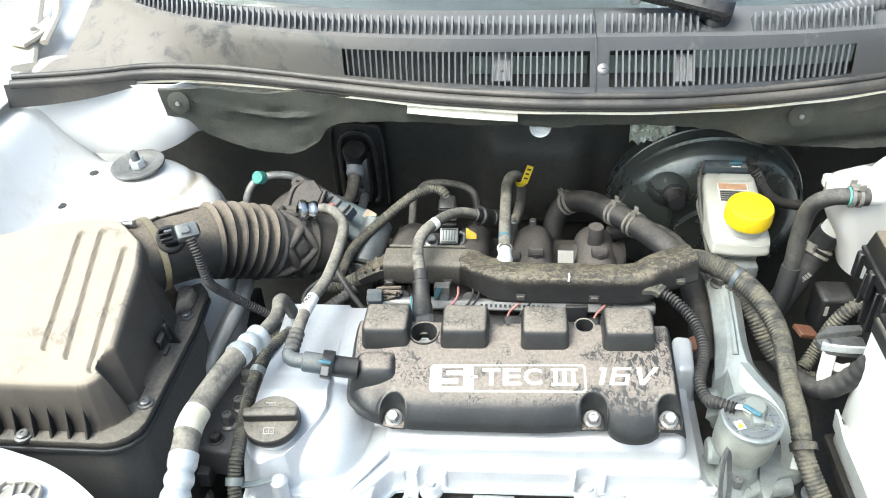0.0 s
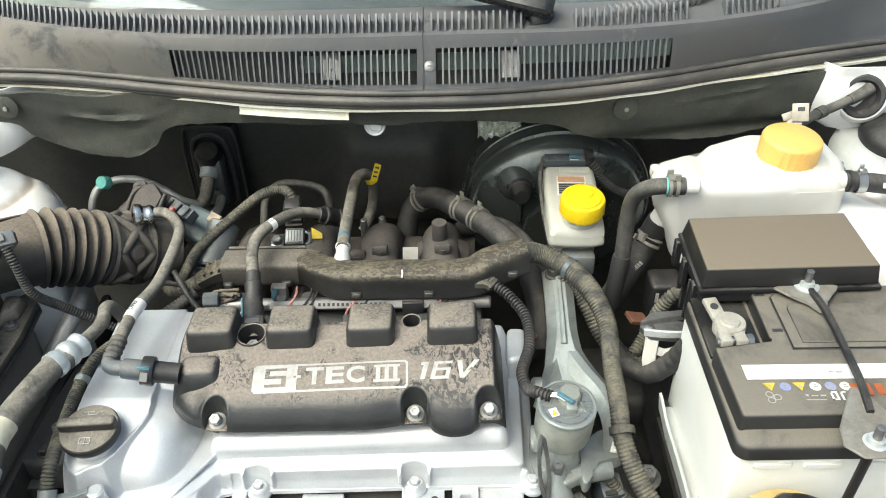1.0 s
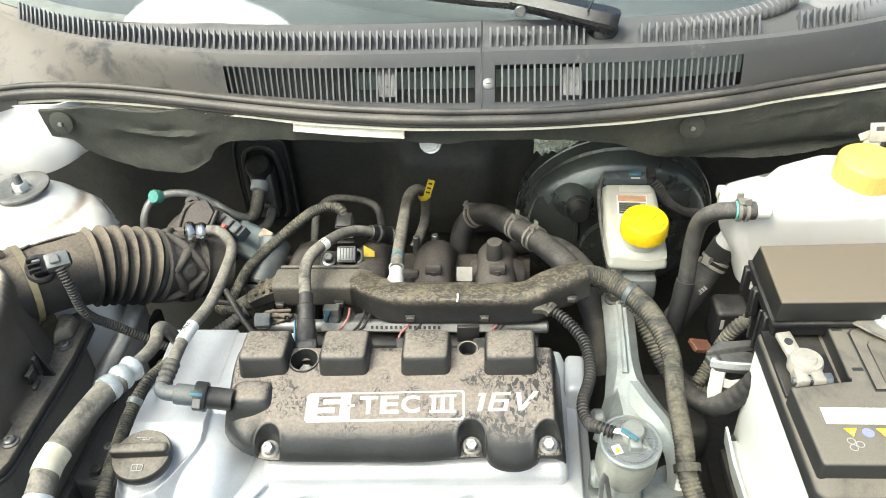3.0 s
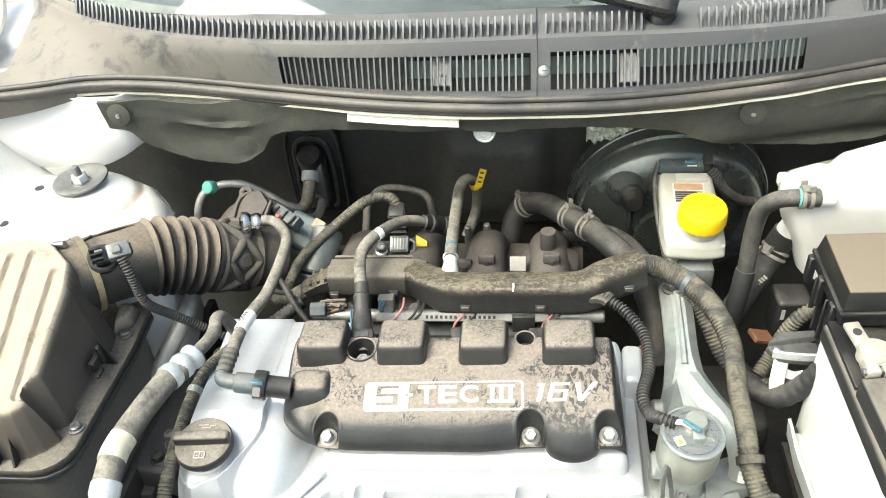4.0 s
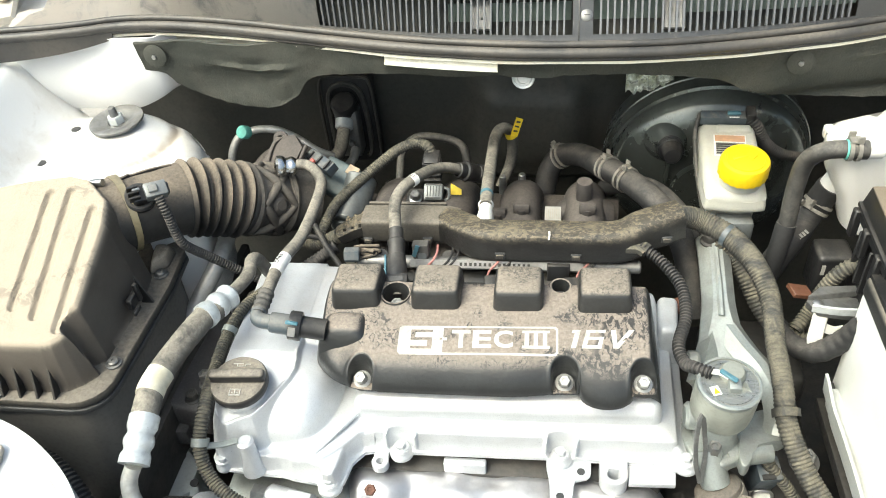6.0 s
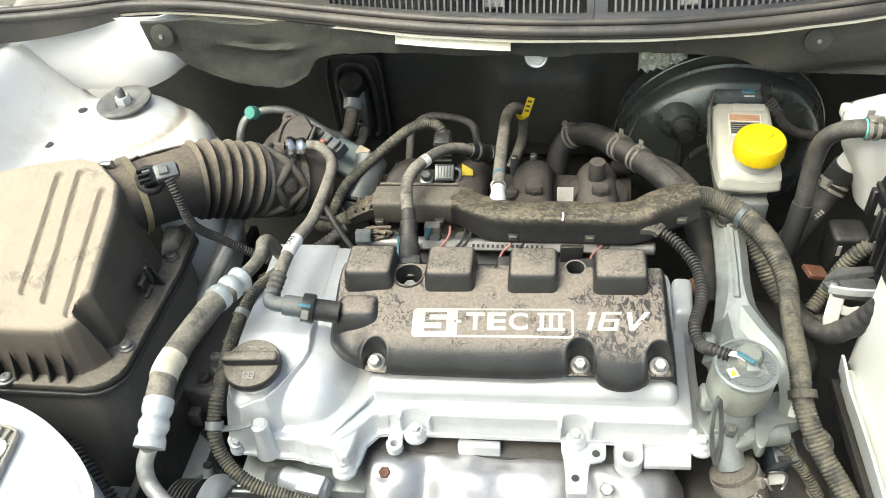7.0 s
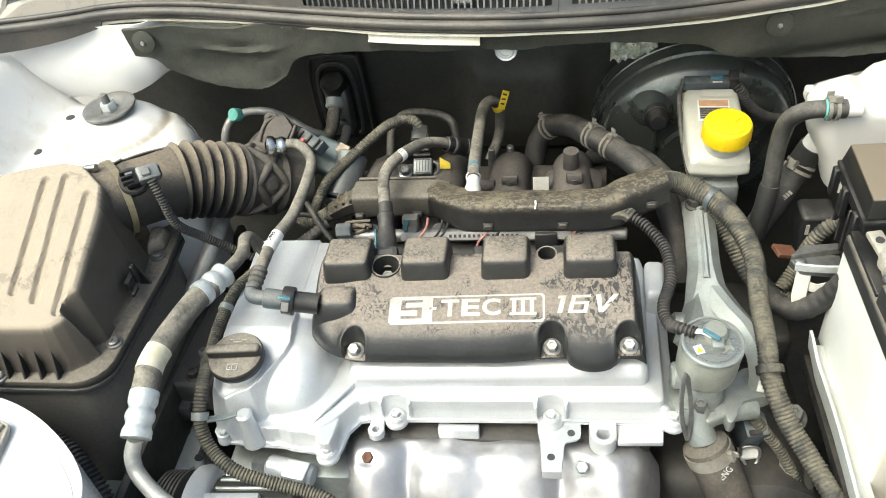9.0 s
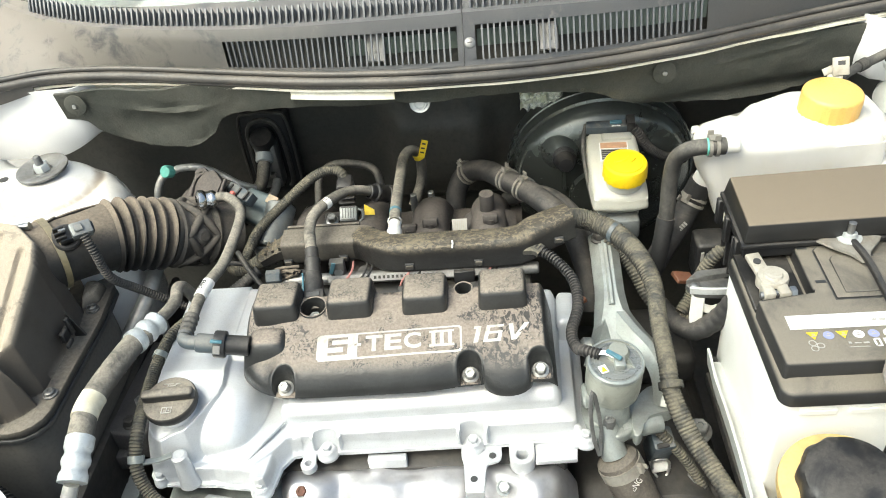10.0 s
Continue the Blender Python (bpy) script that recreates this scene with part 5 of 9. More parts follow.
def cover_z(x, y):
    """Height of the cover's top along its profile at y."""
    (a, p), (b, q) = next((g, h) for g, h in zip(CP, CP[1:]) if h[0] >= y)
    return p + (q - p) * (y - a) / (b - a) + 0.003 * step01(x, -0.1, 0.15)


part("cover_body", sheet(cover, 620, 210), "cover", ec)
for bx, by, bz, r, mt in ((-0.098, 0.640, 0.810, 0.0136, "pipe"), (0.0745, 0.655, 0.813, 0.0086, "grime")):
    part("pocket_rim", lathe([(r - 0.0006, -0.018), (r, -0.002), (r + 0.0008, 0.0006), (r + 0.0024, 0.0008), (r + 0.0034, -0.0010)], 40, pose(bx, by, cover_z(bx, 0.642) - 0.0002, 5)), "cover", ec)
    hexbolt((bx, by - 0.001, bz), (bx, by - 0.002, bz + 0.010), 0.0058, ec, "bolt", mt)
part("shoulder", sheet(lambda u, v: (-0.1750 + 0.0590 * u, 0.576 + 0.045 * v, 0.786 + 0.0440 * ((1 - abs(2 * u - 1) ** 4) * (1 - abs(2 * v - 1) ** 4)) ** 0.55), 36, 30), "cover", ec)
for i, (x0, x1) in enumerate(((-0.1655, -0.1115), (-0.0805, -0.0265), (0.005, 0.0585), (0.0905, 0.1475))):
    w = x1 - x0
    c = (x0 + x1) / 2
    bm = bmesh.new()
    lo = [(c - w / 2, 0.616), (c + w / 2, 0.617), (c + w / 2, 0.672), (c - w / 2, 0.671)]
    hi = [(c - w * 0.455, 0.624), (c + w * 0.455, 0.625), (c + w * 0.455, 0.668), (c - w * 0.455, 0.667)]
    prism(lo, 0.812, 0.8495 + 0.001 * i, 0.0065, 4, into=bm, top=hi)
    part("coil_cap", bm, "coilcap", ec)
for bx, by, bz in CBOLTS:
    hexbolt((bx, by + 0.0085, bz - 0.009), (bx, by + 0.002, bz + 0.003), 0.0056, ec, "bolt", "pipe", 1.6)
    part("washer", lathe([(0.004, 0), (0.0115, 0), (0.0115, 0.001), (0.004, 0.001)], 20, aim((bx, by + 0.009, bz - 0.0095), (bx, by + 0.0025, bz))[0]), "ink", ec)

# lettering plate: a sloping frame laid on the cover
SL = math.degrees(math.atan2(0.005, 0.0275))
plate = pose(-0.0865, 0.5675, 0.8202, SL + 1.5, -0.55, 1.2)


def bar(u0, v0, u1, v1, into, cell=0.0):
    """A thin flat bar; cell: the size of the pieces it is cut into, so that it can follow a curved surface."""
    nu, nv = (max(1, round((u1 - u0) / cell)), max(1, round((v1 - v0) / cell))) if cell else (1, 1)
    for i in range(nu):
        for j in range(nv):
            a, b = u0 + (u1 - u0) * i / nu, u0 + (u1 - u0) * (i + 1) / nu
            c, d = v0 + (v1 - v0) * j / nv, v0 + (v1 - v0) * (j + 1) / nv
            box(((a + b) / 2, (c + d) / 2, 0.0006), (b - a, d - c, 0.0012), 0, into=into)
    return into


def cover_height(x, y):
    """The height of the plastic cover over a place on its upper side."""
    u, lo, hi = (x + 0.184) / 0.357, 0.12, 0.86
    for _ in range(26):
        mid = (lo + hi) / 2
        lo, hi = (mid, hi) if cover(u, mid)[1] < y else (lo, mid)
    return cover(u, lo)[2]


def draped(bm, m, lift):
    """Moves flat print to the pose m and lays it on the cover."""
    bmesh.ops.transform(bm, matrix=m, verts=bm.verts)
    for v in bm.verts:
        v.co.z = cover_height(v.co.x, v.co.y) + lift
    return bm


W, Hh = 0.160, 0.0315
bm = bmesh.new()
for r in ((0.002, 0, W - 0.002, 0.0020), (0.002, Hh - 0.0020, W - 0.002, Hh), (W - 0.0022, 0.002, W, Hh - 0.002), (0, 0.002, 0.0022, Hh - 0.002), (0.0012, 0.0012, 0.0035, 0.0035), (0.0012, Hh - 0.0035, 0.0035, Hh - 0.0012),
          (W - 0.0035, 0.0010, W - 0.0012, 0.0035), (W - 0.0035, Hh - 0.0035, W - 0.0012, Hh - 0.0010), (0.0022, 0.0020, 0.0455, Hh - 0.0020), (0.0455, 0.0150, 0.0495, 0.0180)):
    bar(*r, bm, 0.006)
part("lettering_frame", draped(bm, plate, 0.0006), "print", ec, "white painted frame with a filled end round the lettering")
# the S left open in the filled end
bm = bmesh.new()
for r in ((0.0125, 0.0240, 0.0345, 0.0268), (0.0125, 0.0150, 0.0170, 0.0268), (0.0125, 0.0150, 0.0345, 0.0178), (0.0298, 0.0058, 0.0345, 0.0178), (0.0125, 0.0058, 0.0345, 0.0086), (0.0420, 0.0155, 0.0445, 0.0175)):
    bar(*r, bm, 0.006)
part("letter", draped(bm, plate, 0.0009), "cover", ec)
for k, glyph in enumerate("TEC"):
    letters(glyph, 0.02, plate @ pose(0.0540 + 0.0212 * k, 0.0072, 0.0004), "print", ec, name="letter", fat=0.0006, fit=(0.0190, 0.0196), lay=True)
for x in (0.1245, 0.1335, 0.1425):
    bm = bmesh.new()
    for r in ((x, 0.0240, x + 0.0092, 0.0268), (x, 0.0072, x + 0.0092, 0.0100), (x + 0.0024, 0.0100, x + 0.0067, 0.0240)):
        bar(*r, bm, 0.006)
    part("numeral", draped(bm, plate, 0.0006), "print", ec)
lean = Matrix.Identity(4)
lean[0][1] = 0.28
AT = plate @ pose(0.1690, 0.0085, 0.0014, 0, -0.6, 1.0) @ lean
for outline in ([(0.0030, 0), (0.0080, 0), (0.0080, 0.0195), (0, 0.0195), (0, 0.0163), (0.0030, 0.0163)], [(0.0370, 0.0195), (0.0440, 0), (0.0490, 0), (0.0600, 0.0195), (0.0545, 0.0195), (0.0466, 0.0052), (0.0422, 0.0195)]):
    part("letter", draped(prism(outline, 0, 0.0012, 0, 1), AT, 0.0006), "print", ec)
bm = bmesh.new()
for r in ((0.0135, 0.0, 0.0180, 0.0195), (0.0180, 0.0165, 0.0325, 0.0195), (0.0180, 0.0, 0.0325, 0.0030), (0.0180, 0.0090, 0.0325, 0.0118), (0.0282, 0.0030, 0.0325, 0.0090)):
    bar(*r, bm, 0.006)
part("letter", draped(bm, AT, 0.0006), "print", ec)

# oil filler cap
cap = thing("oil_filler_cap", (-0.246, 0.527, 0.792), "dusty black plastic oil filler cap with a raised grip bar", "oil cap")
CAPM = pose(-0.2455, 0.537, 0.793, 6, 0, 4) @ Matrix.Scale(0.93, 4)
oil_disc = part("disc", lathe([(0.020, -0.004), (0.030, -0.002), (0.0315, 0.002), (0.0315, 0.008), (0.0300, 0.0105), (0.0, 0.0112)], 48, CAPM), "plastic", cap)
bm = box((0, 0.001, 0.0165), (0.061, 0.0125, 0.0145), 0.0042, 3)
part("grip", join(bmesh.new(), bm, CAPM), "plastic", cap)
bm = bmesh.new()
for r in ((-0.006, -0.021, 0.006, -0.0200), (-0.006, -0.0135, 0.006, -0.0128), (-0.006, -0.021, -0.0052, -0.0128), (0.0052, -0.021, 0.006, -0.0128), (-0.0004, -0.021, 0.0004, -0.0128), (-0.0035, -0.018, -0.0018, -0.0175), (0.0018, -0.018, 0.0035, -0.0175)):
    bar(*r, bm)
part("symbol", join(bmesh.new(), bm, CAPM @ pose(0, 0, 0.0106)), "print", oil_disc, "faint pale moulded book symbol")
bm = bmesh.new()
for r in ((-0.005, 0.0165, 0.005, 0.0172), (-0.005, 0.0165, -0.0043, 0.0205), (0.0043, 0.0165, 0.005, 0.0195), (-0.005, 0.0200, 0.002, 0.0206), (0.005, 0.0190, 0.010, 0.0197), (-0.0095, 0.0200, -0.005, 0.0207)):
    bar(*r, bm)
part("symbol", join(bmesh.new(), bm, CAPM @ pose(0, 0, 0.0106)), "print", oil_disc, "faint pale moulded oil can symbol")

# heat shield over the exhaust manifold
hs = thing("heat_shield", (0.02, 0.47, 0.50), "crumpled shiny heat shield over the exhaust manifold", "heat shield")


def shield(u, v):
    x = -0.158 + 0.348 * u
    prof = ((0, 0.520, 0.694), (0.12, 0.508, 0.694), (0.3, 0.480, 0.682), (0.55, 0.438, 0.638), (0.8, 0.412, 0.57), (1, 0.41, 0.50))
    y = curve_at([(a, b) for a, b, c in prof], v)
    z = curve_at([(a, c) for a, b, c in prof], v)
    end = max(0.0, 1 - u / 0.09) ** 2 + max(0.0, (u - 0.91) / 0.09) ** 2
    y += 0.035 * end * step01(v, 0.1, 0.5)
    z -= 0.045 * end
    # swells over the runners, with soft valleys between
    for c, w, h in ((0.13, 0.075, 0.010), (0.36, 0.10, 0.006), (0.60, 0.10, 0.006), (0.86, 0.080, 0.014)):
        k = math.exp(-((u - c) / w) ** 2) * step01(v, 0.02, 0.22)
        z += h * k
        y -= 0.7 * h * k
    for c, d, w in ((0.245, 0.008, 0.032), (0.70, 0.009, 0.034)):
        k = math.exp(-((u - c) / w) ** 2) * step01(v, 0.06, 0.35)
        z -= d * k
        y += d * k * 0.6
    # seats of the nuts and the shallow pressed tongue in the middle
    for c, e in ((0.126, 0.23), (0.767, 0.25)):
        z -= 0.006 * math.exp(-((u - c) / 0.035) ** 2 - ((v - e) / 0.05) ** 2)
    tongue = step01(u, 0.37, 0.42) * (1 - step01(u, 0.49, 0.54)) * (1 - step01(v, 0.12, 0.20))
    z -= 0.0022 * tongue
    q = noise.noise(Vector((x * 22, y * 22, z * 22))) * 0.0026 + noise.noise(Vector((x * 60, y * 60, z * 60))) * 0.0007
    return (x, y - q, z + q)


part("shell", sheet(shield, 150, 90, 0.001), "shield", hs, sharp=60)
for x, y, z, mt in ((-0.1140, 0.492, 0.690, "rust"), (0.109, 0.488, 0.691, "sleeve")):
    hexbolt((x, y, z - 0.002), (x, y - 0.006, z + 0.009), 0.0058, hs, "nut", mt)


# ---- air filter box ----
ab = thing("air_filter_box", (-0.52, 0.60, 0.56), "black plastic air filter box with a thickly dusted grooved lid", "air filter")
LID = [(-0.70, 0.500), (-0.420, 0.500), (-0.407, 0.503), (-0.396, 0.511), (-0.3865, 0.5235), (-0.3870, 0.5270), (-0.3990, 0.5345), (-0.3860, 0.5450), (-0.386, 0.640), (-0.392, 0.672), (-0.425, 0.700), (-0.452, 0.706), (-0.56, 0.690), (-0.70, 0.66)]
GROOVES = (((-0.469, 0.672), (-0.464, 0.548)), ((-0.446, 0.675), (-0.438, 0.540)), ((-0.4145, 0.654), (-0.4095, 0.528)))


def seg_gap(x, y, a, b):
    dx, dy = b[0] - a[0], b[1] - a[1]
    t = max(0, min(1, ((x - a[0]) * dx + (y - a[1]) * dy) / (dx * dx + dy * dy)))
    return math.hypot(x - a[0] - t * dx, y - a[1] - t * dy)


def lid(u, v):
    x, y = -0.66 + 0.279 * u, 0.496 + 0.214 * v
    d = edge_gap(x, y, LID)
    topz = 0.8755 + 0.385 * (y - 0.525) - 0.10 * max(0, -0.50 - x) + 0.001 * noise.noise(Vector((x * 30, y * 30, 0)))
    k = max(0.0, min(1.0, d / 0.0140))
    z = 0.812 + (topz - 0.812) * (0.90 * min(1.0, k / 0.72) + 0.10 * math.sqrt(max(0.0, 1 - (1 - k) ** 2)) - 0.045 * math.exp(-((k - 0.72) / 0.16) ** 2))
    for a, b in GROOVES:
        z -= 0.0052 * (1 - step01(seg_gap(x, y, a, b), 0.0022, 0.0066)) * step01(d, 0.008, 0.016)
    return (x, y, z)


part("lid", sheet(lid, 220, 170), "lid", ab, "black lid under a coat of tan dust, with three long grooves")
FL = [(-0.68, 0.487), (-0.402, 0.487), (-0.390, 0.4895), (-0.379, 0.4965), (-0.3715, 0.506), (-0.3680, 0.518), (-0.366, 0.66), (-0.371, 0.722), (-0.385, 0.739), (-0.42, 0.741), (-0.46, 0.715), (-0.68, 0.69)]
part("flange", prism(FL, 0.803, 0.813, 0.002), "channeltan", ab)
part("flange_hump", frustum([(-0.408, 0.722), (-0.396, 0.672), (-0.3765, 0.690), (-0.3775, 0.716), (-0.386, 0.725)], [(-0.400, 0.714), (-0.394, 0.684), (-0.383, 0.695), (-0.383, 0.710), (-0.388, 0.716)], 0.811, lambda x, y: 0.828, 0.005, 3), "lid", ab)
part("gasket", prism([(x + 0.001 if x > -0.6 else x, y - 0.001 if y < 0.5 else y) for x, y in FL], 0.796, 0.802, 0.001), "ink", ab)
part("lower_box", prism([(-0.68, 0.492), (-0.398, 0.492), (-0.376, 0.51), (-0.375, 0.70), (-0.40, 0.735), (-0.68, 0.69)], 0.52, 0.797, 0.008, 3), "dullside", ab)
for x, y, z in ((-0.3775, 0.540, 0.812), (-0.3815, 0.6760, 0.812), (-0.484, 0.4915, 0.812), (-0.378, 0.61, 0.811)):
    bm = lathe([(0.0085, 0), (0.0085, 0.003), (0.006, 0.0036), (0.006, 0.0062), (0.0045, 0.0074), (0.0015, 0.0074), (0.0012, 0.0062), (0, 0.0062)], 20, pose(x, y, z))
    if abs(y - 0.61) > 0.02:
        part("screw", bm, "dulsteel", ab)
    else:
        bm.free()
for i in range(7):
    x = -0.418 - i * 0.0185
    bm = prism([(0, 0), (0.013, 0), (0.0015, 0.034)], -0.0014, 0.0014, 0.0004, 1, Matrix.Translation((x, 0.503, 0.812)) @ pose(0, 0, 0, 90, 0, -90))
    part("gusset", bm, "plastic", ab)
bm = box((-0.381, 0.612, 0.835), (0.006, 0.020, 0.014), 0.0012, 1)
box((-0.377, 0.618, 0.841), (0.005, 0.006, 0.024), 0.001, 1, into=bm)
box((-0.374, 0.602, 0.829), (0.004, 0.014, 0.005), 0.001, 1, into=bm)
part("cable_clip", bm, "clean", ab)
bm = prism([(0, 0), (0.014, 0), (0.002, 0.040)], -0.0016, 0.0016, 0.0004, 1, Matrix.Translation((-0.386, 0.632, 0.812)) @ pose(0, 0, 0, 90, 0, 0))
part("gusset", bm, "plastic", ab)

# ---- intake pipe with its sensor and bellows ----
AX = [(-0.438, 0.678, 0.884), (-0.418, 0.700, 0.882), (-0.388, 0.728, 0.876), (-0.358, 0.755, 0.866), (-0.325, 0.782, 0.845), (-0.298, 0.806, 0.822), (-0.276, 0.828, 0.806)]
ip = thing("intake_pipe", (-0.40, 0.72, 0.83), "dusty black rubber intake hose with ribbed bellows", "intake hose")
line = smooth_line(AX, 0.002)


def ring_mesh(i0, i1, rad, seg=36):
    """Part of the intake pipe between two shares of its line; rad is a function of metres along it."""
    a, b = int(i0 * (len(line) - 1)), int(i1 * (len(line) - 1))
    bm, last, side = bmesh.new(), None, None
    for i in range(a, b + 1):
        d = (line[min(i + 1, len(line) - 1)] - line[max(i - 1, 0)]).normalized()
        side = Vector((0, 0, 1)) - d * d.z
        side.normalize()
        up = d.cross(side)
        r = rad((i - a) * 0.002)
        ring = [bm.verts.new(line[i] + (side * math.cos(t) + up * math.sin(t)) * r) for t in (2 * math.pi * k / seg for k in range(seg))]
        if last:
            for k in range(seg):
                bm.faces.new((last[k], last[(k + 1) % seg], ring[(k + 1) % seg], ring[k]))
        else:
            bm.faces.new(ring[::-1])
        last = ring
    bm.faces.new(last)
    return bm


part("sensor_tube", ring_mesh(0.0, 0.43, lambda s: 0.0405 + 0.003 * (1 - step01(s, 0.030, 0.036)) + 0.002 * step01(s, 0.07, 0.09)), "bellows", ip)
part("band_clamp", ring_mesh(0.13, 0.165, lambda s: 0.0450), "brass", ip, "yellowed steel band clamp")
bm = rod((-0.4335, 0.694, 0.929), (-0.4195, 0.694, 0.931), 0.0042, seg=12)
box((-0.428, 0.697, 0.926), (0.012, 0.008, 0.006), 0.001, 1, into=bm)
part("clamp_screw", bm, "steel", ip)
part("bellows", ring_mesh(0.42, 0.73, lambda s: 0.0428 + 0.0052 * math.sin(2 * math.pi * s / 0.0128 - 1.2) * step01(s, 0.0, 0.008)), "bellows", ip)
part("cuff", ring_mesh(0.725, 0.775, lambda s: 0.0440 - 0.002 * step01(s, 0.005, 0.008)), "bellows", ip)
# rib frame on the tube top
part("rib", strap([(-0.405, 0.722, 0.918), (-0.388, 0.738, 0.916), (-0.371, 0.754, 0.911)], 0.003, 0.006), "bellows", ip)
part("rib", strap([(-0.414, 0.706, 0.921), (-0.405, 0.722, 0.920)], 0.003, 0.006), "bellows", ip)
# air temperature sensor in the tube
sen = thing("air_flow_sensor", (-0.376, 0.700, 0.905), "black sensor plug standing in the intake hose", "sensor")
SM = pose(-0.382, 0.692, 0.913, 38, 6, 36)
part("seat_ring", join(bmesh.new(), lathe([(0.011, -0.008), (0.0165, -0.006), (0.0165, 0), (0.0145, 0.002), (0.0115, 0.002), (0.011, -0.001)], 32), SM), "clean", sen)
part("body", join(bmesh.new(), box((0, 0, 0.005), (0.016, 0.018, 0.014), 0.002, 2), SM), "clean", sen)
for k in (-1, 0, 1):
    part("wall", join(bmesh.new(), box((-0.006, 0.006 * k, 0.013), (0.012, 0.0022, 0.012), 0.0006, 1), SM), "clean", sen)
air_plug = part("plug", join(bmesh.new(), box((0.017, -0.001, 0.011), (0.024, 0.017, 0.015), 0.002, 2), SM), "motor", sen, "grey plug")
part("plug_lock", join(bmesh.new(), box((0.014, -0.001, 0.020), (0.010, 0.009, 0.004), 0.001, 1), SM), "motor", air_plug)
part("plug_collar", join(bmesh.new(), box((0.028, -0.001, 0.010), (0.006, 0.012, 0.011), 0.0015, 2), SM), "clean", sen)
part("pins", join(bmesh.new(), box((-0.003, 0.003, 0.017), (0.008, 0.003, 0.003), 0.0005, 1), SM), "steel", sen)

# ---- throttle body and what stands round it ----
tb = thing("throttle", (-0.25, 0.86, 0.74), "grimy throttle body with grey actuator housing", "throttle body")
am_, an_ = aim((-0.324, 0.784, 0.843), (-0.257, 0.849, 0.795))
part("bore", lathe([(0, 0), (0.038, 0), (0.041, 0.004), (0.0405, 0.012), (0.0405, 0.050), (0.0415, 0.060), (0.0415, an_), (0, an_)], 120, am_, wobble=None), "ribbed", tb)
# crossed ribs on the throttle's side
for k in range(10):
    a0 = 2 * math.pi * (k // 2) / 5 + 0.35
    a1 = a0 + 2 * math.pi / 5
    if k % 2:
        a0, a1 = a1, a0
    pts = [am_ @ Vector((0.0418 * math.cos(a0 + (a1 - a0) * j / 8), 0.0418 * math.sin(a0 + (a1 - a0) * j / 8), 0.022 + 0.042 * j / 8)) for j in range(9)]
    part("cross_rib", tube(pts, lambda t: 0.0062 - 0.0015 * abs(2 * t - 1), 10), "ribbed", tb)
for z in (0.018, 0.066):
    part("ring_rib", lathe([(0.039, z - 0.007), (0.0440, z - 0.005), (0.0462, z), (0.0440, z + 0.005), (0.039, z + 0.007)], 60, am_), "ribbed", tb)
for k in range(5):
    a = 2 * math.pi * k / 5 + 0.35
    p0, p1 = am_ @ Vector((0.041 * math.cos(a), 0.041 * math.sin(a), 0.043)), am_ @ Vector((0.0445 * math.cos(a), 0.0445 * math.sin(a), 0.043))
    part("rib_pad", rod(p0, p1, 0.0105, 0.0080, 20, 0.002), "ribbed", tb)
part("rear_dome", lathe([(0.052, -0.03), (0.052, 0.0), (0.046, 0.012), (0.03, 0.02), (0, 0.023)], 40, pose(-0.302, 0.912, 0.792, 18, -6, 0)), "manifold", tb)
bm = prism([(-0.026, -0.03), (0.024, -0.034), (0.030, 0.016), (0.010, 0.034), (-0.020, 0.028)], 0, 0.012, 0.002, 2, pose(-0.282, 0.868, 0.842, 28, -8, -18))
part("top_plate", bm, "manifold", tb)
part("plate_rib", strap([(-0.300, 0.842, 0.838), (-0.262, 0.838, 0.846), (-0.250, 0.872, 0.862)], 0.004, 0.006), "manifold", tb)
part("plate_rib", strap([(-0.300, 0.846, 0.842), (-0.296, 0.880, 0.858), (-0.280, 0.894, 0.864)], 0.004, 0.006), "manifold", tb)
part("lug", lathe([(0.004, 0), (0.0095, 0), (0.0095, 0.008), (0.004, 0.008)], 20, pose(-0.296, 0.912, 0.848, 50, 0, 0)), "manifold", tb)
clip_tab = part("clip_tab", prism([(-0.010, -0.011), (0.009, -0.012), (0.011, 0.011), (-0.006, 0.013)], 0, 0.0035, 0.001, 1, pose(-0.2735, 0.818, 0.8370, 48, -6, -28)), "manifold", tb)
part("tab_hole", lathe([(0, 0.0040), (0.0030, 0.0040), (0.0030, 0.0030), (0, 0.0030)], 16, pose(-0.2735, 0.818, 0.8370, 48, -6, -28)), "ink", clip_tab)
part("plate_wedge", frustum([(-0.322, 0.852), (-0.288, 0.836), (-0.268, 0.868), (-0.296, 0.920)], [(-0.316, 0.858), (-0.290, 0.846), (-0.274, 0.872), (-0.298, 0.912)], 0.800, lambda x, y: 0.838 + 0.10 * (y - 0.87), 0.004, 2), "manifold", tb)
part("motor_housing", rod((-0.191, 0.892, 0.802), (-0.204, 0.838, 0.766), 0.0230, 0.0230, 32, 0.003), "motordark", tb)
part("motor_seam", strap([(-0.1830, 0.880, 0.8150), (-0.1935, 0.838, 0.7845)], 0.002, 0.002), "motor", tb)
part("motor_cap", rod((-0.206, 0.838, 0.764), (-0.2085, 0.827, 0.7555), 0.0215, 0.014, 32, 0.003), "motor", tb)
part("motor_nose", rod((-0.2085, 0.828, 0.756), (-0.2095, 0.821, 0.751), 0.0095, 0.008, 24, 0.001), "steel", tb)
part("gear_cover", box((-0.219, 0.884, 0.801), (0.054, 0.048, 0.028), 0.006, 3, (30, 10, -25)), "gear", tb)
part("sticker", box((-0.1975, 0.8815, 0.8185), (0.017, 0.013, 0.002), 0.0004, 1, (30, 10, -30)), "tansticker", tb, "tan sticker")
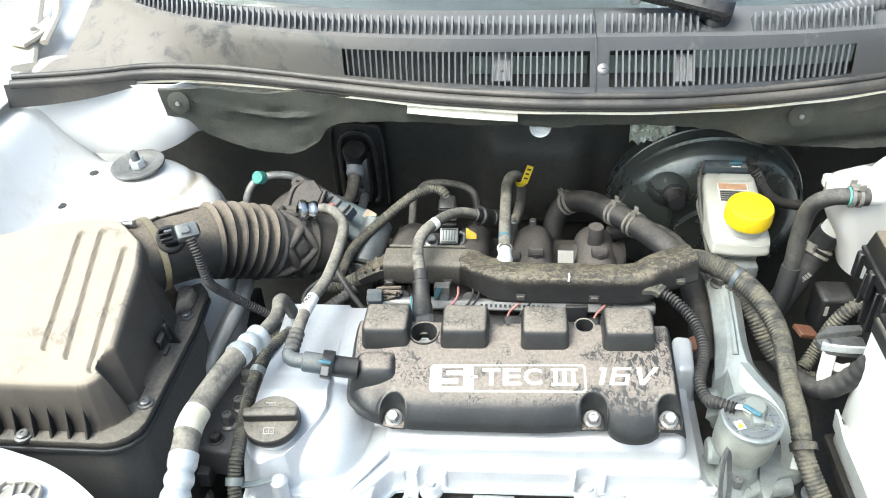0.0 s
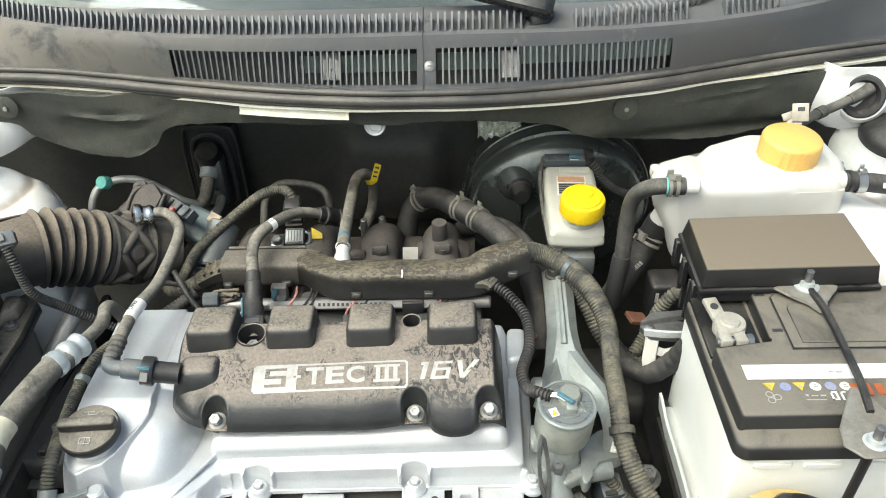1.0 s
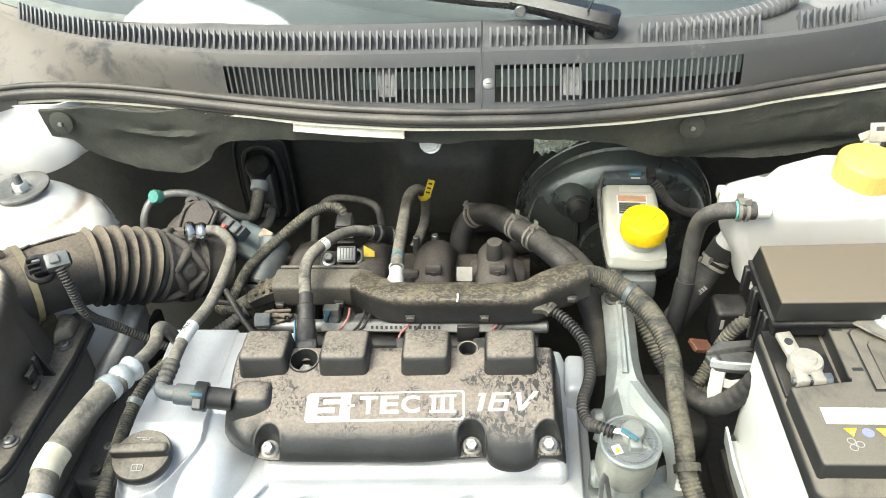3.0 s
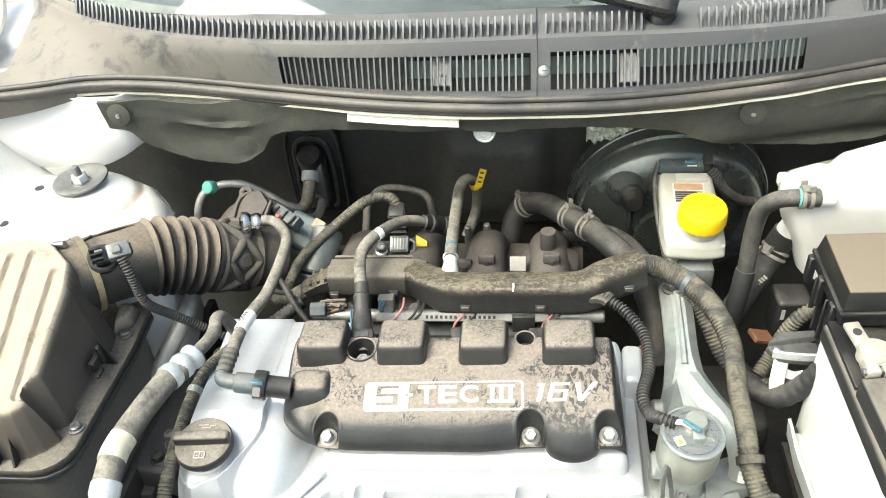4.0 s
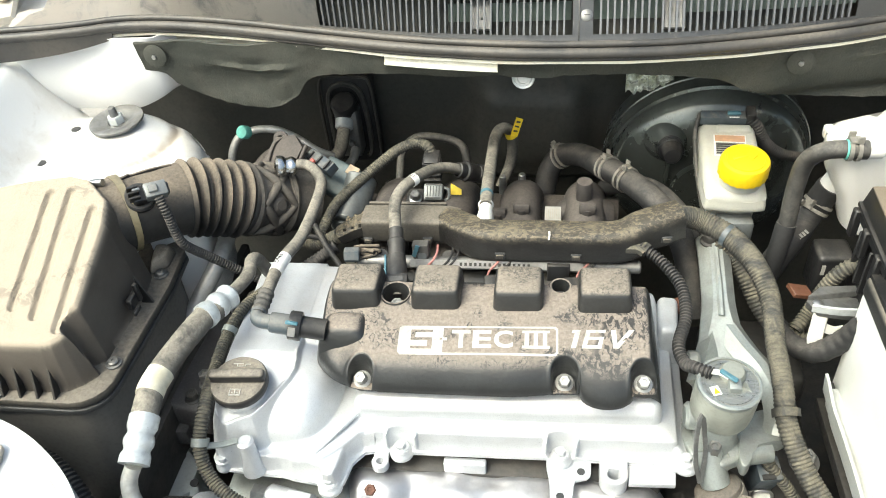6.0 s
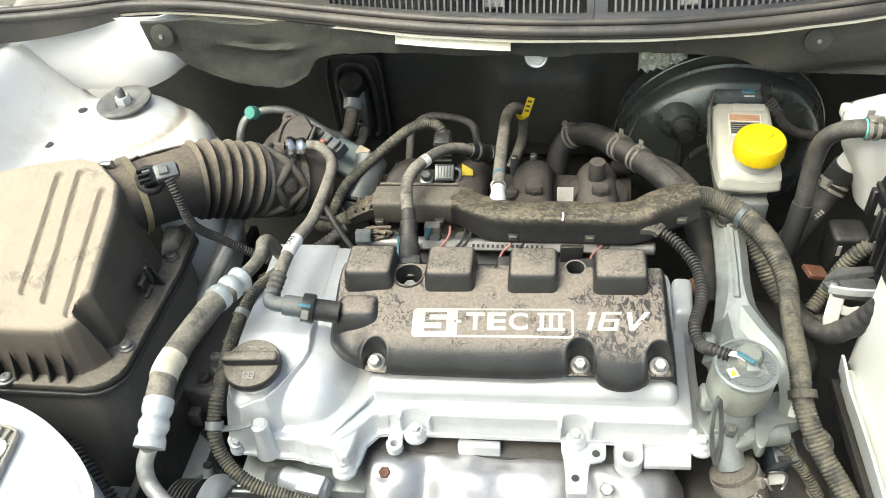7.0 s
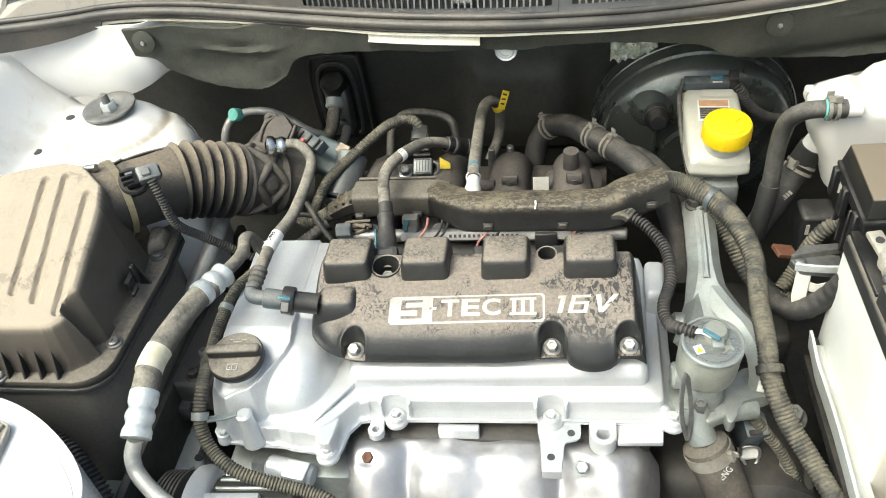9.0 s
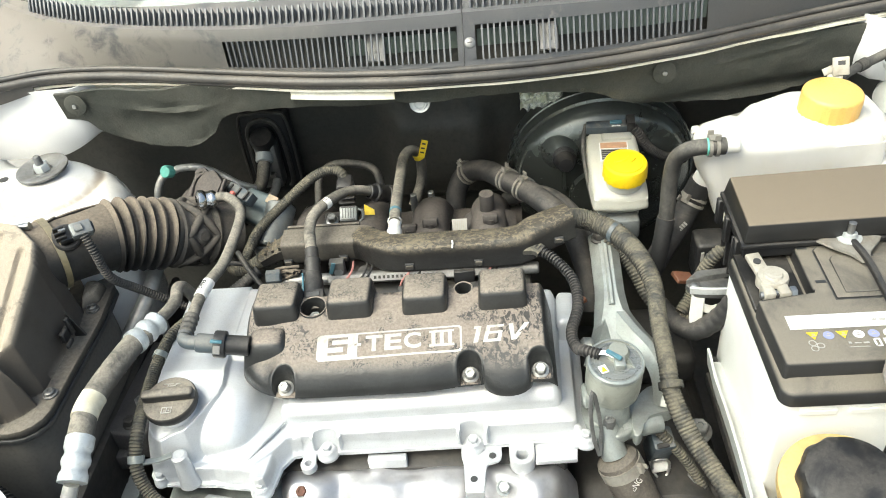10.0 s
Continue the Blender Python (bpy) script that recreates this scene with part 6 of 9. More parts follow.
tb_plug = part("connector", box((-0.232, 0.867, 0.841), (0.046, 0.016, 0.016), 0.002, 2, (25, 5, -38)), "bluegrey", tb, "black connector plug")
for k in range(3):
    part("connector_rib", box((-0.2465 + 0.013 * k, 0.8715 - 0.0103 * k, 0.8490), (0.003, 0.014, 0.003), 0.0006, 1, (25, 5, -38)), "clean", tb_plug)
part("connector_wire", tube([(-0.254, 0.884, 0.842), (-0.266, 0.896, 0.842), (-0.268, 0.900, 0.825), (-0.262, 0.895, 0.800)], 0.0045, 10), "hose", tb_plug)
part("connector_lock", box((-0.240, 0.858, 0.848), (0.007, 0.006, 0.008), 0.001, 1, (25, 0, -38)), "red", tb_plug, "small red lock tab")

# ---- left engine mount ----
em = thing("engine_mount", (-0.32, 0.58, 0.55), "black painted steel engine mount with bolts", "engine mount")
bm = prism([(-0.376, 0.578), (-0.322, 0.570), (-0.308, 0.62), (-0.312, 0.73), (-0.362, 0.735)], 0.655, 0.700, 0.006, 3)
part("block", bm, "mountblack", em)
ARM = [(-0.47, 0.424), (-0.38, 0.424), (-0.381, 0.482), (-0.37, 0.5056), (-0.328, 0.506), (-0.334, 0.5283), (-0.351, 0.546), (-0.362, 0.584), (-0.394, 0.5926), (-0.4026, 0.575), (-0.405, 0.546), (-0.426, 0.531), (-0.445, 0.504)]
lower_arm = part("lower_arm", prism(ARM, 0.575, 0.625, 0.010, 3), "underbody", em, "blue-grey painted lower arm")
for x, y, r in ((-0.3709, 0.561, 0.008), (-0.3400, 0.527, 0.005)):
    part("arm_hole", lathe([(0, 0.0004), (r, 0.0004), (r, -0.002)], 24, pose(x, y, 0.625)), "ink", lower_arm)
part("step_block", box((-0.3640, 0.578, 0.658), (0.028, 0.030, 0.024), 0.003, 2), "mountblack", em)
for x, y, z, h in ((-0.331, 0.684, 0.70, 0.016), (-0.328, 0.640, 0.70, 0.016), (-0.333, 0.612, 0.70, 0.020), (-0.343, 0.590, 0.70, 0.010)):
    hexbolt((x, y, z - 0.001), (x, y, z + h), 0.0066, em, "bolt", "dulsteel" if h > 0.013 else "grime")
pul = thing("alternator", (-0.22, 0.43, 0.58), "silver alternator with a grooved black drive belt", "alternator")
AX0 = aim((-0.332, 0.425, 0.645), (-0.150, 0.432, 0.645))[0]
belt_profile = [(0.050, 0.0)]
for k in range(6):
    belt_profile += [(0.0610, 0.0005 + 0.0044 * k), (0.0610, 0.0030 + 0.0044 * k), (0.0585, 0.0037 + 0.0044 * k)]
part("belt", lathe(belt_profile + [(0.050, 0.0268)], 64, AX0), "rubber", pul, "black grooved belt")
part("front_housing", lathe([(0.030, 0.034), (0.058, 0.034), (0.066, 0.037), (0.067, 0.044), (0.064, 0.054), (0.058, 0.060), (0.045, 0.062)], 56, AX0), "silver", pul)
part("stator", lathe([(0.050, 0.060), (0.056, 0.062), (0.056, 0.150), (0.03, 0.154)], 48, AX0), "grime", pul)
part("top_ledge", strap([(-0.288, 0.4860, 0.668), (-0.265, 0.4905, 0.668), (-0.232, 0.4905, 0.667), (-0.190, 0.4900, 0.666), (-0.158, 0.4870, 0.665), (-0.151, 0.470, 0.660)], 0.012, 0.016, bev=0.3), "silver", pul, "silver bracket arm")
part("lug", box((-0.245, 0.425, 0.700), (0.060, 0.020, 0.014), 0.003, 2, (10, 0, 2)), "silver", pul)
part("lug", rod((-0.222, 0.418, 0.700), (-0.200, 0.419, 0.700), 0.012, seg=6, bev=0.001), "sleeve", pul)
for k in range(9):
    a = math.radians(30 + 15 * k)
    p0 = AX0 @ Vector((0.0565 * math.cos(a), 0.0565 * math.sin(a), 0.066))
    p1 = AX0 @ Vector((0.0565 * math.cos(a), 0.0565 * math.sin(a), 0.140))
    part("cooling_rib", rod(p0, p1, 0.0026, seg=8), "castgrey", pul)
cs = thing("cam_sensor", (-0.225, 0.468, 0.69), "silver cam position actuator below the valve cover", "sensor")
part("nose", rod((-0.236, 0.476, 0.697), (-0.218, 0.474, 0.696), 0.0095, seg=6, bev=0.001), "steel", cs)
part("body", rod((-0.220, 0.474, 0.696), (-0.168, 0.464, 0.694), 0.0125, seg=28, bev=0.003), "silver", cs)
part("band", box((-0.184, 0.462, 0.704), (0.026, 0.022, 0.012), 0.002, 2, (0, 0, -10)), "silver", cs)

# ---- firewall side ----
# felt liner hanging under the cowl, in two lobes
def liner_low(x):
    return curve_at([(-0.462, 0.945), (-0.436, 0.940), (-0.425, 0.926), (-0.395, 0.907), (-0.345, 0.893), (-0.295, 0.893), (-0.262, 0.912), (-0.242, 0.937), (-0.19, 0.950), (-0.13, 0.956), (-0.03, 0.957), (0.000, 0.960), (0.014, 0.9575), (0.05, 0.9575), (0.075, 0.959),
                     (0.10, 0.960), (0.14, 0.960), (0.19, 0.956), (0.225, 0.951), (0.25, 0.945), (0.28, 0.930), (0.33, 0.910), (0.40, 0.899), (0.47, 0.894), (0.586, 0.902)], x)


HANG = [(-0.47, 0.912), (-0.40, 0.918), (-0.30, 0.912), (-0.13, 0.880), (0.0, 0.866), (0.12, 0.866), (0.24, 0.878), (0.335, 0.897), (0.45, 0.926), (0.55, 0.944), (0.62, 0.953)]


def liner(u, v):
    x = -0.462 + (1.059 + 0.014 * v) * u
    low = liner_low(x) + 0.0016 * noise.noise(Vector((x * 90, 0, 7)))
    top = 0.9870 - 0.017 * step01(x, -0.1395, -0.1365) * (1 - step01(x, -0.002, 0.001)) - 0.005 * math.exp(-((x + 0.335) / 0.045) ** 4) - 0.007 * step01(x, 0.42, 0.50)
    z = low + (top - low) * v
    y = curve_at(HANG, x) + 0.008 * (1 - v)
    y += 0.008 * math.exp(-((x + 0.33) / 0.05) ** 2 - ((z - 0.93) / 0.02) ** 2)
    # creases and a pressed pocket
    y += 0.0036 * noise.noise(Vector((x * 20, z * 30, 3.1))) + 0.0013 * noise.noise(Vector((x * 75, z * 75, 5.0)))
    y -= 0.006 * math.exp(-((z - 0.948 - 1.8 * (x + 0.315) ** 2) / 0.004) ** 2) * math.exp(-((x + 0.315) / 0.05) ** 4)
    y += 0.0022 * math.exp(-((math.hypot(x + 0.285, z - 0.918) - 0.016) / 0.004) ** 2)
    y += 0.012 * math.exp(-((z - 0.905) / 0.012) ** 2) * step01(x, 0.1, 0.3)
    y -= 0.004 * math.exp(-((z - 0.962 - 0.08 * (x - 0.45)) / 0.004) ** 2) * step01(x, 0.38, 0.42) * (1 - step01(x, 0.50, 0.54))
    return (x, y, z)


ln = thing("firewall_liner", (0.05, 0.89, 0.90), "black felt firewall liner hung under the cowl by push pins", "firewall liner")
part("felt", sheet(liner, 200, 26, 0.004), "liner", ln)
for x, z in ((-0.438, 0.969), (0.335, 0.962)):
    y = curve_at(HANG, x) - 0.002
    m, _ = aim((x, y, z), (x, y - 0.01, z + 0.0005))
    pin = part("washer", lathe([(0, 0), (0.0150, 0), (0.0145, 0.001), (0.010, 0.002), (0, 0.003)], 28, m), "liner", ln)
    part("push_pin", lathe([(0, 0.003), (0.0032, 0.003), (0.0028, 0.005), (0, 0.006)], 16, m), "steel", pin, "bright push pin")

# grommet where the pipes pass the firewall, expansion valve and pipes
ac = thing("expansion_valve", (-0.245, 1.08, 0.71), "black rubber pass-through with the air conditioning valve in the firewall", "expansion valve")
part("frame", frustum([(-0.290, 1.098), (-0.204, 1.098), (-0.202, 1.074), (-0.292, 1.074)], [(-0.286, 1.098), (-0.206, 1.098), (-0.207, 1.068), (-0.285, 1.068)], 0.702, lambda x, y: 0.856, 0.008), "rubber", ac)
bm = strap([(-0.272, 1.064, 0.722), (-0.2735, 1.064, 0.80), (-0.268, 1.064, 0.836), (-0.247, 1.064, 0.846), (-0.226, 1.064, 0.836), (-0.218, 1.064, 0.80), (-0.217, 1.064, 0.735), (-0.224, 1.064, 0.722)], 0.007, 0.008, (0, 1, 0))
part("rim", bm, "hose", ac)
part("outer_rim", strap([(-0.286, 1.069, 0.712), (-0.288, 1.069, 0.80), (-0.284, 1.069, 0.845), (-0.270, 1.069, 0.855), (-0.222, 1.069, 0.855), (-0.209, 1.069, 0.845), (-0.205, 1.069, 0.80), (-0.204, 1.069, 0.715)], 0.004, 0.006, (0, 1, 0)), "hose", ac)
part("valve_block", box((-0.2435, 1.052, 0.775), (0.034, 0.03, 0.078), 0.004, 2), "dulsteel", ac, "dull aluminium valve block")
part("valve_head", lathe([(0.0180, -0.014), (0.0195, -0.006), (0.0195, 0.005), (0.0165, 0.010), (0, 0.011)], 32, pose(-0.2455, 1.048, 0.820, 30)), "clean", ac)
part("collar", rod((-0.246, 1.042, 0.800), (-0.2465, 1.030, 0.790), 0.0135, seg=24, bev=0.002), "sleeve", ac)
part("pipe", tube([(-0.246, 1.040, 0.797), (-0.2475, 1.022, 0.782), (-0.252, 1.010, 0.765), (-0.264, 1.00, 0.757), (-0.285, 0.985, 0.757), (-0.315, 0.965, 0.76)], 0.0098, 16), "tanhose", ac, "bent dust-browned aluminium pipe")
part("pipe", tube([(-0.236, 1.040, 0.750), (-0.238, 1.02, 0.742), (-0.248, 1.0, 0.740), (-0.28, 0.965, 0.745)], 0.007, 12), "pipe", ac)
part("bolt", rod((-0.238, 1.036, 0.765), (-0.238, 1.029, 0.763), 0.005, seg=6, bev=0.001), "steel", ac)

tp = thing("service_pipe", (-0.36, 0.95, 0.75), "thin aluminium refrigerant pipe with a teal cap", "pipe")
part("pipe", tube([(-0.364, 0.961, 0.8270), (-0.350, 0.966, 0.8290), (-0.325, 0.972, 0.824), (-0.300, 0.978, 0.806), (-0.275, 0.976, 0.788), (-0.255, 0.985, 0.772)], 0.0056, 12), "pipe", tp)
part("pipe", tube([(-0.368, 0.959, 0.828), (-0.381, 0.952, 0.818), (-0.388, 0.94, 0.798), (-0.387, 0.93, 0.765)], 0.0055, 12), "pipe", tp)
m, _ = aim((-0.3655, 0.960, 0.8275), (-0.3715, 0.9420, 0.8395))
part("cap", lathe([(0.006, -0.002), (0.0092, 0.0), (0.0095, 0.011), (0.0082, 0.0130), (0, 0.0135)], 84, m, wobble=lambda a, z: 0.0002 * math.cos(16 * a)), "teal", tp, "teal plastic valve cap")

# brake booster
bb = thing("brake_booster", (0.272, 1.06, 0.60), "round gloss black steel brake booster on the firewall", "brake booster")
BM = pose(0.2765, 1.03, 0.735, 90 + 8, 0, 0)
part("shell", lathe([(0.13, -0.05), (0.141, -0.04), (0.1430, -0.014), (0.1420, -0.008), (0.1350, 0.008), (0.1335, 0.020), (0.128, 0.030), (0.10, 0.043), (0.07, 0.050), (0.052, 0.052), (0.050, 0.060), (0, 0.062)], 72, BM), "booster", bb)
part("rim", lathe([(0.1415, -0.018), (0.1440, -0.016), (0.1440, -0.012), (0.1415, -0.010)], 72, BM), "booster", bb)
m, _ = aim((0.2150, 0.994, 0.8010), (0.2165, 0.945, 0.8060))
part("stud_cone", lathe([(0.040, -0.006), (0.035, 0.002), (0.0295, 0.012), (0.024, 0.021), (0.0195, 0.028), (0.0175, 0.031)], 40, m), "booster", bb)
for k in range(3):
    part("boot_ring", lathe([(0.0150, 0.029 + 0.004 * k), (0.0172, 0.030 + 0.004 * k), (0.0172, 0.032 + 0.004 * k), (0.0150, 0.033 + 0.004 * k)], 28, m), "clean", bb)
part("stud_nut", lathe([(0.0158, 0.027), (0.0150, 0.044), (0.0125, 0.047), (0.0120, 0.054), (0.010, 0.057), (0, 0.058)], 28, m), "clean", bb)
part("rim", lathe([(0.1370, 0.000), (0.1402, 0.002), (0.1402, 0.006), (0.1362, 0.008)], 72, BM), "booster", bb)
part("seam", box((0.217, 0.976, 0.765), (0.006, 0.012, 0.05), 0.002, 2), "booster", bb)
solo("foil_patch", sheet(lambda u, v: (0.158 + 0.062 * u, 1.024 + 0.014 * v + 0.016 * noise.noise(Vector((u * 9, v * 5, 0))), 0.853 + 0.025 * v + 0.004 * u + 0.005 * noise.noise(Vector((u * 7, v * 3, 2)))), 26, 14, 0.001), "foil",
     "crinkled bright foil insulation glimpsed above the brake booster", "foil", (0.19, 1.03, 0.85), sharp=12)
lb = lathe([(0, 0.003), (0.006, 0.003), (0.007, 0.004), (0.009, 0.004), (0.010, 0.002), (0.0125, 0.003), (0.0135, 0.001), (0.0135, 0)], 32, pose(0.0265, 0.884, 0.9515, 78))
solo("body_plug", lb, "sleeve", "pale plug in the body seam under the cowl", "plug", (0.0265, 0.884, 0.952))

# master cylinder and reservoir
br = thing("brake_fluid_reservoir", (0.28, 0.88, 0.74), "milky plastic brake fluid reservoir with a yellow cap", "brake reservoir")


def res_top(x, y):
    return 0.826 + 0.27 * (y - 0.826)


RES = [(0.250, 0.829), (0.28, 0.826), (0.306, 0.828), (0.3135, 0.836), (0.3130, 0.885), (0.311, 0.936), (0.303, 0.944), (0.276, 0.946), (0.250, 0.944), (0.2435, 0.937), (0.2425, 0.885), (0.2435, 0.836)]
rows = [(1.0, 0.817), (1.005, 0.812), (1.022, 0.8085), (1.022, 0.804), (0.99, 0.8015), (0.80, 0.8005), (0.72, 0.77)]
part("tank", moulded(RES, (0.278, 0.886), lambda x, y: res_top(x, y) - rounded(edge_gap(x, y, RES), 0.009), rows, 0.003), "white_plastic", br, sharp=50)
part("step", box((0.284, 0.928, 0.8535), (0.040, 0.012, 0.008), 0.002, 2, (15, 0, -2)), "white_plastic", br)
part("neck", rod((0.2835, 0.851, 0.83), (0.2835, 0.849, 0.858), 0.024, seg=32), "white_plastic", br)
fluid_cap = part("cap", lathe([(0.026, 0), (0.0282, 0.001), (0.0282, 0.018), (0.0265, 0.0215), (0.020, 0.0235), (0.0, 0.024)], 56, pose(0.2835, 0.846, 0.8455, 8), wobble=lambda a, z: 0.0007 * math.cos(20 * a) if z < 0.018 else 0.0), "yellow", br, "bright yellow screw cap")
EMB = pose(0.2835, 0.846, 0.8455, 8)
bm = lathe([(0.0205, 0.0228), (0.0212, 0.0242), (0.0224, 0.0240), (0.0228, 0.0218)], 56, EMB)
join(bm, box((-0.003, 0.002, 0.0244), (0.024, 0.0045, 0.0022), 0.0008, 1, (0, 0, 18)), EMB)
join(bm, prism([(0.006, -0.005), (0.014, 0.004), (0.005, 0.011), (0.002, 0.003)], 0.0236, 0.0256, 0.0006, 1), EMB)
part("embossing", bm, "yellow", fluid_cap)
LP = pose(0.2775, 0.902, 0.8472, 15.2, 0, -3)
fluid_label = part("warning_label", join(bmesh.new(), box((0, 0, 0), (0.038, 0.034, 0.0006), 0), LP), "label", br, "printed warning label")
bm = bmesh.new()
for r in ((-0.0175, 0.006, 0.0175, 0.0155),):
    bar(*r, bm)
part("label_band", join(bmesh.new(), bm, LP @ pose(0, 0, 0.0002)), "peach", fluid_label)
part("label_panel", join(bmesh.new(), box((0, -0.0055, 0), (0.034, 0.020, 0.0006), 0), LP @ pose(0, 0, 0.0002)), "faint", fluid_label)
bm = bmesh.new()
for i in range(5):
    bar(-0.0165, -0.014 + i * 0.0036, 0.010 + 0.005 * (i % 2), -0.0125 + i * 0.0036, bm)
part("label_print", join(bmesh.new(), bm, LP @ pose(0, 0, 0.0005)), "ink", fluid_label)
mc = thing("master_cylinder", (0.285, 0.90, 0.72), "grey cast brake master cylinder under its reservoir", "master cylinder")
part("barrel", rod((0.280, 0.985, 0.752), (0.283, 0.825, 0.745), 0.020, seg=28, bev=0.003), "motor", mc)
part("nose", box((0.282, 0.835, 0.775), (0.042, 0.03, 0.03), 0.004, 2), "motor", mc)
part("port", rod((0.262, 0.845, 0.76), (0.245, 0.838, 0.758), 0.009, seg=6, bev=0.001), "dulsteel", mc)
fs = thing("fluid_level_sensor", (0.27, 0.945, 0.86), "black float sensor plug on the brake reservoir", "sensor")
part("plug", box((0.272, 0.940, 0.8635), (0.056, 0.014, 0.013), 0.002, 2, (15, 0, -2)), "bluegrey", fs)
part("stripe", box((0.284, 0.9335, 0.8675), (0.012, 0.002, 0.003), 0.0005, 1, (15, 0, -2)), "label", fs)
part("clip", box((0.304, 0.940, 0.867), (0.012, 0.018, 0.018), 0.002, 2, (15, 0, -2)), "clean", fs)
part("tab", box((0.284, 0.938, 0.8715), (0.016, 0.006, 0.004), 0.001, 1, (15, 0, -2)), "blue", fs, "blue lock tab")
part("wire", tube([(0.244, 0.943, 0.868), (0.238, 0.925, 0.850), (0.240, 0.895, 0.82), (0.246, 0.87, 0.79), (0.25, 0.86, 0.775)], 0.0028, 8), "hose", fs)
part("conduit", tube([(0.298, 0.940, 0.868), (0.312, 0.936, 0.856), (0.330, 0.942, 0.826), (0.356, 0.956, 0.80), (0.39, 0.97, 0.785)], 0.0065, 10, rings=0.004, depth=0.0018), "rubber", fs)

# intake manifold
im = thing("intake_manifold", (0.02, 0.86, 0.66), "dark plastic intake manifold with curved runners", "intake manifold")
for x in (-0.145, -0.062, 0.022, 0.104):
    part("runner", tube([(x, 0.735, 0.745), (x, 0.79, 0.752), (x, 0.845, 0.766), (x, 0.89, 0.765), (x + 0.004, 0.93, 0.735), (x + 0.006, 0.945, 0.68)], 0.027, 24), "manifold", im)
part("plenum", tube([(-0.20, 0.905, 0.70), (0.0, 0.91, 0.70), (0.15, 0.905, 0.70)], 0.052, 24, 0.01), "manifold", im)
part("flange", box((-0.02, 0.735, 0.745), (0.35, 0.03, 0.06), 0.006, 2), "grime", im)
for x, y, z in ((-0.0046, 0.838, 0.786), (0.0249, 0.838, 0.7945), (0.1063, 0.838, 0.7955)):
    boss = part("bracket", box((x, y, z), (0.0205, 0.012, 0.0120), 0.0022, 2, (-18, 0, 0)), "manifold", im)
    rod((x, y - 0.001, z), (x, y - 0.006, z - 0.034), 0.0072, seg=18, into=(leg := bmesh.new()))
    part("bracket_leg", leg, "manifold", boss)
part("tower", lathe([(0.0105, -0.030), (0.0100, 0.0), (0.0094, 0.0012), (0, 0.0012)], 28, pose(0.1025, 0.864, 0.8170)), "manifold", im)
part("end_body", tube([(0.075, 0.87, 0.752), (0.104, 0.868, 0.757), (0.136, 0.87, 0.750)], lambda t: 0.030 - 0.006 * abs(2 * t - 1) ** 2, 24), "manifold", im)
for x, y, z in ((0.022, 0.918, 0.792), (-0.004, 0.922, 0.786)):
    part("stud", rod((x, y, z - 0.03), (x, y - 0.002, z), 0.0060, 0.0045, 14, 0.001), "dulsteel", im)
code_label = part("barcode_label", box((0.064, 0.842, 0.7835), (0.020, 0.0008, 0.018), 0, rot=(-40, 0, 0)), "faint", im, "greyed barcode label")
bm = bmesh.new()
for i in range(7):
    box((0.0560 + i * 0.0026, 0.8412, 0.7840), (0.0013, 0.0006, 0.013), 0, rot=(-40, 0, 0), into=bm)
part("barcode", bm, "beige", code_label)
for x in (-0.045,):
    part("warning_tag", prism([(-0.008, -0.007), (0.006, -0.007), (0.006, 0.0), (-0.008, 0.008)], 0, 0.0008, 0, 1, pose(-0.059, 0.866, 0.802, 55)), "tag", im, "small yellow warning tag")
mp = thing("pressure_sensor", (-0.094, 0.875, 0.76), "grey manifold pressure sensor with plug", "sensor")
sm_ = pose(-0.089, 0.862, 0.800, 42, 0, 0)
part("base", box((-0.098, 0.866, 0.784), (0.056, 0.030, 0.014), 0.003, 2, (12, 0, 0)), "clean", mp)
map_body = part("body", join(bmesh.new(), box((0, 0, -0.002), (0.0245, 0.0215, 0.012), 0.0018, 2), sm_), "motordark", mp, "grey sensor body with fine slots")
for k in range(5):
    part("slot", join(bmesh.new(), box((-0.0076 + 0.0038 * k, 0.0005, 0.0040), (0.0013, 0.0140, 0.0008), 0.0002, 1), sm_), "ink", map_body)
for y in (-0.0085, 0.0090):
    part("edge_bar", join(bmesh.new(), box((0, y, 0.0044), (0.0200, 0.0018, 0.0010), 0.0003, 1), sm_), "clean", map_body)
part("hook", strap([(-0.0745, 0.862, 0.808), (-0.0690, 0.860, 0.806), (-0.0688, 0.856, 0.796), (-0.0740, 0.855, 0.792)], 0.0032, 0.0030, (0, -1, 0.8)), "motordark", mp)
hexbolt((-0.1125, 0.858, 0.792), (-0.1120, 0.855, 0.803), 0.0060, mp, "screw", "steel", 1.45)
map_plug = part("plug", box((-0.0925, 0.896, 0.820), (0.020, 0.022, 0.036), 0.002, 2, (20, 0, 0)), "clean", mp)
for i in range(4):
    part("plug_rib", box((-0.0925, 0.8875, 0.808 + i * 0.008), (0.0230, 0.018, 0.0028), 0.0006, 1, (20, 0, 0)), "clean", map_plug)

# fuel rail and harness channel
fr = thing("fuel_rail", (0.0, 0.735, 0.795), "dull steel fuel rail beneath the wiring channel", "fuel rail")
part("rail", rod((-0.165, 0.739, 0.788), (0.165, 0.739, 0.788), 0.0078, seg=20, bev=0.002), "dulsteel", fr)
strip = part("label_strip", box((0.0, 0.7300, 0.7940), (0.20, 0.001, 0.009), 0, rot=(-35, 0, 0)), "tube", fr, "stamped number strip")
for i in range(15):
    part("stamped_mark", box((-0.040 + i * 0.0056, 0.7293, 0.7945), (0.0030, 0.0006, 0.0038), 0, rot=(-35, 0, 0)), "grime", strip)
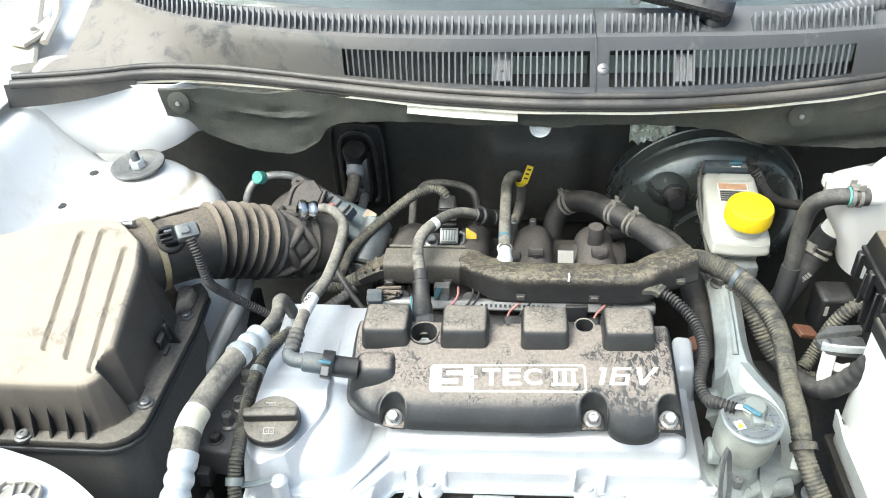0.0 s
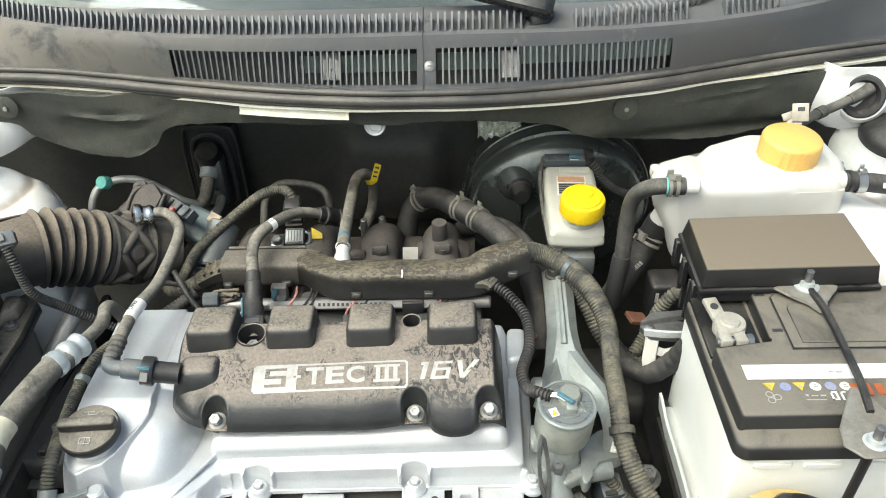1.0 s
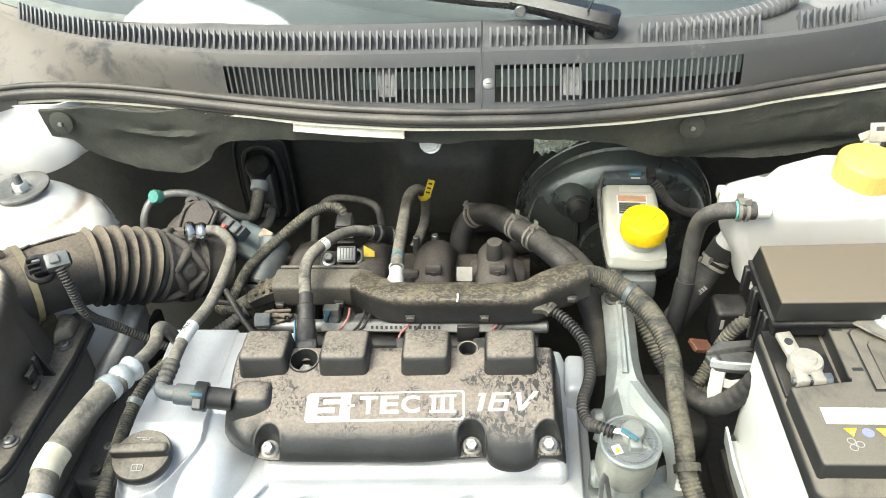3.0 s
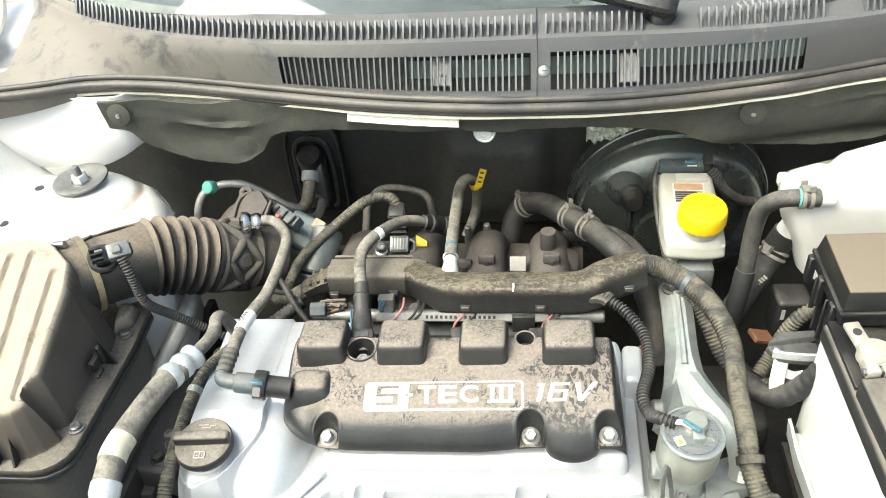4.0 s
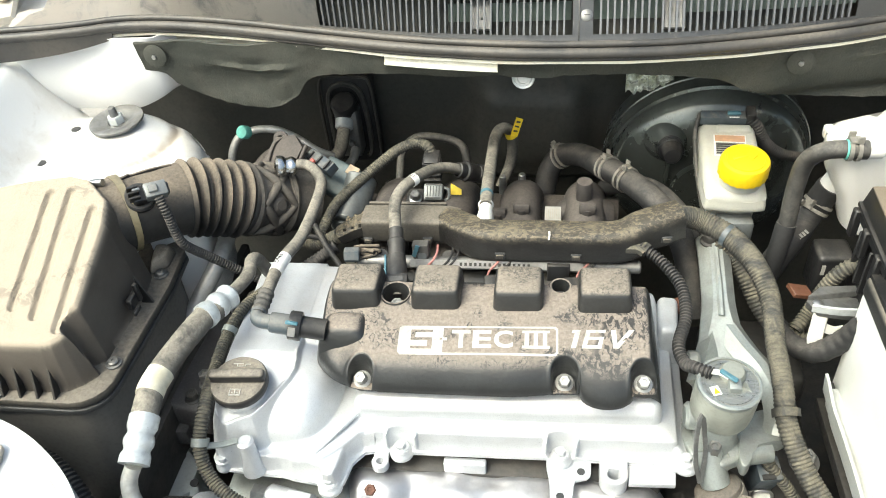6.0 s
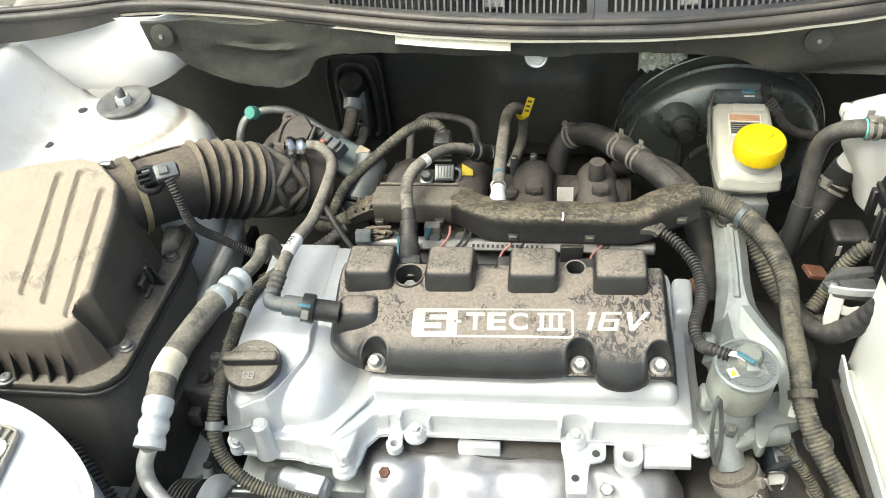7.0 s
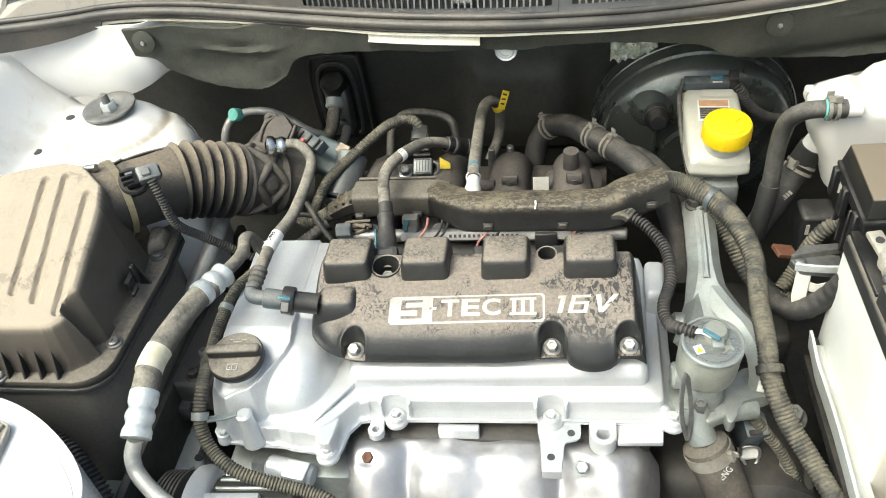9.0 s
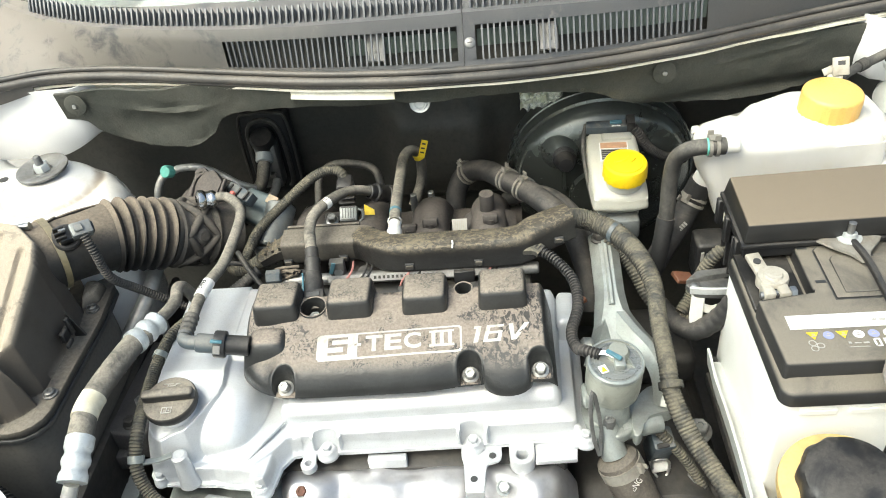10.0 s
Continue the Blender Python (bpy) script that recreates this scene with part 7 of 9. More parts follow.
for x in (-0.138, -0.055, 0.032, 0.115):
    part("injector", rod((x, 0.742, 0.795), (x, 0.752, 0.755), 0.011, 0.009, 20, 0.002), "clean", fr)
part("bracket", box((0.072, 0.729, 0.783), (0.026, 0.006, 0.030), 0.001, 1), "clean", fr)
part("fitting", rod((-0.178, 0.731, 0.803), (-0.160, 0.733, 0.802), 0.009, seg=6, bev=0.001), "bluegrey", fr)
hc = thing("wiring_channel", (0.02, 0.755, 0.80), "black plastic wiring channel caked with mud specks", "wiring channel")
part("left_trough", duct([(-0.162, 0.784, 0.8095), (-0.10, 0.784, 0.8105), (-0.062, 0.783, 0.8105), (-0.050, 0.778, 0.811)], 0.037, 0.034, 6.0), "channeltan", hc, "tan dusted square section")
part("trough", duct([(-0.066, 0.784, 0.8105), (-0.052, 0.777, 0.812), (-0.035, 0.762, 0.815), (-0.008, 0.748, 0.818), (0.06, 0.747, 0.819), (0.135, 0.747, 0.820), (0.165, 0.757, 0.828), (0.206, 0.772, 0.834)],
     lambda t: 0.037 - 0.005 * step01(t, 0.90, 1.0), lambda t: 0.034 + 0.007 * step01(t, 0.05, 0.22), lambda t: 5.0 - 1.5 * step01(t, 0.10, 0.28), grooves=(0.40, 0.62)), "channel", hc)
part("flange", box((-0.111, 0.8035, 0.8250), (0.096, 0.004, 0.005), 0.001, 1), "channeltan", hc)
for x, y, z in ((-0.156, 0.7645, 0.798), (-0.083, 0.7635, 0.801), (0.006, 0.7275, 0.8105), (0.0914, 0.7275, 0.811), (0.1906, 0.7455, 0.8245)):
    latch = part("latch", box((x, y, z), (0.0115, 0.004, 0.0085), 0.0006, 1), "ink", hc)
    part("latch_face", box((x, y - 0.0012, z), (0.0088, 0.0040, 0.0060), 0.0008, 1), "channeltan", latch)
part("wire_tie", strap([(0.0605, 0.7295, 0.834), (0.0615, 0.7305, 0.8385), (0.061, 0.736, 0.8405)], 0.0020, 0.001, (0, -1, 1)), "label", hc, "white tie mark")
part("boot", strap([(-0.150, 0.784, 0.812), (-0.172, 0.780, 0.806), (-0.195, 0.776, 0.795)], lambda t: 0.030 - 0.008 * t, lambda t: 0.024 - 0.006 * t), "channel", hc)
for i in range(3):
    q = 0.25 + 0.25 * i
    part("boot_rib", strap([(-0.155 - 0.04 * q, 0.7925, 0.812 - 0.014 * q), (-0.155 - 0.04 * q, 0.768, 0.811 - 0.014 * q)], 0.0035, 0.027 - 0.005 * q), "channel", hc)

# wires and plugs under the channel
iw = thing("injector_wiring", (-0.02, 0.74, 0.79), "thin pink and black injector wires with plugs below the channel", "wiring")
for x, mt in ((-0.070, "pink"), (-0.052, "clean"), (-0.045, "clean"), (0.006, "pink"), (0.020, "clean"), (0.108, "pink"), (0.116, "clean")):
    part("wire", tube([(x, 0.756, 0.800), (x + 0.001, 0.740, 0.8015), (x - 0.004, 0.730, 0.797), (x - 0.013, 0.726, 0.788), (x - 0.017, 0.722, 0.775)], 0.0014, 8), mt, iw)
for x in (-0.068, 0.010, 0.10):
    part("plug", box((x - 0.012, 0.718, 0.772), (0.020, 0.020, 0.020), 0.002, 2, (20, 0, 8)), "clean", iw)
part("end_plug", rod((-0.180, 0.742, 0.792), (-0.165, 0.742, 0.792), 0.0095, seg=12, bev=0.001), "tape", iw, "pale ribbed plug")
rng = random.Random(5)
for k in range(9):
    a = [(-0.158 + rng.uniform(-0.012, 0.020), 0.742 + rng.uniform(-0.008, 0.010), 0.792 + rng.uniform(-0.006, 0.014)) for _ in range(4)]
    part("wire", tube(a, 0.0022, 8), "bellows", iw)
part("plug", box((-0.088, 0.742, 0.800), (0.019, 0.012, 0.030), 0.002, 2), "dullside", iw)
part("plug_boss", rod((-0.086, 0.737, 0.800), (-0.086, 0.7345, 0.801), 0.0062, seg=20, bev=0.001), "motordark", iw)
part("tab", box((-0.093, 0.735, 0.808), (0.005, 0.002, 0.018), 0.0005, 1, (0, 20, 0)), "blue", iw, "blue lock tab")

# ---- hoses and cables ----
def hose(name, pts, r, material, label, category, rings=0.0, depth=0.0, seg=14):
    h = thing(name, pts[0], label, category)
    part("tube", tube(pts, r, seg, rings=rings, depth=depth), material, h)
    return h


def across(pts, i):
    a, b = Vector(pts[max(0, i - 1)]), Vector(pts[min(len(pts) - 1, i + 1)])
    return b - a


def spring_clamp(p, d, r, parent):
    """A dusty spring clamp: two narrow bands, a bridge and two lugs that stand up."""
    d = Vector(d).normalized()
    m, n = aim(Vector(p) - d * 0.006, Vector(p) + d * 0.006)
    bm = bmesh.new()
    for a in (0.0, n - 0.0038):
        join(bm, lathe([(r * 0.97, a), (r + 0.0016, a), (r + 0.0016, a + 0.0038), (r * 0.97, a + 0.0038)], 28, m))
    lugs = bmesh.new()
    box((0.0, r + 0.0012, n / 2), (0.012, 0.0025, n), 0.0006, 1, into=lugs)
    box((0.0055, r + 0.004, n * 0.25), (0.0025, 0.008, n * 0.6), 0.0006, 1, into=lugs)
    box((-0.0055, r + 0.004, n * 0.75), (0.0025, 0.008, n * 0.6), 0.0006, 1, into=lugs)
    join(bm, lugs, m)
    return part("hose_clamp", bm, "dirtyzinc", parent, "dusty spring clamp")


# breather hose from the throttle body to the cover
P1 = [(-0.252, 0.824, 0.866), (-0.236, 0.822, 0.868), (-0.221, 0.812, 0.863), (-0.214, 0.795, 0.852), (-0.219, 0.72, 0.842), (-0.231, 0.67, 0.842), (-0.234, 0.615, 0.839), (-0.234, 0.600, 0.838)]
h = hose("breather_hose", P1, 0.0068, "tanhose", "grey dusty rubber breather hose with plastic elbow", "hose")
m, _ = aim((-0.268, 0.818, 0.868), (-0.246, 0.828, 0.862))
part("connector", lathe([(0.008, -0.006), (0.0130, -0.004), (0.0138, 0.000), (0.0130, 0.004), (0.0110, 0.006), (0.0110, 0.010), (0.0122, 0.012), (0.0122, 0.016), (0.0095, 0.020)], 24, m), "chrome", h, "bright plated quick connector")
part("label", rod((-0.2285, 0.681, 0.842), (-0.2325, 0.655, 0.8418), 0.0074, seg=20), "label", h, "white paper label")
part("cuff", tube([(-0.234, 0.625, 0.8395), (-0.2345, 0.604, 0.838), (-0.2345, 0.594, 0.837)], lambda t: 0.0082 + 0.0007 * math.sin(26 * t), 18, 0.001), "hose", h)
part("elbow", tube([(-0.2345, 0.603, 0.838), (-0.2345, 0.592, 0.837), (-0.229, 0.587, 0.836), (-0.213, 0.586, 0.835)], 0.0080, 18, 0.002), "bluegrey", h)
m, _ = aim((-0.220, 0.586, 0.8355), (-0.17, 0.5885, 0.825))
part("coupling", lathe([(0.008, 0), (0.0102, 0.001), (0.0108, 0.004), (0.0108, 0.022), (0.009, 0.023)], 28, m), "bluegrey", h, "grey-blue plastic coupling")
collar = part("coupling_collar", lathe([(0.009, 0.0205), (0.0146, 0.0205), (0.0152, 0.0220), (0.0152, 0.0315), (0.0146, 0.0330), (0.009, 0.0330)], 32, m), "clean", h, "black locking collar")
part("collar_window", box((-0.1938, 0.5738, 0.8350), (0.0080, 0.0030, 0.0100), 0.0005, 1, (-35, 12, 3)), "dulsteel", collar)
part("lock_tab", box((-0.1935, 0.5790, 0.8425), (0.0128, 0.0050, 0.0034), 0.0008, 1, (-25, 12, 3)), "blue", collar, "blue lock tab")
part("spigot", lathe([(0.008, 0.030), (0.0112, 0.031), (0.0112, 0.058), (0.009, 0.059)], 28, m), "clean", h, "black spigot")

letters("ENG", 0.0075, pose(-0.2330, 0.6770, 0.8497, 0, 0, -98.7), "ink", h, name="lettering", depth=0.0002)

# refrigerant hose beside the air filter box
P2 = [(-0.281, 0.600, 0.838), (-0.288, 0.585, 0.841), (-0.298, 0.54, 0.843), (-0.306, 0.498, 0.841), (-0.304, 0.465, 0.836), (-0.302, 0.448, 0.830)]
h = hose("refrigerant_hose", P2, 0.0125, "tanhose", "thick grey refrigerant hose with bright crimp sleeves", "hose", seg=20)
part("pipe", tube([(-0.262, 0.700, 0.80), (-0.2655, 0.690, 0.828), (-0.2675, 0.678, 0.838), (-0.2665, 0.664, 0.834), (-0.269, 0.648, 0.833), (-0.277, 0.615, 0.838)], 0.0072, 14), "tanhose", h)
part("pipe", tube([(-0.303, 0.420, 0.816), (-0.3075, 0.411, 0.803), (-0.302, 0.400, 0.789), (-0.275, 0.380, 0.785), (-0.24, 0.36, 0.785)], 0.0075, 14), "pipe", h)
part("crimp_sleeve", tube([(-0.274, 0.624, 0.8365), (-0.281, 0.604, 0.839), (-0.289, 0.583, 0.8412)], lambda t: 0.0142 - 0.0022 * (math.exp(-((t - 0.3) / 0.09) ** 2) + math.exp(-((t - 0.68) / 0.09) ** 2)) - 0.003 * step01(t, 0.08, 0), 24, 0.0015), "sleeve", h, "bright crimp sleeve")
part("crimp_sleeve", tube([(-0.3035, 0.461, 0.834), (-0.302, 0.442, 0.828), (-0.302, 0.420, 0.818)], lambda t: 0.0140 - 0.0022 * (math.exp(-((t - 0.36) / 0.08) ** 2) + math.exp(-((t - 0.70) / 0.08) ** 2)), 24, 0.0015), "sleeve", h, "bright crimp sleeve")
part("tape_band", tube([(-0.3045, 0.508, 0.8415), (-0.3065, 0.494, 0.8405), (-0.3065, 0.482, 0.839)], 0.0133, 20, 0.004), "tape", h, "pale yellow tape band")

# loom beside the oil cap
P3 = [(-0.262, 0.68, 0.79), (-0.276, 0.64, 0.797), (-0.284, 0.60, 0.790), (-0.281, 0.56, 0.790), (-0.272, 0.505, 0.795), (-0.272, 0.474, 0.774), (-0.260, 0.455, 0.750), (-0.232, 0.44, 0.736), (-0.192, 0.436, 0.722), (-0.160, 0.434, 0.712), (-0.135, 0.426, 0.704), (-0.112, 0.410, 0.680), (-0.105, 0.395, 0.63)]
h = hose("engine_loom", P3, 0.0066, "conduit", "dusty corrugated wiring loom clipped to the valve cover", "wiring loom", 0.0034, 0.0011)
part("clip_band", lathe([(0.0078, 0), (0.0088, 0), (0.0088, 0.008), (0.0078, 0.008)], 20, aim((-0.272, 0.480, 0.779), (-0.2718, 0.474, 0.7735))[0]), "castgrey", h)
part("clip_arm", strap([(-0.266, 0.476, 0.772), (-0.252, 0.482, 0.768), (-0.238, 0.488, 0.768)], 0.007, 0.003), "castgrey", h)
part("clip_band", lathe([(0.0078, 0), (0.0088, 0), (0.0088, 0.007), (0.0078, 0.007)], 20, aim((-0.2815, 0.615, 0.793), (-0.283, 0.606, 0.791))[0]), "castgrey", h)
part("clip_arm", strap([(-0.277, 0.61, 0.79), (-0.265, 0.613, 0.787)], 0.007, 0.003), "castgrey", h)

hose("sensor_loom", [(-0.356, 0.686, 0.918), (-0.349, 0.680, 0.898), (-0.344, 0.680, 0.860), (-0.328, 0.698, 0.824), (-0.298, 0.71, 0.79), (-0.27, 0.71, 0.77)], 0.0050, "rubber", "dusty corrugated loom from the intake sensor", "wiring loom", 0.0034, 0.0011)
h = hose("pressure_sensor_loom", [(-0.0935, 0.898, 0.826), (-0.0975, 0.903, 0.8410), (-0.111, 0.907, 0.8455), (-0.127, 0.905, 0.8425), (-0.142, 0.899, 0.8370), (-0.167, 0.885, 0.822), (-0.194, 0.86, 0.808), (-0.2128, 0.835, 0.798), (-0.2225, 0.81, 0.786), (-0.226, 0.79, 0.780)], 0.0070, "conduit", "grey-green corrugated loom looping over the manifold", "wiring loom", 0.0034, 0.0007)
hose("throttle_loom", [(-0.195, 0.778, 0.794), (-0.222, 0.785, 0.775), (-0.247, 0.80, 0.765), (-0.262, 0.83, 0.775)], 0.0090, "conduit", "dusty corrugated loom running to the throttle body", "wiring loom", 0.0046, 0.0016)
hose("throttle_cable_loom", [(-0.20, 0.77, 0.782), (-0.235, 0.745, 0.768), (-0.265, 0.72, 0.762), (-0.30, 0.71, 0.745)], 0.0085, "rubber", "dusty cable loom in the dark behind the valve cover", "wiring loom", 0.0050, 0.001)
hose("wire_loop", [(-0.215, 0.775, 0.79), (-0.240, 0.765, 0.80), (-0.262, 0.745, 0.785), (-0.240, 0.725, 0.765), (-0.19, 0.725, 0.76)], 0.0030, "rubber", "thin black looped cable", "cable", seg=8)
hose("wire_loop", [(-0.23, 0.79, 0.80), (-0.205, 0.755, 0.79), (-0.175, 0.725, 0.77)], 0.0035, "rubber", "thin black cable behind the valve cover", "cable", seg=8)

# purge hose
P4 = [(-0.101, 0.655, 0.812), (-0.1035, 0.672, 0.822), (-0.1072, 0.70, 0.834), (-0.113, 0.735, 0.846), (-0.1180, 0.768, 0.852), (-0.1115, 0.790, 0.858), (-0.096, 0.815, 0.858), (-0.081, 0.842, 0.850), (-0.0655, 0.858, 0.841), (-0.048, 0.868, 0.829), (-0.027, 0.885, 0.812)]
h = hose("purge_hose", P4, lambda t: 0.0072 - 0.0005 * step01(t, 0.5, 0.8), "tanhose", "dusty grey purge hose with black plastic end fittings", "hose")
m, _ = aim((-0.1010, 0.655, 0.813), (-0.1085, 0.712, 0.8395))
part("fitting", lathe([(0.010, 0.004), (0.0116, 0.005), (0.0116, 0.036), (0.0104, 0.038), (0.0104, 0.046), (0.0094, 0.047), (0.0094, 0.060), (0.0101, 0.061), (0.0101, 0.065), (0.0084, 0.067), (0.0084, 0.080), (0.007, 0.081)], 28, m), "clean", h)
collar = part("fitting_collar", join(bmesh.new(), box((0, 0, 0.014), (0.026, 0.025, 0.014), 0.0025, 2), m), "clean", h)
part("collar_slot", join(bmesh.new(), box((0, 0.0128, 0.014), (0.016, 0.0010, 0.006), 0.0003, 1), m), "ink", collar)
part("tab", join(bmesh.new(), box((0.0118, 0.003, 0.034), (0.0022, 0.007, 0.026), 0.0008, 1), m), "blue", h, "blue lock tab")
part("fitting", lathe([(0.008, 0), (0.0098, 0.001), (0.0100, 0.010), (0.0128, 0.011), (0.0132, 0.014), (0.0120, 0.016), (0.0115, 0.030), (0.0125, 0.031), (0.0125, 0.040), (0.010, 0.042)], 24, aim((-0.056, 0.8635, 0.834), (-0.022, 0.888, 0.809))[0]), "clean", h)
part("mark", tube([(-0.1040, 0.8020, 0.8585), (-0.0995, 0.8095, 0.8583)], 0.0075, 16, 0.002), "label", h, "white paint mark")
part("tab", box((-0.029, 0.876, 0.822), (0.004, 0.004, 0.008), 0.001, 1), "blue", h, "blue lock tab")

hose("vacuum_pipe", [(-0.150, 0.92, 0.74), (-0.149, 0.945, 0.775), (-0.146, 0.965, 0.795), (-0.127, 0.98, 0.808), (-0.087, 0.98, 0.806), (-0.063, 0.972, 0.798), (-0.056, 0.96, 0.775), (-0.058, 0.95, 0.75)], 0.0058, "hose", "thin dusty vacuum pipe arched over the manifold", "pipe")
vs = thing("vacuum_valve", (-0.15, 0.905, 0.73), "black plastic purge valve on the manifold", "valve")
part("body", lathe([(0.016, 0), (0.016, 0.016), (0.012, 0.018), (0.012, 0.044), (0.009, 0.046)], 24, pose(-0.152, 0.908, 0.735)), "clean", vs)
part("foot", box((-0.155, 0.89, 0.735), (0.05, 0.03, 0.016), 0.003, 2), "clean", vs)

h = hose("brake_vacuum_hose", [(-0.014, 0.785, 0.838), (-0.015, 0.83, 0.836), (-0.015, 0.90, 0.833), (-0.0135, 0.948, 0.832), (-0.004, 0.966, 0.832), (0.006, 0.975, 0.815), (0.004, 0.972, 0.775), (-0.010, 0.95, 0.745)], 0.0076, "tanhose", "grey brake vacuum hose with a white nozzle and yellow tag", "hose")
part("nozzle", lathe([(0.0098, 0), (0.0100, 0.012), (0.0090, 0.014), (0.0080, 0.020), (0.0085, 0.026), (0.0095, 0.028), (0.0095, 0.030), (0.008, 0.031)], 24, aim((-0.0135, 0.762, 0.828), (-0.0145, 0.80, 0.838))[0]), "bottle", h, "cream plastic nozzle")
part("tag", tube([(0.0035, 0.9735, 0.822), (0.0055, 0.9745, 0.814)], 0.0084, 16, 0.003), "tag", h, "yellow paper tag")
paper_tag = part("tag", strap([(0.009, 0.966, 0.819), (0.013, 0.965, 0.833), (0.0175, 0.966, 0.847)], 0.0095, 0.0008, (0, -1, 0)), "tag", h, "yellow paper tag with dark print")
bm = bmesh.new()
for z in (0.828, 0.835, 0.842):
    box((0.0135 + 0.30 * (z - 0.835), 0.9648, z), (0.0055, 0.0006, 0.0026), 0, rot=(0, 14, 0), into=bm)
part("tag_print", bm, "ink", paper_tag)
part("mark", rod((-0.0147, 0.806, 0.8372), (-0.0148, 0.811, 0.8370), 0.0079, seg=16), "blue", h, "blue paint ring")

P5 = [(0.050, 0.965, 0.72), (0.057, 0.982, 0.752), (0.074, 0.985, 0.775), (0.101, 0.96, 0.793), (0.126, 0.917, 0.806), (0.154, 0.888, 0.806), (0.185, 0.84, 0.808), (0.212, 0.81, 0.788), (0.229, 0.78, 0.745), (0.235, 0.75, 0.70)]
h = hose("heater_hose", P5, 0.0155, "rubber", "thick black heater hose bent over the manifold", "hose", seg=20)
for p, d in ((P5[2], across(P5, 2)), (P5[5], across(P5, 5)), ((0.132, 0.911, 0.8065), across(P5, 4))):
    spring_clamp(p, d, 0.0157, h)
hose("heater_hose_lower", [(0.13, 0.93, 0.76), (0.17, 0.90, 0.79), (0.205, 0.87, 0.79), (0.235, 0.84, 0.76), (0.245, 0.82, 0.70)], 0.011, "rubber", "second black heater hose behind the first", "hose")

# main loom over the gearbox
P6 = [(0.198, 0.772, 0.833), (0.215, 0.783, 0.828), (0.235, 0.784, 0.820), (0.262, 0.763, 0.816), (0.284, 0.73, 0.807), (0.297, 0.693, 0.791), (0.2955, 0.64, 0.777), (0.296, 0.59, 0.765), (0.297, 0.56, 0.748), (0.311, 0.527, 0.722), (0.328, 0.50, 0.704), (0.345, 0.465, 0.690), (0.36, 0.43, 0.675)]
h = hose("main_loom", P6, lambda t: 0.0126 - 0.0026 * step01(t, 0.15, 0.45), "conduit", "thick dusty olive wiring loom bound with tape", "wiring loom", 0.0040, 0.0008)
part("tie", lathe([(0.0128, 0), (0.0138, 0), (0.0138, 0.006), (0.0122, 0.006)], 24, aim((0.258, 0.767, 0.8165), (0.264, 0.7615, 0.8155))[0]), "bluegrey", h, "blue-grey cable tie")
part("tie", lathe([(0.0122, 0), (0.0136, 0), (0.0136, 0.008), (0.0122, 0.008)], 24, aim((0.2965, 0.571, 0.755), (0.297, 0.5635, 0.7505))[0]), "conduit", h)
hose("gearbox_loom", [(0.250, 0.772, 0.805), (0.272, 0.765, 0.787), (0.288, 0.745, 0.768), (0.302, 0.725, 0.746), (0.323, 0.705, 0.727), (0.349, 0.69, 0.722), (0.37, 0.68, 0.735)], 0.0125, "conduit", "dusty brown loom turning down behind the mount", "wiring loom", 0.0044, 0.0009)
hose("gearbox_cable", [(0.384, 0.65, 0.805), (0.367, 0.655, 0.767), (0.345, 0.66, 0.743), (0.325, 0.68, 0.736), (0.31, 0.71, 0.74)], 0.0118, "rubber", "thick black battery cable", "cable", 0.012, 0.0006)
hose("fuse_box_loom", [(0.405, 0.72, 0.825), (0.378, 0.72, 0.812), (0.363, 0.72, 0.787), (0.350, 0.715, 0.75), (0.335, 0.70, 0.735)], 0.0078, "conduit", "dusty loom leaving the fuse box", "wiring loom", 0.0046, 0.0012)
h = hose("egr_loom", [(0.160, 0.735, 0.822), (0.182, 0.72, 0.816), (0.202, 0.69, 0.807), (0.204, 0.65, 0.802), (0.193, 0.61, 0.800), (0.196, 0.586, 0.800), (0.203, 0.573, 0.808), (0.218, 0.563, 0.8115)], 0.0056, "rubber", "black corrugated loom to the exhaust valve plug", "wiring loom", 0.0042, 0.002)
part("sleeve", strap([(0.142, 0.740, 0.818), (0.160, 0.735, 0.822), (0.168, 0.73, 0.820)], 0.018, 0.010), "conduit", h)
for k in range(3):
    part("wire", tube([(0.216, 0.5635 + 0.002 * k, 0.8115), (0.224, 0.5600 + 0.002 * k, 0.8145), (0.2315, 0.5570 + 0.002 * k, 0.8120)], 0.0011, 8), "label", h, "pale wire")
P7 = [(0.384, 0.787, 0.917), (0.362, 0.788, 0.917), (0.346, 0.792, 0.911), (0.335, 0.80, 0.893), (0.331, 0.80, 0.860), (0.328, 0.79, 0.807), (0.319, 0.78, 0.745)]
h = hose("coolant_hose", P7, 0.0098, "hose", "dusty black coolant hose to the expansion tank", "hose", seg=16)
part("sleeve", tube([(0.3285, 0.791, 0.815), (0.324, 0.785, 0.78), (0.319, 0.78, 0.745)], 0.0112, 16, rings=0.03, depth=0.0003), "rubber", h)
part("hose_end", rod((0.368, 0.7875, 0.917), (0.3890, 0.7872, 0.917), 0.0104, seg=20, bev=0.001), "hose", h)
spring_clamp((0.3745, 0.7875, 0.917), (1, 0, 0), 0.0108, h)
part("paint_mark", rod((0.3665, 0.7877, 0.9170), (0.3685, 0.7876, 0.9170), 0.0106, seg=20), "teal", h, "blue-green paint mark")
P8 = [(0.3790, 0.8280, 0.842), (0.3735, 0.829, 0.826), (0.366, 0.828, 0.806), (0.346, 0.81, 0.778), (0.322, 0.79, 0.75), (0.30, 0.77, 0.72)]
h = hose("coolant_return_hose", P8, 0.0155, "rubber", "thick black coolant return hose with printed letters", "hose", seg=20)
spring_clamp((0.3690, 0.8285, 0.812), across(P8, 2), 0.0158, h)
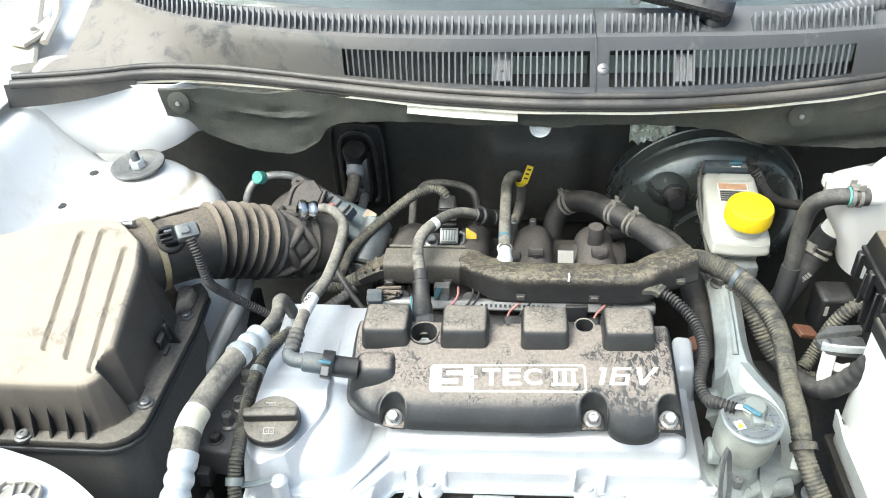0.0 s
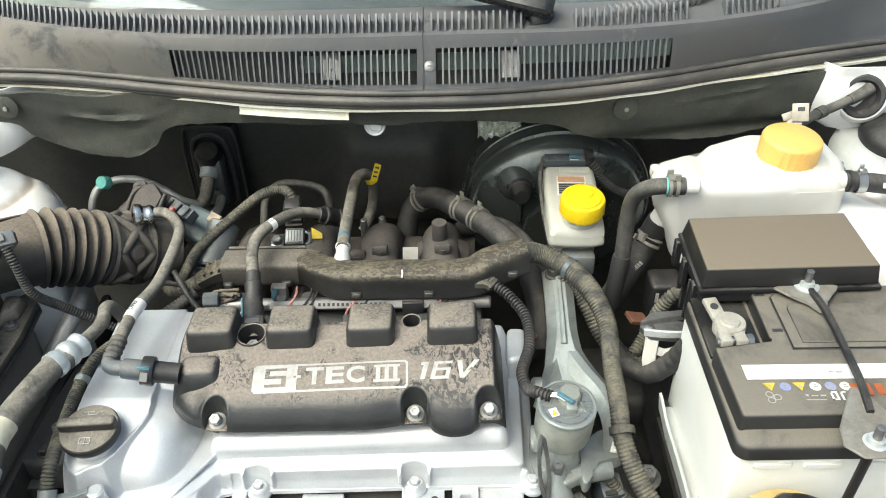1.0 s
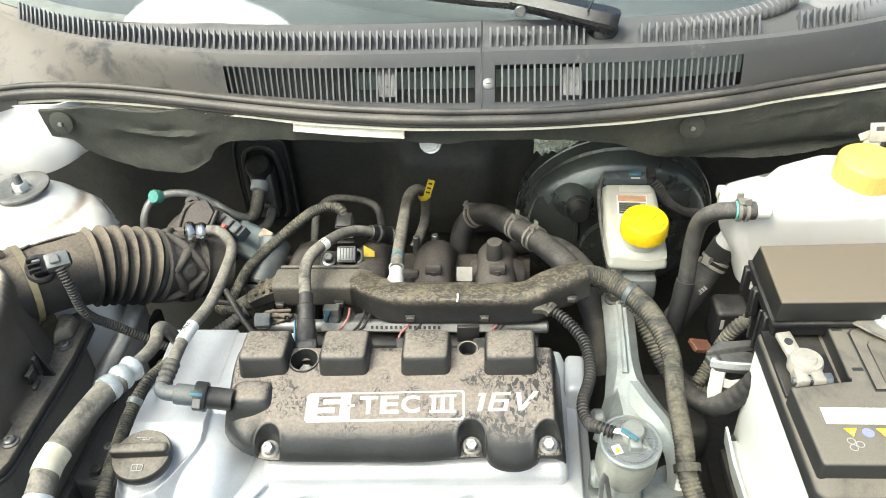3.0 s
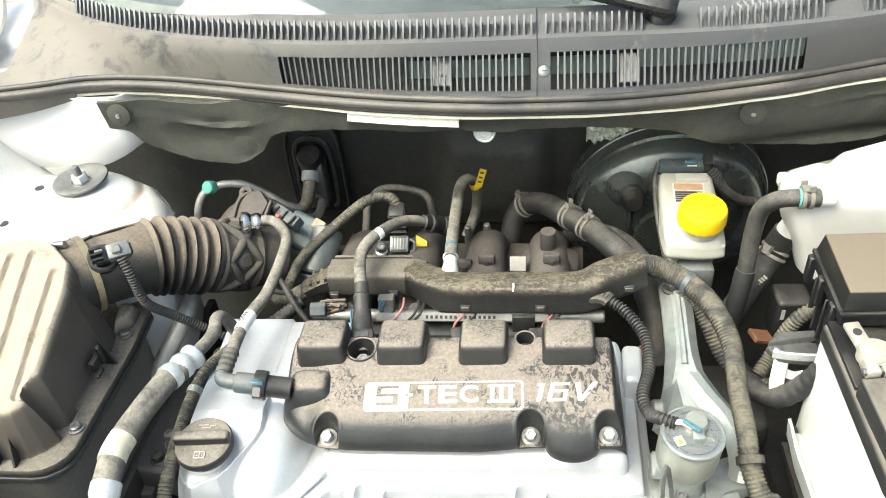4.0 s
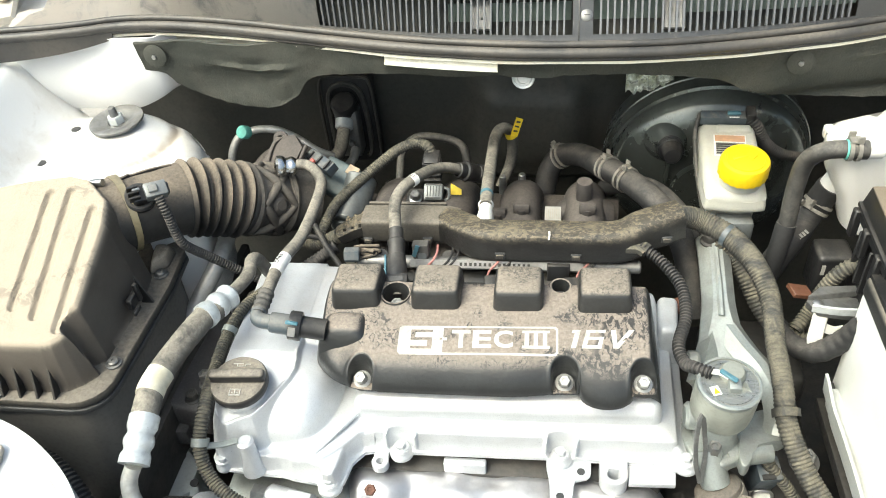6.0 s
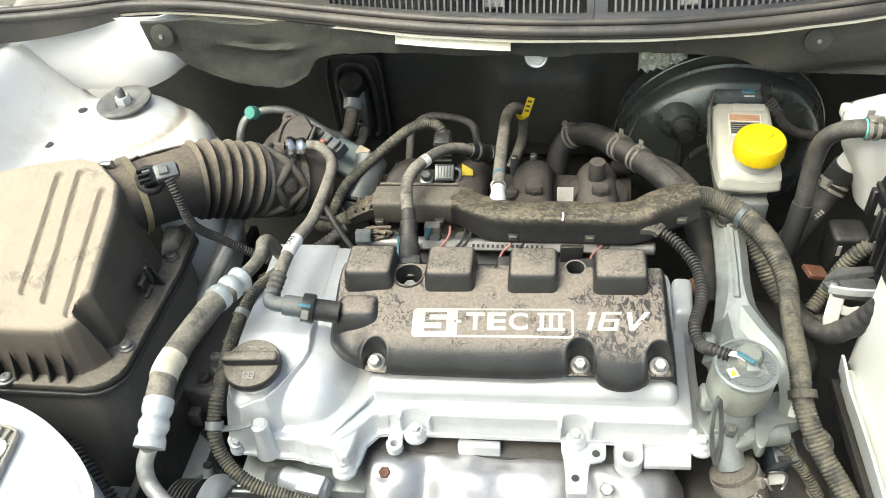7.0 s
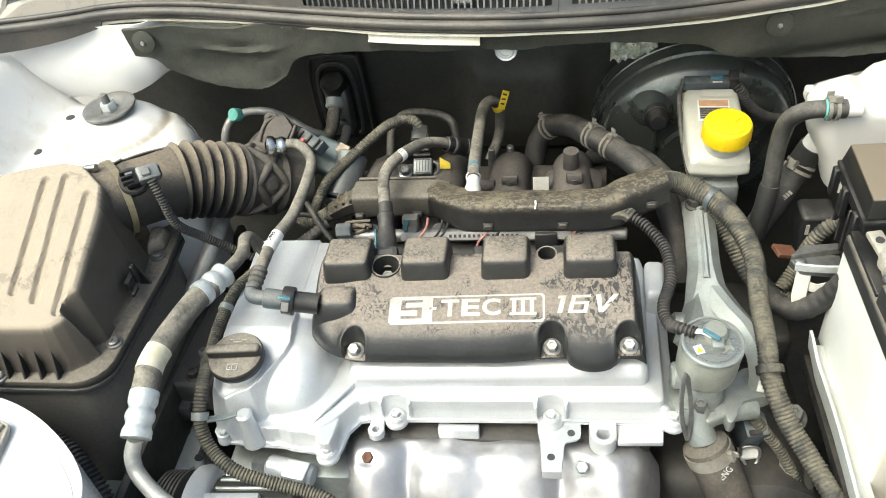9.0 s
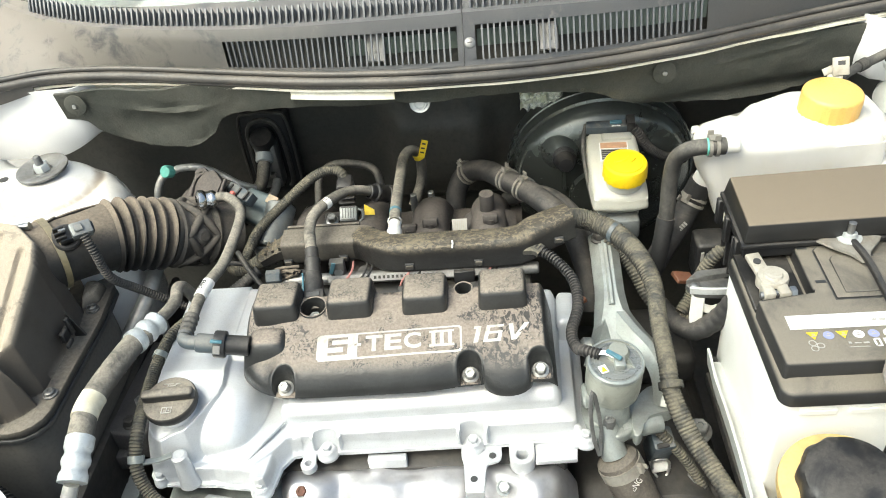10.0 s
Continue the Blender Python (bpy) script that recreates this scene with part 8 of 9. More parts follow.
clamp_ring((0.3670, 0.8283, 0.8075), across(P8, 2), 0.0158, h, 0.003, material="blue", ear=False, label="blue paint on the clamp")
for k in range(4):
    part("print", box((0.3485 + 0.0023 * k, 0.799, 0.7875 + 0.0030 * k), (0.0026, 0.0008, 0.0055), 0, rot=(-25, -52, 0)), "faint", h, "pale printed mark")
P9 = [(0.222, 0.542, 0.724), (0.225, 0.532, 0.712), (0.232, 0.521, 0.695), (0.254, 0.504, 0.650), (0.28, 0.49, 0.58)]
h = hose("radiator_hose", P9[2:], lambda t: 0.0235 - 0.007 * (1 - step01(t, 0.0, 0.012)), "ribbed", "thick black radiator hose with white letters", "hose", seg=24)
part("outlet", tube(P9[:3], lambda t: 0.0155 - 0.001 * t, 20), "castgrey", h, "cast aluminium outlet")
clamp_ring((0.2385, 0.516, 0.682), (0.021, -0.016, -0.043), 0.0238, h, 0.013, material="dirtyzinc", label="dusty spring clamp")
letters("ENG", 0.0095, Matrix.Translation((0.2490, 0.4875, 0.6745)) @ pose(0, 0, 0, 50, -60, 20), "print", h, name="lettering", depth=0.0003)
hose("earth_cable", [(0.268, 0.565, 0.715), (0.287, 0.55, 0.694), (0.318, 0.54, 0.652), (0.345, 0.52, 0.605), (0.37, 0.50, 0.56)], 0.0058, "conduit", "thin dusty cable running down to the gearbox", "cable", 0.004, 0.0012)
hose("headlamp_loom", [(-0.50, 0.48, 0.745), (-0.449, 0.47, 0.743), (-0.412, 0.45, 0.733), (-0.378, 0.42, 0.709), (-0.36, 0.39, 0.68)], 0.0085, "rubber", "black corrugated loom to the headlamp", "wiring loom", 0.0052, 0.0026)
hose("coolant_pipe", [(-0.343, 0.79, 0.79), (-0.345, 0.755, 0.778), (-0.352, 0.73, 0.766), (-0.366, 0.70, 0.745), (-0.385, 0.67, 0.71), (-0.40, 0.65, 0.67)], 0.0105, "pipe", "dull metal pipe beside the air filter box", "pipe")

# ---- gearbox side ----
gb_ = thing("gearbox", (0.30, 0.62, 0.36), "grimy dark gearbox casing deep in the bay", "gearbox")
bm = box((0.27, 0.64, 0.50), (0.17, 0.26, 0.26), 0.03, 4)
rod((0.30, 0.50, 0.56), (0.30, 0.74, 0.56), 0.075, seg=28, bev=0.01, into=bm)
box((0.32, 0.545, 0.605), (0.07, 0.06, 0.03), 0.006, 2, into=bm)
part("casing", bm, "grime", gb_)
for x, y, z in ((0.327, 0.539, 0.614), (0.345, 0.60, 0.63)):
    hexbolt((x, y, z), (x, y - 0.004, z + 0.018), 0.0095, gb_, "bolt", "motor", 1.7)
part("cover_plate", box((0.30, 0.72, 0.66), (0.11, 0.10, 0.05), 0.012, 3), "grime", gb_)
part("clip", box((0.345, 0.742, 0.755), (0.026, 0.020, 0.006), 0.001, 1, (0, 20, 15)), "brown", gb_, "brown plastic clip")
part("clip", box((0.205, 0.72, 0.745), (0.03, 0.02, 0.006), 0.001, 1, (0, -10, 25)), "brown", gb_, "brown plastic clip")

# cast arm beside the cylinder head
ma = thing("mount_arm", (0.255, 0.65, 0.70), "grey cast metal arm between the head and the wiring loom", "mount arm")
bm = strap([(0.248, 0.788, 0.790), (0.248, 0.755, 0.788), (0.2475, 0.71, 0.775), (0.2475, 0.672, 0.760), (0.2495, 0.635, 0.7435)], lambda t: 0.035 + 0.018 * step01(t, 0.50, 1.0), lambda t: 0.026 - 0.014 * step01(t, 0.65, 1.0), bev=0.4)
part("arm", bm, "castgrey", ma)
part("arm_web", prism([(0.231, 0.690), (0.262, 0.690), (0.276, 0.662), (0.284, 0.640), (0.282, 0.616), (0.262, 0.621), (0.243, 0.624), (0.226, 0.618), (0.219, 0.604), (0.214, 0.612), (0.223, 0.655)], 0.728, 0.7500, 0.0095, 5), "castgrey", ma)
part("arm_rib", strap([(0.248, 0.765, 0.8035), (0.2475, 0.71, 0.7890), (0.247, 0.676, 0.777)], 0.0075, 0.005, bev=0.45), "castgrey", ma)
bm = strap([(0.2480, 0.705, 0.764), (0.2540, 0.675, 0.761), (0.2680, 0.645, 0.757), (0.2830, 0.620, 0.753), (0.2915, 0.595, 0.747), (0.2930, 0.573, 0.737), (0.2900, 0.560, 0.726)], lambda t: 0.034 - 0.008 * t, lambda t: 0.024 - 0.006 * t, bev=0.5)
part("arm_branch", bm, "castgrey", ma)
bm = prism([(q.x, q.y) for q in smooth_line([(x, y, 0) for x, y in ((0.262, 0.572), (0.272, 0.585), (0.290, 0.590), (0.303, 0.575), (0.3030, 0.561), (0.2975, 0.5535), (0.285, 0.5505), (0.2735, 0.547), (0.2655, 0.540), (0.2605, 0.525), (0.2545, 0.519), (0.2510, 0.524), (0.2525, 0.542), (0.2560, 0.558), (0.262, 0.572))], 0.004)[:-1]], 0.712, 0.7290, 0.006, 4)
part("foot", bm, "castgrey", ma)
part("arm_branch", strap([(0.2460, 0.700, 0.760), (0.2390, 0.670, 0.757), (0.2300, 0.640, 0.752), (0.2180, 0.605, 0.746)], 0.024, 0.024, bev=0.5), "castgrey", ma)
hexbolt((0.243, 0.772, 0.800), (0.243, 0.772, 0.812), 0.007, ma, "bolt", "grime")

# exhaust recirculation valve
eg = thing("exhaust_valve", (0.229, 0.553, 0.73), "round grey exhaust recirculation valve with a plug on top", "valve")
EM = pose(0.2325, 0.561, 0.768, 6, 2, 0) @ Matrix.Scale(0.83, 4)
part("can", lathe([(0.024, -0.020), (0.030, -0.016), (0.0345, -0.010), (0.0355, -0.004), (0.0360, 0.006), (0.0360, 0.038), (0.0345, 0.041), (0.0345, 0.0425), (0.0355, 0.0435), (0.0355, 0.0465), (0.034, 0.048), (0.0325, 0.048), (0.0320, 0.0455), (0.0, 0.0455)], 56, EM), "canister", eg)
part("top_disc", lathe([(0, 0.0466), (0.0185, 0.0466), (0.0190, 0.0474), (0.0205, 0.0474), (0.0210, 0.0466), (0.0265, 0.0464), (0.0270, 0.0474), (0.0290, 0.0474), (0.0294, 0.0464), (0.0322, 0.0464)], 56, EM), "candisc", eg, "brushed grey top with fine rings")
part("rim_band", lathe([(0.0350, 0.0400), (0.0364, 0.0410), (0.0364, 0.0465), (0.0345, 0.0485), (0.0325, 0.0485)], 56, EM), "castgrey", eg)
part("dome", join(bmesh.new(), lathe([(0.015, 0), (0.015, 0.005), (0.012, 0.0095), (0, 0.010)], 32), EM @ pose(0.004, 0.012, 0.045)), "canister", eg)
bm = box((0.004, -0.006, 0.050), (0.014, 0.016, 0.010), 0.002, 2)
egr_plug = part("plug", join(bmesh.new(), bm, EM), "castgrey", eg)
part("plug_tab", join(bmesh.new(), box((-0.003, 0.001, 0.0585), (0.022, 0.006, 0.004), 0.001, 1, (0, 0, -38)), EM), "blue", egr_plug, "blue plug tab")
egr_tag = part("warning_tag", join(bmesh.new(), box((-0.017, -0.013, 0.0475), (0.010, 0.012, 0.001), 0, rot=(0, 0, 20)), EM), "label", eg, "small yellow and white tag")
bm = prism([(-0.0035, -0.004), (0.0035, -0.004), (0, 0.004)], 0, 0.0006, 0, 1, EM @ pose(-0.017, -0.013, 0.0481, 0, 0, 20))
part("tag_mark", bm, "tag", egr_tag)
part("rib", prism([(0, 0), (0.014, 0), (0.002, 0.011)], -0.001, 0.001, 0.0002, 1, EM @ pose(0.013, -0.002, 0.046, 90, 0, -40)), "castgrey", eg)
part("neck", lathe([(0.024, 0), (0.020, 0.012), (0.019, 0.05)], 32, pose(0.2315, 0.556, 0.718)), "castgrey", eg)
bm = prism([(0.196, 0.558), (0.205, 0.532), (0.235, 0.522), (0.262, 0.538), (0.262, 0.575), (0.20, 0.58)], 0.708, 0.724, 0.004, 3)
part("base", bm, "castgrey", eg)
part("side_pipe", rod((0.24, 0.54, 0.715), (0.285, 0.552, 0.712), 0.012, seg=20), "castgrey", eg)
hexbolt((0.2265, 0.535, 0.722), (0.2265, 0.533, 0.742), 0.0062, eg, "stud", "dulsteel", 1.6)
bm = strap([(0.2142, 0.514, 0.706), (0.2070, 0.518, 0.735), (0.2045, 0.523, 0.770), (0.2065, 0.527, 0.794), (0.2115, 0.526, 0.772), (0.2160, 0.521, 0.737), (0.2142, 0.514, 0.706)], 0.0045, 0.0032, (0, -1, 0.6))
part("heat_tab", bm, "dulsteel", eg, "dark steel loop")
part("head_boss", rod((0.200, 0.565, 0.745), (0.214, 0.565, 0.745), 0.014, seg=24, bev=0.003), "castgrey", eg)
part("head_boss", rod((0.205, 0.62, 0.765), (0.219, 0.62, 0.765), 0.011, seg=24, bev=0.003), "castgrey", eg)

oc = thing("sensor_plug", (0.278, 0.555, 0.65), "black sensor plug with metal clip deep beside the hose", "connector")
part("shell", box((0.288, 0.557, 0.664), (0.025, 0.026, 0.050), 0.003, 2, (20, 0, 10)), "bluegrey", oc)
part("lock", box((0.288, 0.543, 0.676), (0.014, 0.006, 0.020), 0.001, 1, (20, 0, 10)), "clean", oc)
part("collar", box((0.2885, 0.5480, 0.6400), (0.022, 0.018, 0.005), 0.001, 1, (20, 0, 10)), "label", oc, "white collar")
part("clip", tube([(0.280, 0.541, 0.637), (0.288, 0.533, 0.630), (0.297, 0.539, 0.636), (0.297, 0.545, 0.65), (0.280, 0.545, 0.65), (0.280, 0.541, 0.637)], 0.0018, 8), "steel", oc)

# ---- battery ----
bt = thing("battery", (0.49, 0.565, 0.66), "white cased car battery with a dusty black top", "battery")
X0, X1 = 0.372, 0.616
LF, LZ = 0.4590, 0.8390
part("case", frustum([(X0 - 0.002, 0.468), (X1 - 0.004, 0.470), (X1 - 0.004, 0.655), (X0 - 0.002, 0.655)], [(X0 - 0.001, 0.464), (X1, 0.466), (X1, 0.66), (X0 - 0.001, 0.66)], 0.665, lambda x, y: 0.838, 0.005, 3), "batcase", bt, "white plastic case")
part("lip", slab([(X0 - 0.004, LF), (X1 + 0.003, LF + 0.002), (X1 + 0.003, 0.662), (X0 - 0.004, 0.662)], 0.012, [(0.002, LZ - 0.002), (0, LZ), (0, LZ + 0.012), (0.0012, LZ + 0.0150), (0.0035, LZ + 0.0165), (0.011, LZ + 0.0195)], lambda x, y, i: 0.0, 8), "batlid", bt)
WELL = [(X0 + 0.001, 0.4775), (X1 - 0.004, 0.4795), (X1 - 0.004, 0.655), (0.4290, 0.655), (0.4270, 0.576), (0.436, 0.5675), (X0 - 0.001, 0.5655)]
part("lid", prism(WELL, 0.840, 0.8765, 0.0035, 3), "batlid", bt, "dusty black lid")
part("lid_step", prism([(X0 + 0.004, 0.481), (X1, 0.482), (X1, 0.652), (X0 + 0.003, 0.652)], 0.840, 0.860, 0.001, 1), "batlid", bt)
part("well_floor", prism([(X0, 0.568), (0.425, 0.569), (0.426, 0.656), (X0, 0.656)], 0.855, 0.8605, 0.0008, 1), "clean", bt)
# panel lines: a raised centre cover
part("centre_cover", prism([(0.4450, 0.560), (0.60, 0.560), (0.60, 0.640), (0.452, 0.640), (0.446, 0.634)], 0.875, 0.8785, 0.0012, 2), "batlid", bt)
part("groove", prism([(0.4438, 0.5588), (0.602, 0.5588), (0.602, 0.6412), (0.4514, 0.6412), (0.4448, 0.635)], 0.8755, 0.8768, 0, 1), "ink", bt)
part("vent_cover", prism([(0.455, 0.566), (0.595, 0.566), (0.59, 0.622), (0.460, 0.622), (0.456, 0.616)], 0.8780, 0.8800, 0.0008, 1), "batlid", bt)
for x, y in ((0.436, 0.640), (0.438, 0.586), (0.585, 0.645), (0.495, 0.619)):
    part("slot", prism([(x - 0.005, y - 0.002), (x + 0.005, y - 0.002), (x + 0.005, y + 0.002), (x - 0.005, y + 0.002)], 0.8768, 0.8772 if x != 0.495 else 0.8802, 0, 1), "ink", bt)
def on_lid(rects, name, material, z=0.8767, label=""):
    bm = bmesh.new()
    for x0, y0, x1, y1 in rects:
        prism([(x0, y0), (x1, y0), (x1, y1), (x0, y1)], z, z + 0.0005, 0, 1, into=bm)
    return part(name, bm, material, bt, label)


on_lid([(0.389, 0.5205, 0.60, 0.539)], "label_band", "label", label="blank white label strip")
on_lid([(0.466, 0.528, 0.470, 0.530), (0.472, 0.5275, 0.478, 0.5295)], "label_mark", "faint", 0.8773)
for i in range(6):
    x = 0.407 + i * 0.0135
    if i in (0, 2):
        bm = prism([(x - 0.0056, 0.5158), (x + 0.0056, 0.5158), (x, 0.5062)], 0.8767, 0.8773, 0, 1)
    else:
        bm = lathe([(0, 0.0006), (0.0050, 0.0006), (0.0050, 0)], 24, pose(x, 0.5110, 0.8767))
    part("hazard_sign", bm, ("tag", "lilac", "tag", "label", "lilac", "label")[i], bt, "small round or triangular hazard sign")
    on_lid([(x - 0.0022, 0.5095, x + 0.0020, 0.5105), (x - 0.0012, 0.5120, x + 0.0012, 0.5130)], "sign_mark", "faint", 0.8774)
for k in range(3):
    a = 2.1 * k
    part("recycling_mark", lathe([(0.0028, 0.0004), (0.0036, 0.0004), (0.0036, 0), (0.0028, 0)], 16, pose(0.4055 + 0.0042 * math.cos(a), 0.4985 + 0.004 * math.sin(a), 0.8768)), "faint", bt)
on_lid([(0.434, 0.4945, 0.452, 0.4952), (0.435, 0.4990, 0.4375, 0.5015), (0.440, 0.4993, 0.446, 0.5003), (0.448, 0.4990, 0.453, 0.5006)], "small_print", "faint", 0.8768)
on_lid([(0.4575 + d, 0.4945, 0.4592 + d, 0.5045) for d in (0, 0.0045, 0.009)] + [(0.4575, 0.5030, 0.4625, 0.5045), (0.4575, 0.4945, 0.4625, 0.4958), (0.4665, 0.5030, 0.4715, 0.5045)], "mark", "label", 0.8768, "white certification mark")
on_lid([(0.478 + i * 0.011, 0.500, 0.4855 + i * 0.011, 0.514) for i in range(6)], "logo_bar", "orange", 0.8768, "orange maker's mark as bars")
for x in (0.395, 0.44, 0.49, 0.54):
    part("case_rib", box((x + 0.01, 0.4640, 0.826), (0.034, 0.004, 0.007), 0.001, 1), "batcase", bt)

nt_ = thing("battery_terminal", (0.39, 0.60, 0.86), "grey lead battery terminal clamp", "battery terminal")
part("collar", lathe([(0.0095, 0), (0.0155, 0.001), (0.0160, 0.010), (0.0148, 0.0135), (0.0095, 0.0135)], 32, pose(0.3935, 0.5945, 0.868)), "lead", nt_)
part("post", lathe([(0.0105, -0.012), (0.0098, 0.0150), (0.0085, 0.0165), (0, 0.0165)], 28, pose(0.3935, 0.5945, 0.867)), "lead", nt_)
term_lug = part("lug", box((0.3860, 0.6175, 0.875), (0.0150, 0.034, 0.006), 0.0018, 2, (6, 0, 10)), "lead", nt_)
part("lug_hole", lathe([(0, 0), (0.004, 0), (0.004, -0.002)], 20, pose(0.3850, 0.6205, 0.8795, 6)), "ink", term_lug)
for x in (0.3845, 0.3990):
    part("jaw", box((x, 0.5770, 0.8735), (0.0115, 0.0180, 0.013), 0.002, 2, (0, 0, 3)), "lead", nt_)
part("jaw_slit", box((0.3918, 0.5770, 0.8720), (0.0035, 0.0150, 0.010), 0.0004, 1, (0, 0, 3)), "ink", nt_)
part("bolt", rod((0.376, 0.5735, 0.874), (0.410, 0.5750, 0.874), 0.0038, seg=12, bev=0.001), "steel", nt_)
part("nut", rod((0.4050, 0.5748, 0.874), (0.4115, 0.5752, 0.874), 0.0068, seg=6, bev=0.001), "steel", nt_)
solo("terminal_boot", box((0.614, 0.626, 0.889), (0.060, 0.036, 0.026), 0.011, 4, (0, 6, -8)), "red", "faded red rubber boot over the positive battery terminal", "terminal boot", (0.614, 0.626, 0.877))

hd = thing("battery_clamp", (0.48, 0.55, 0.88), "dusty grey steel battery hold-down with threaded rods", "battery clamp")
part("bar", strap([(0.4840, 0.632, 0.8880), (0.4858, 0.612, 0.8895), (0.4862, 0.589, 0.890), (0.4846, 0.555, 0.890), (0.4838, 0.529, 0.889), (0.482, 0.50, 0.888), (0.478, 0.472, 0.8855)], 0.0058, 0.007, bev=0.2), "clean", hd)
part("top_plate", prism([(0.4490, 0.640), (0.457, 0.6445), (0.470, 0.649), (0.483, 0.653), (0.497, 0.648), (0.516, 0.642), (0.510, 0.632), (0.496, 0.619), (0.4900, 0.602), (0.4825, 0.602), (0.4770, 0.616), (0.461, 0.627)], 0.8835, 0.8865, 0.001, 1), "dirtyzinc", hd, "dusty zinc end plate")
part("end_plate", prism([(0.473, 0.503), (0.484, 0.503), (0.497, 0.464), (0.499, 0.438), (0.486, 0.425), (0.455, 0.425), (0.443, 0.438), (0.447, 0.458)], 0.8815, 0.8845, 0.001, 1), "dirtyzinc", hd, "dusty zinc end plate")
for x, y, z in ((0.483, 0.641, 0.886), (0.4695, 0.441, 0.882)):
    part("washer", lathe([(0, 0), (0.0125, 0), (0.0125, 0.002), (0.0075, 0.003), (0.0068, 0.0075), (0, 0.0075)], 24, pose(x, y, z)), "sleeve", hd)
    part("stud", lathe([(0.0035, 0)] + [(0.0035 + 0.0004 * (i % 2), 0.007 + 0.0012 * i) for i in range(12)] + [(0, 0.0215)], 12, pose(x, y, z)), "dulsteel", hd)
part("rod", rod((0.4695, 0.441, 0.882), (0.462, 0.440, 0.66), 0.0042, seg=12), "clean", hd)

tr = thing("battery_tray", (0.46, 0.56, 0.60), "white painted steel battery tray", "battery tray")
bm = sheet(lambda u, v: (0.3575 - 0.003 * v + 0.003 * math.sin(3 * u), 0.43 + 0.205 * u, 0.700 + 0.026 * v + 0.012 * step01(u, 0.80, 1.0)), 20, 4, 0.003)
sheet(lambda u, v: (0.3565 + 0.016 * v, 0.43 + 0.205 * u, 0.712), 20, 2, 0.002, into=bm)
part("pan", bm, "traywhite", tr)
for y in (0.50, 0.545, 0.59, 0.635):
    part("slot", box((0.3655, y, 0.7125), (0.0050, 0.020, 0.002), 0.0006, 1), "grime", tr)
part("base", prism([(0.365, 0.462), (0.63, 0.462), (0.63, 0.665), (0.365, 0.665)], 0.648, 0.664, 0.002), "grime", tr)
part("leg", box((0.48, 0.56, 0.50), (0.14, 0.12, 0.30), 0.01, 2), "grime", tr)

# ---- fuse box ----
fb = thing("fuse_box", (0.47, 0.70, 0.78), "black fuse box with a smooth dusty lid", "fuse box")
part("body", prism([(0.386, 0.655), (0.552, 0.655), (0.552, 0.738), (0.386, 0.738)], 0.775, 0.868, 0.004, 2), "clean", fb)
part("lid", frustum([(0.3755, 0.640), (0.558, 0.643), (0.558, 0.744), (0.3775, 0.738)], [(0.3785, 0.6425), (0.5545, 0.6460), (0.5545, 0.741), (0.3815, 0.7345)], 0.886, lambda x, y: 0.909, 0.0022, 3), "fuselid", fb, "smooth dusty lid")
part("rim", prism([(0.3735, 0.638), (0.561, 0.641), (0.561, 0.747), (0.3755, 0.741)], 0.8800, 0.8850, 0.0012, 2), "clean", fb)
part("rim", prism([(0.3770, 0.641), (0.558, 0.645), (0.558, 0.745), (0.3780, 0.741)], 0.866, 0.8790, 0.0020, 2), "clean", fb)
for y in (0.66, 0.70, 0.735):
    part("latch", box((0.376, y, 0.862), (0.008, 0.010, 0.034), 0.0015, 1), "clean", fb)
for i in range(4):
    part("side_rib", box((0.3815, 0.668 + 0.017 * i, 0.835), (0.008, 0.0035, 0.055), 0.001, 1), "clean", fb)
part("hook", box((0.5615, 0.69, 0.885), (0.006, 0.008, 0.010), 0.001, 1), "clean", fb)

bk = thing("tray_bracket", (0.355, 0.68, 0.74), "pale zinc bracket beside the battery", "bracket")
bm = prism([(0.334, 0.690), (0.340, 0.674), (0.385, 0.668), (0.388, 0.696), (0.350, 0.706)], 0.782, 0.790, 0.0015, 2)
part("plate", bm, "dulsteel", bk)
part("tab", strap([(0.3465, 0.676, 0.786), (0.3455, 0.672, 0.772), (0.3440, 0.667, 0.757), (0.3450, 0.664, 0.747), (0.3500, 0.666, 0.744)], lambda t: 0.016 - 0.005 * step01(t, 0.6, 1.0), 0.0035, (0, -1, 0.4), bev=0.4), "bottle", bk, "white plastic tab")
part("tab_arm", strap([(0.352, 0.673, 0.768), (0.362, 0.672, 0.764), (0.372, 0.671, 0.768)], 0.010, 0.003, (0, -1, 0.4)), "bottle", bk)
part("arm", prism([(0.334, 0.690), (0.350, 0.706), (0.392, 0.71), (0.392, 0.700)], 0.789, 0.797, 0.001, 1), "dulsteel", bk)
part("arm_fold", strap([(0.336, 0.676, 0.793), (0.360, 0.671, 0.794), (0.388, 0.668, 0.796)], 0.003, 0.010), "sleeve", bk)
part("rivet", lathe([(0.006, 0), (0.0055, 0.002), (0.003, 0.0035), (0, 0.0036)], 20, pose(0.3445, 0.686, 0.790)), "steel", bk)
part("rivet", lathe([(0.0045, 0), (0.003, 0.0025), (0, 0.003)], 20, pose(0.3435, 0.670, 0.750, 90)), "steel", bk)
rl = thing("relay_box", (0.385, 0.78, 0.72), "black relay box on the side of the bay", "relay")
part("box", box((0.385, 0.785, 0.755), (0.040, 0.04, 0.06), 0.006, 3), "clean", rl)
part("mark", box((0.372, 0.7645, 0.768), (0.004, 0.0008, 0.014), 0), "faint", rl)

# ---- expansion tank ----
et = thing("expansion_tank", (0.47, 0.84, 0.78), "white plastic coolant expansion tank with an amber cap", "expansion tank")
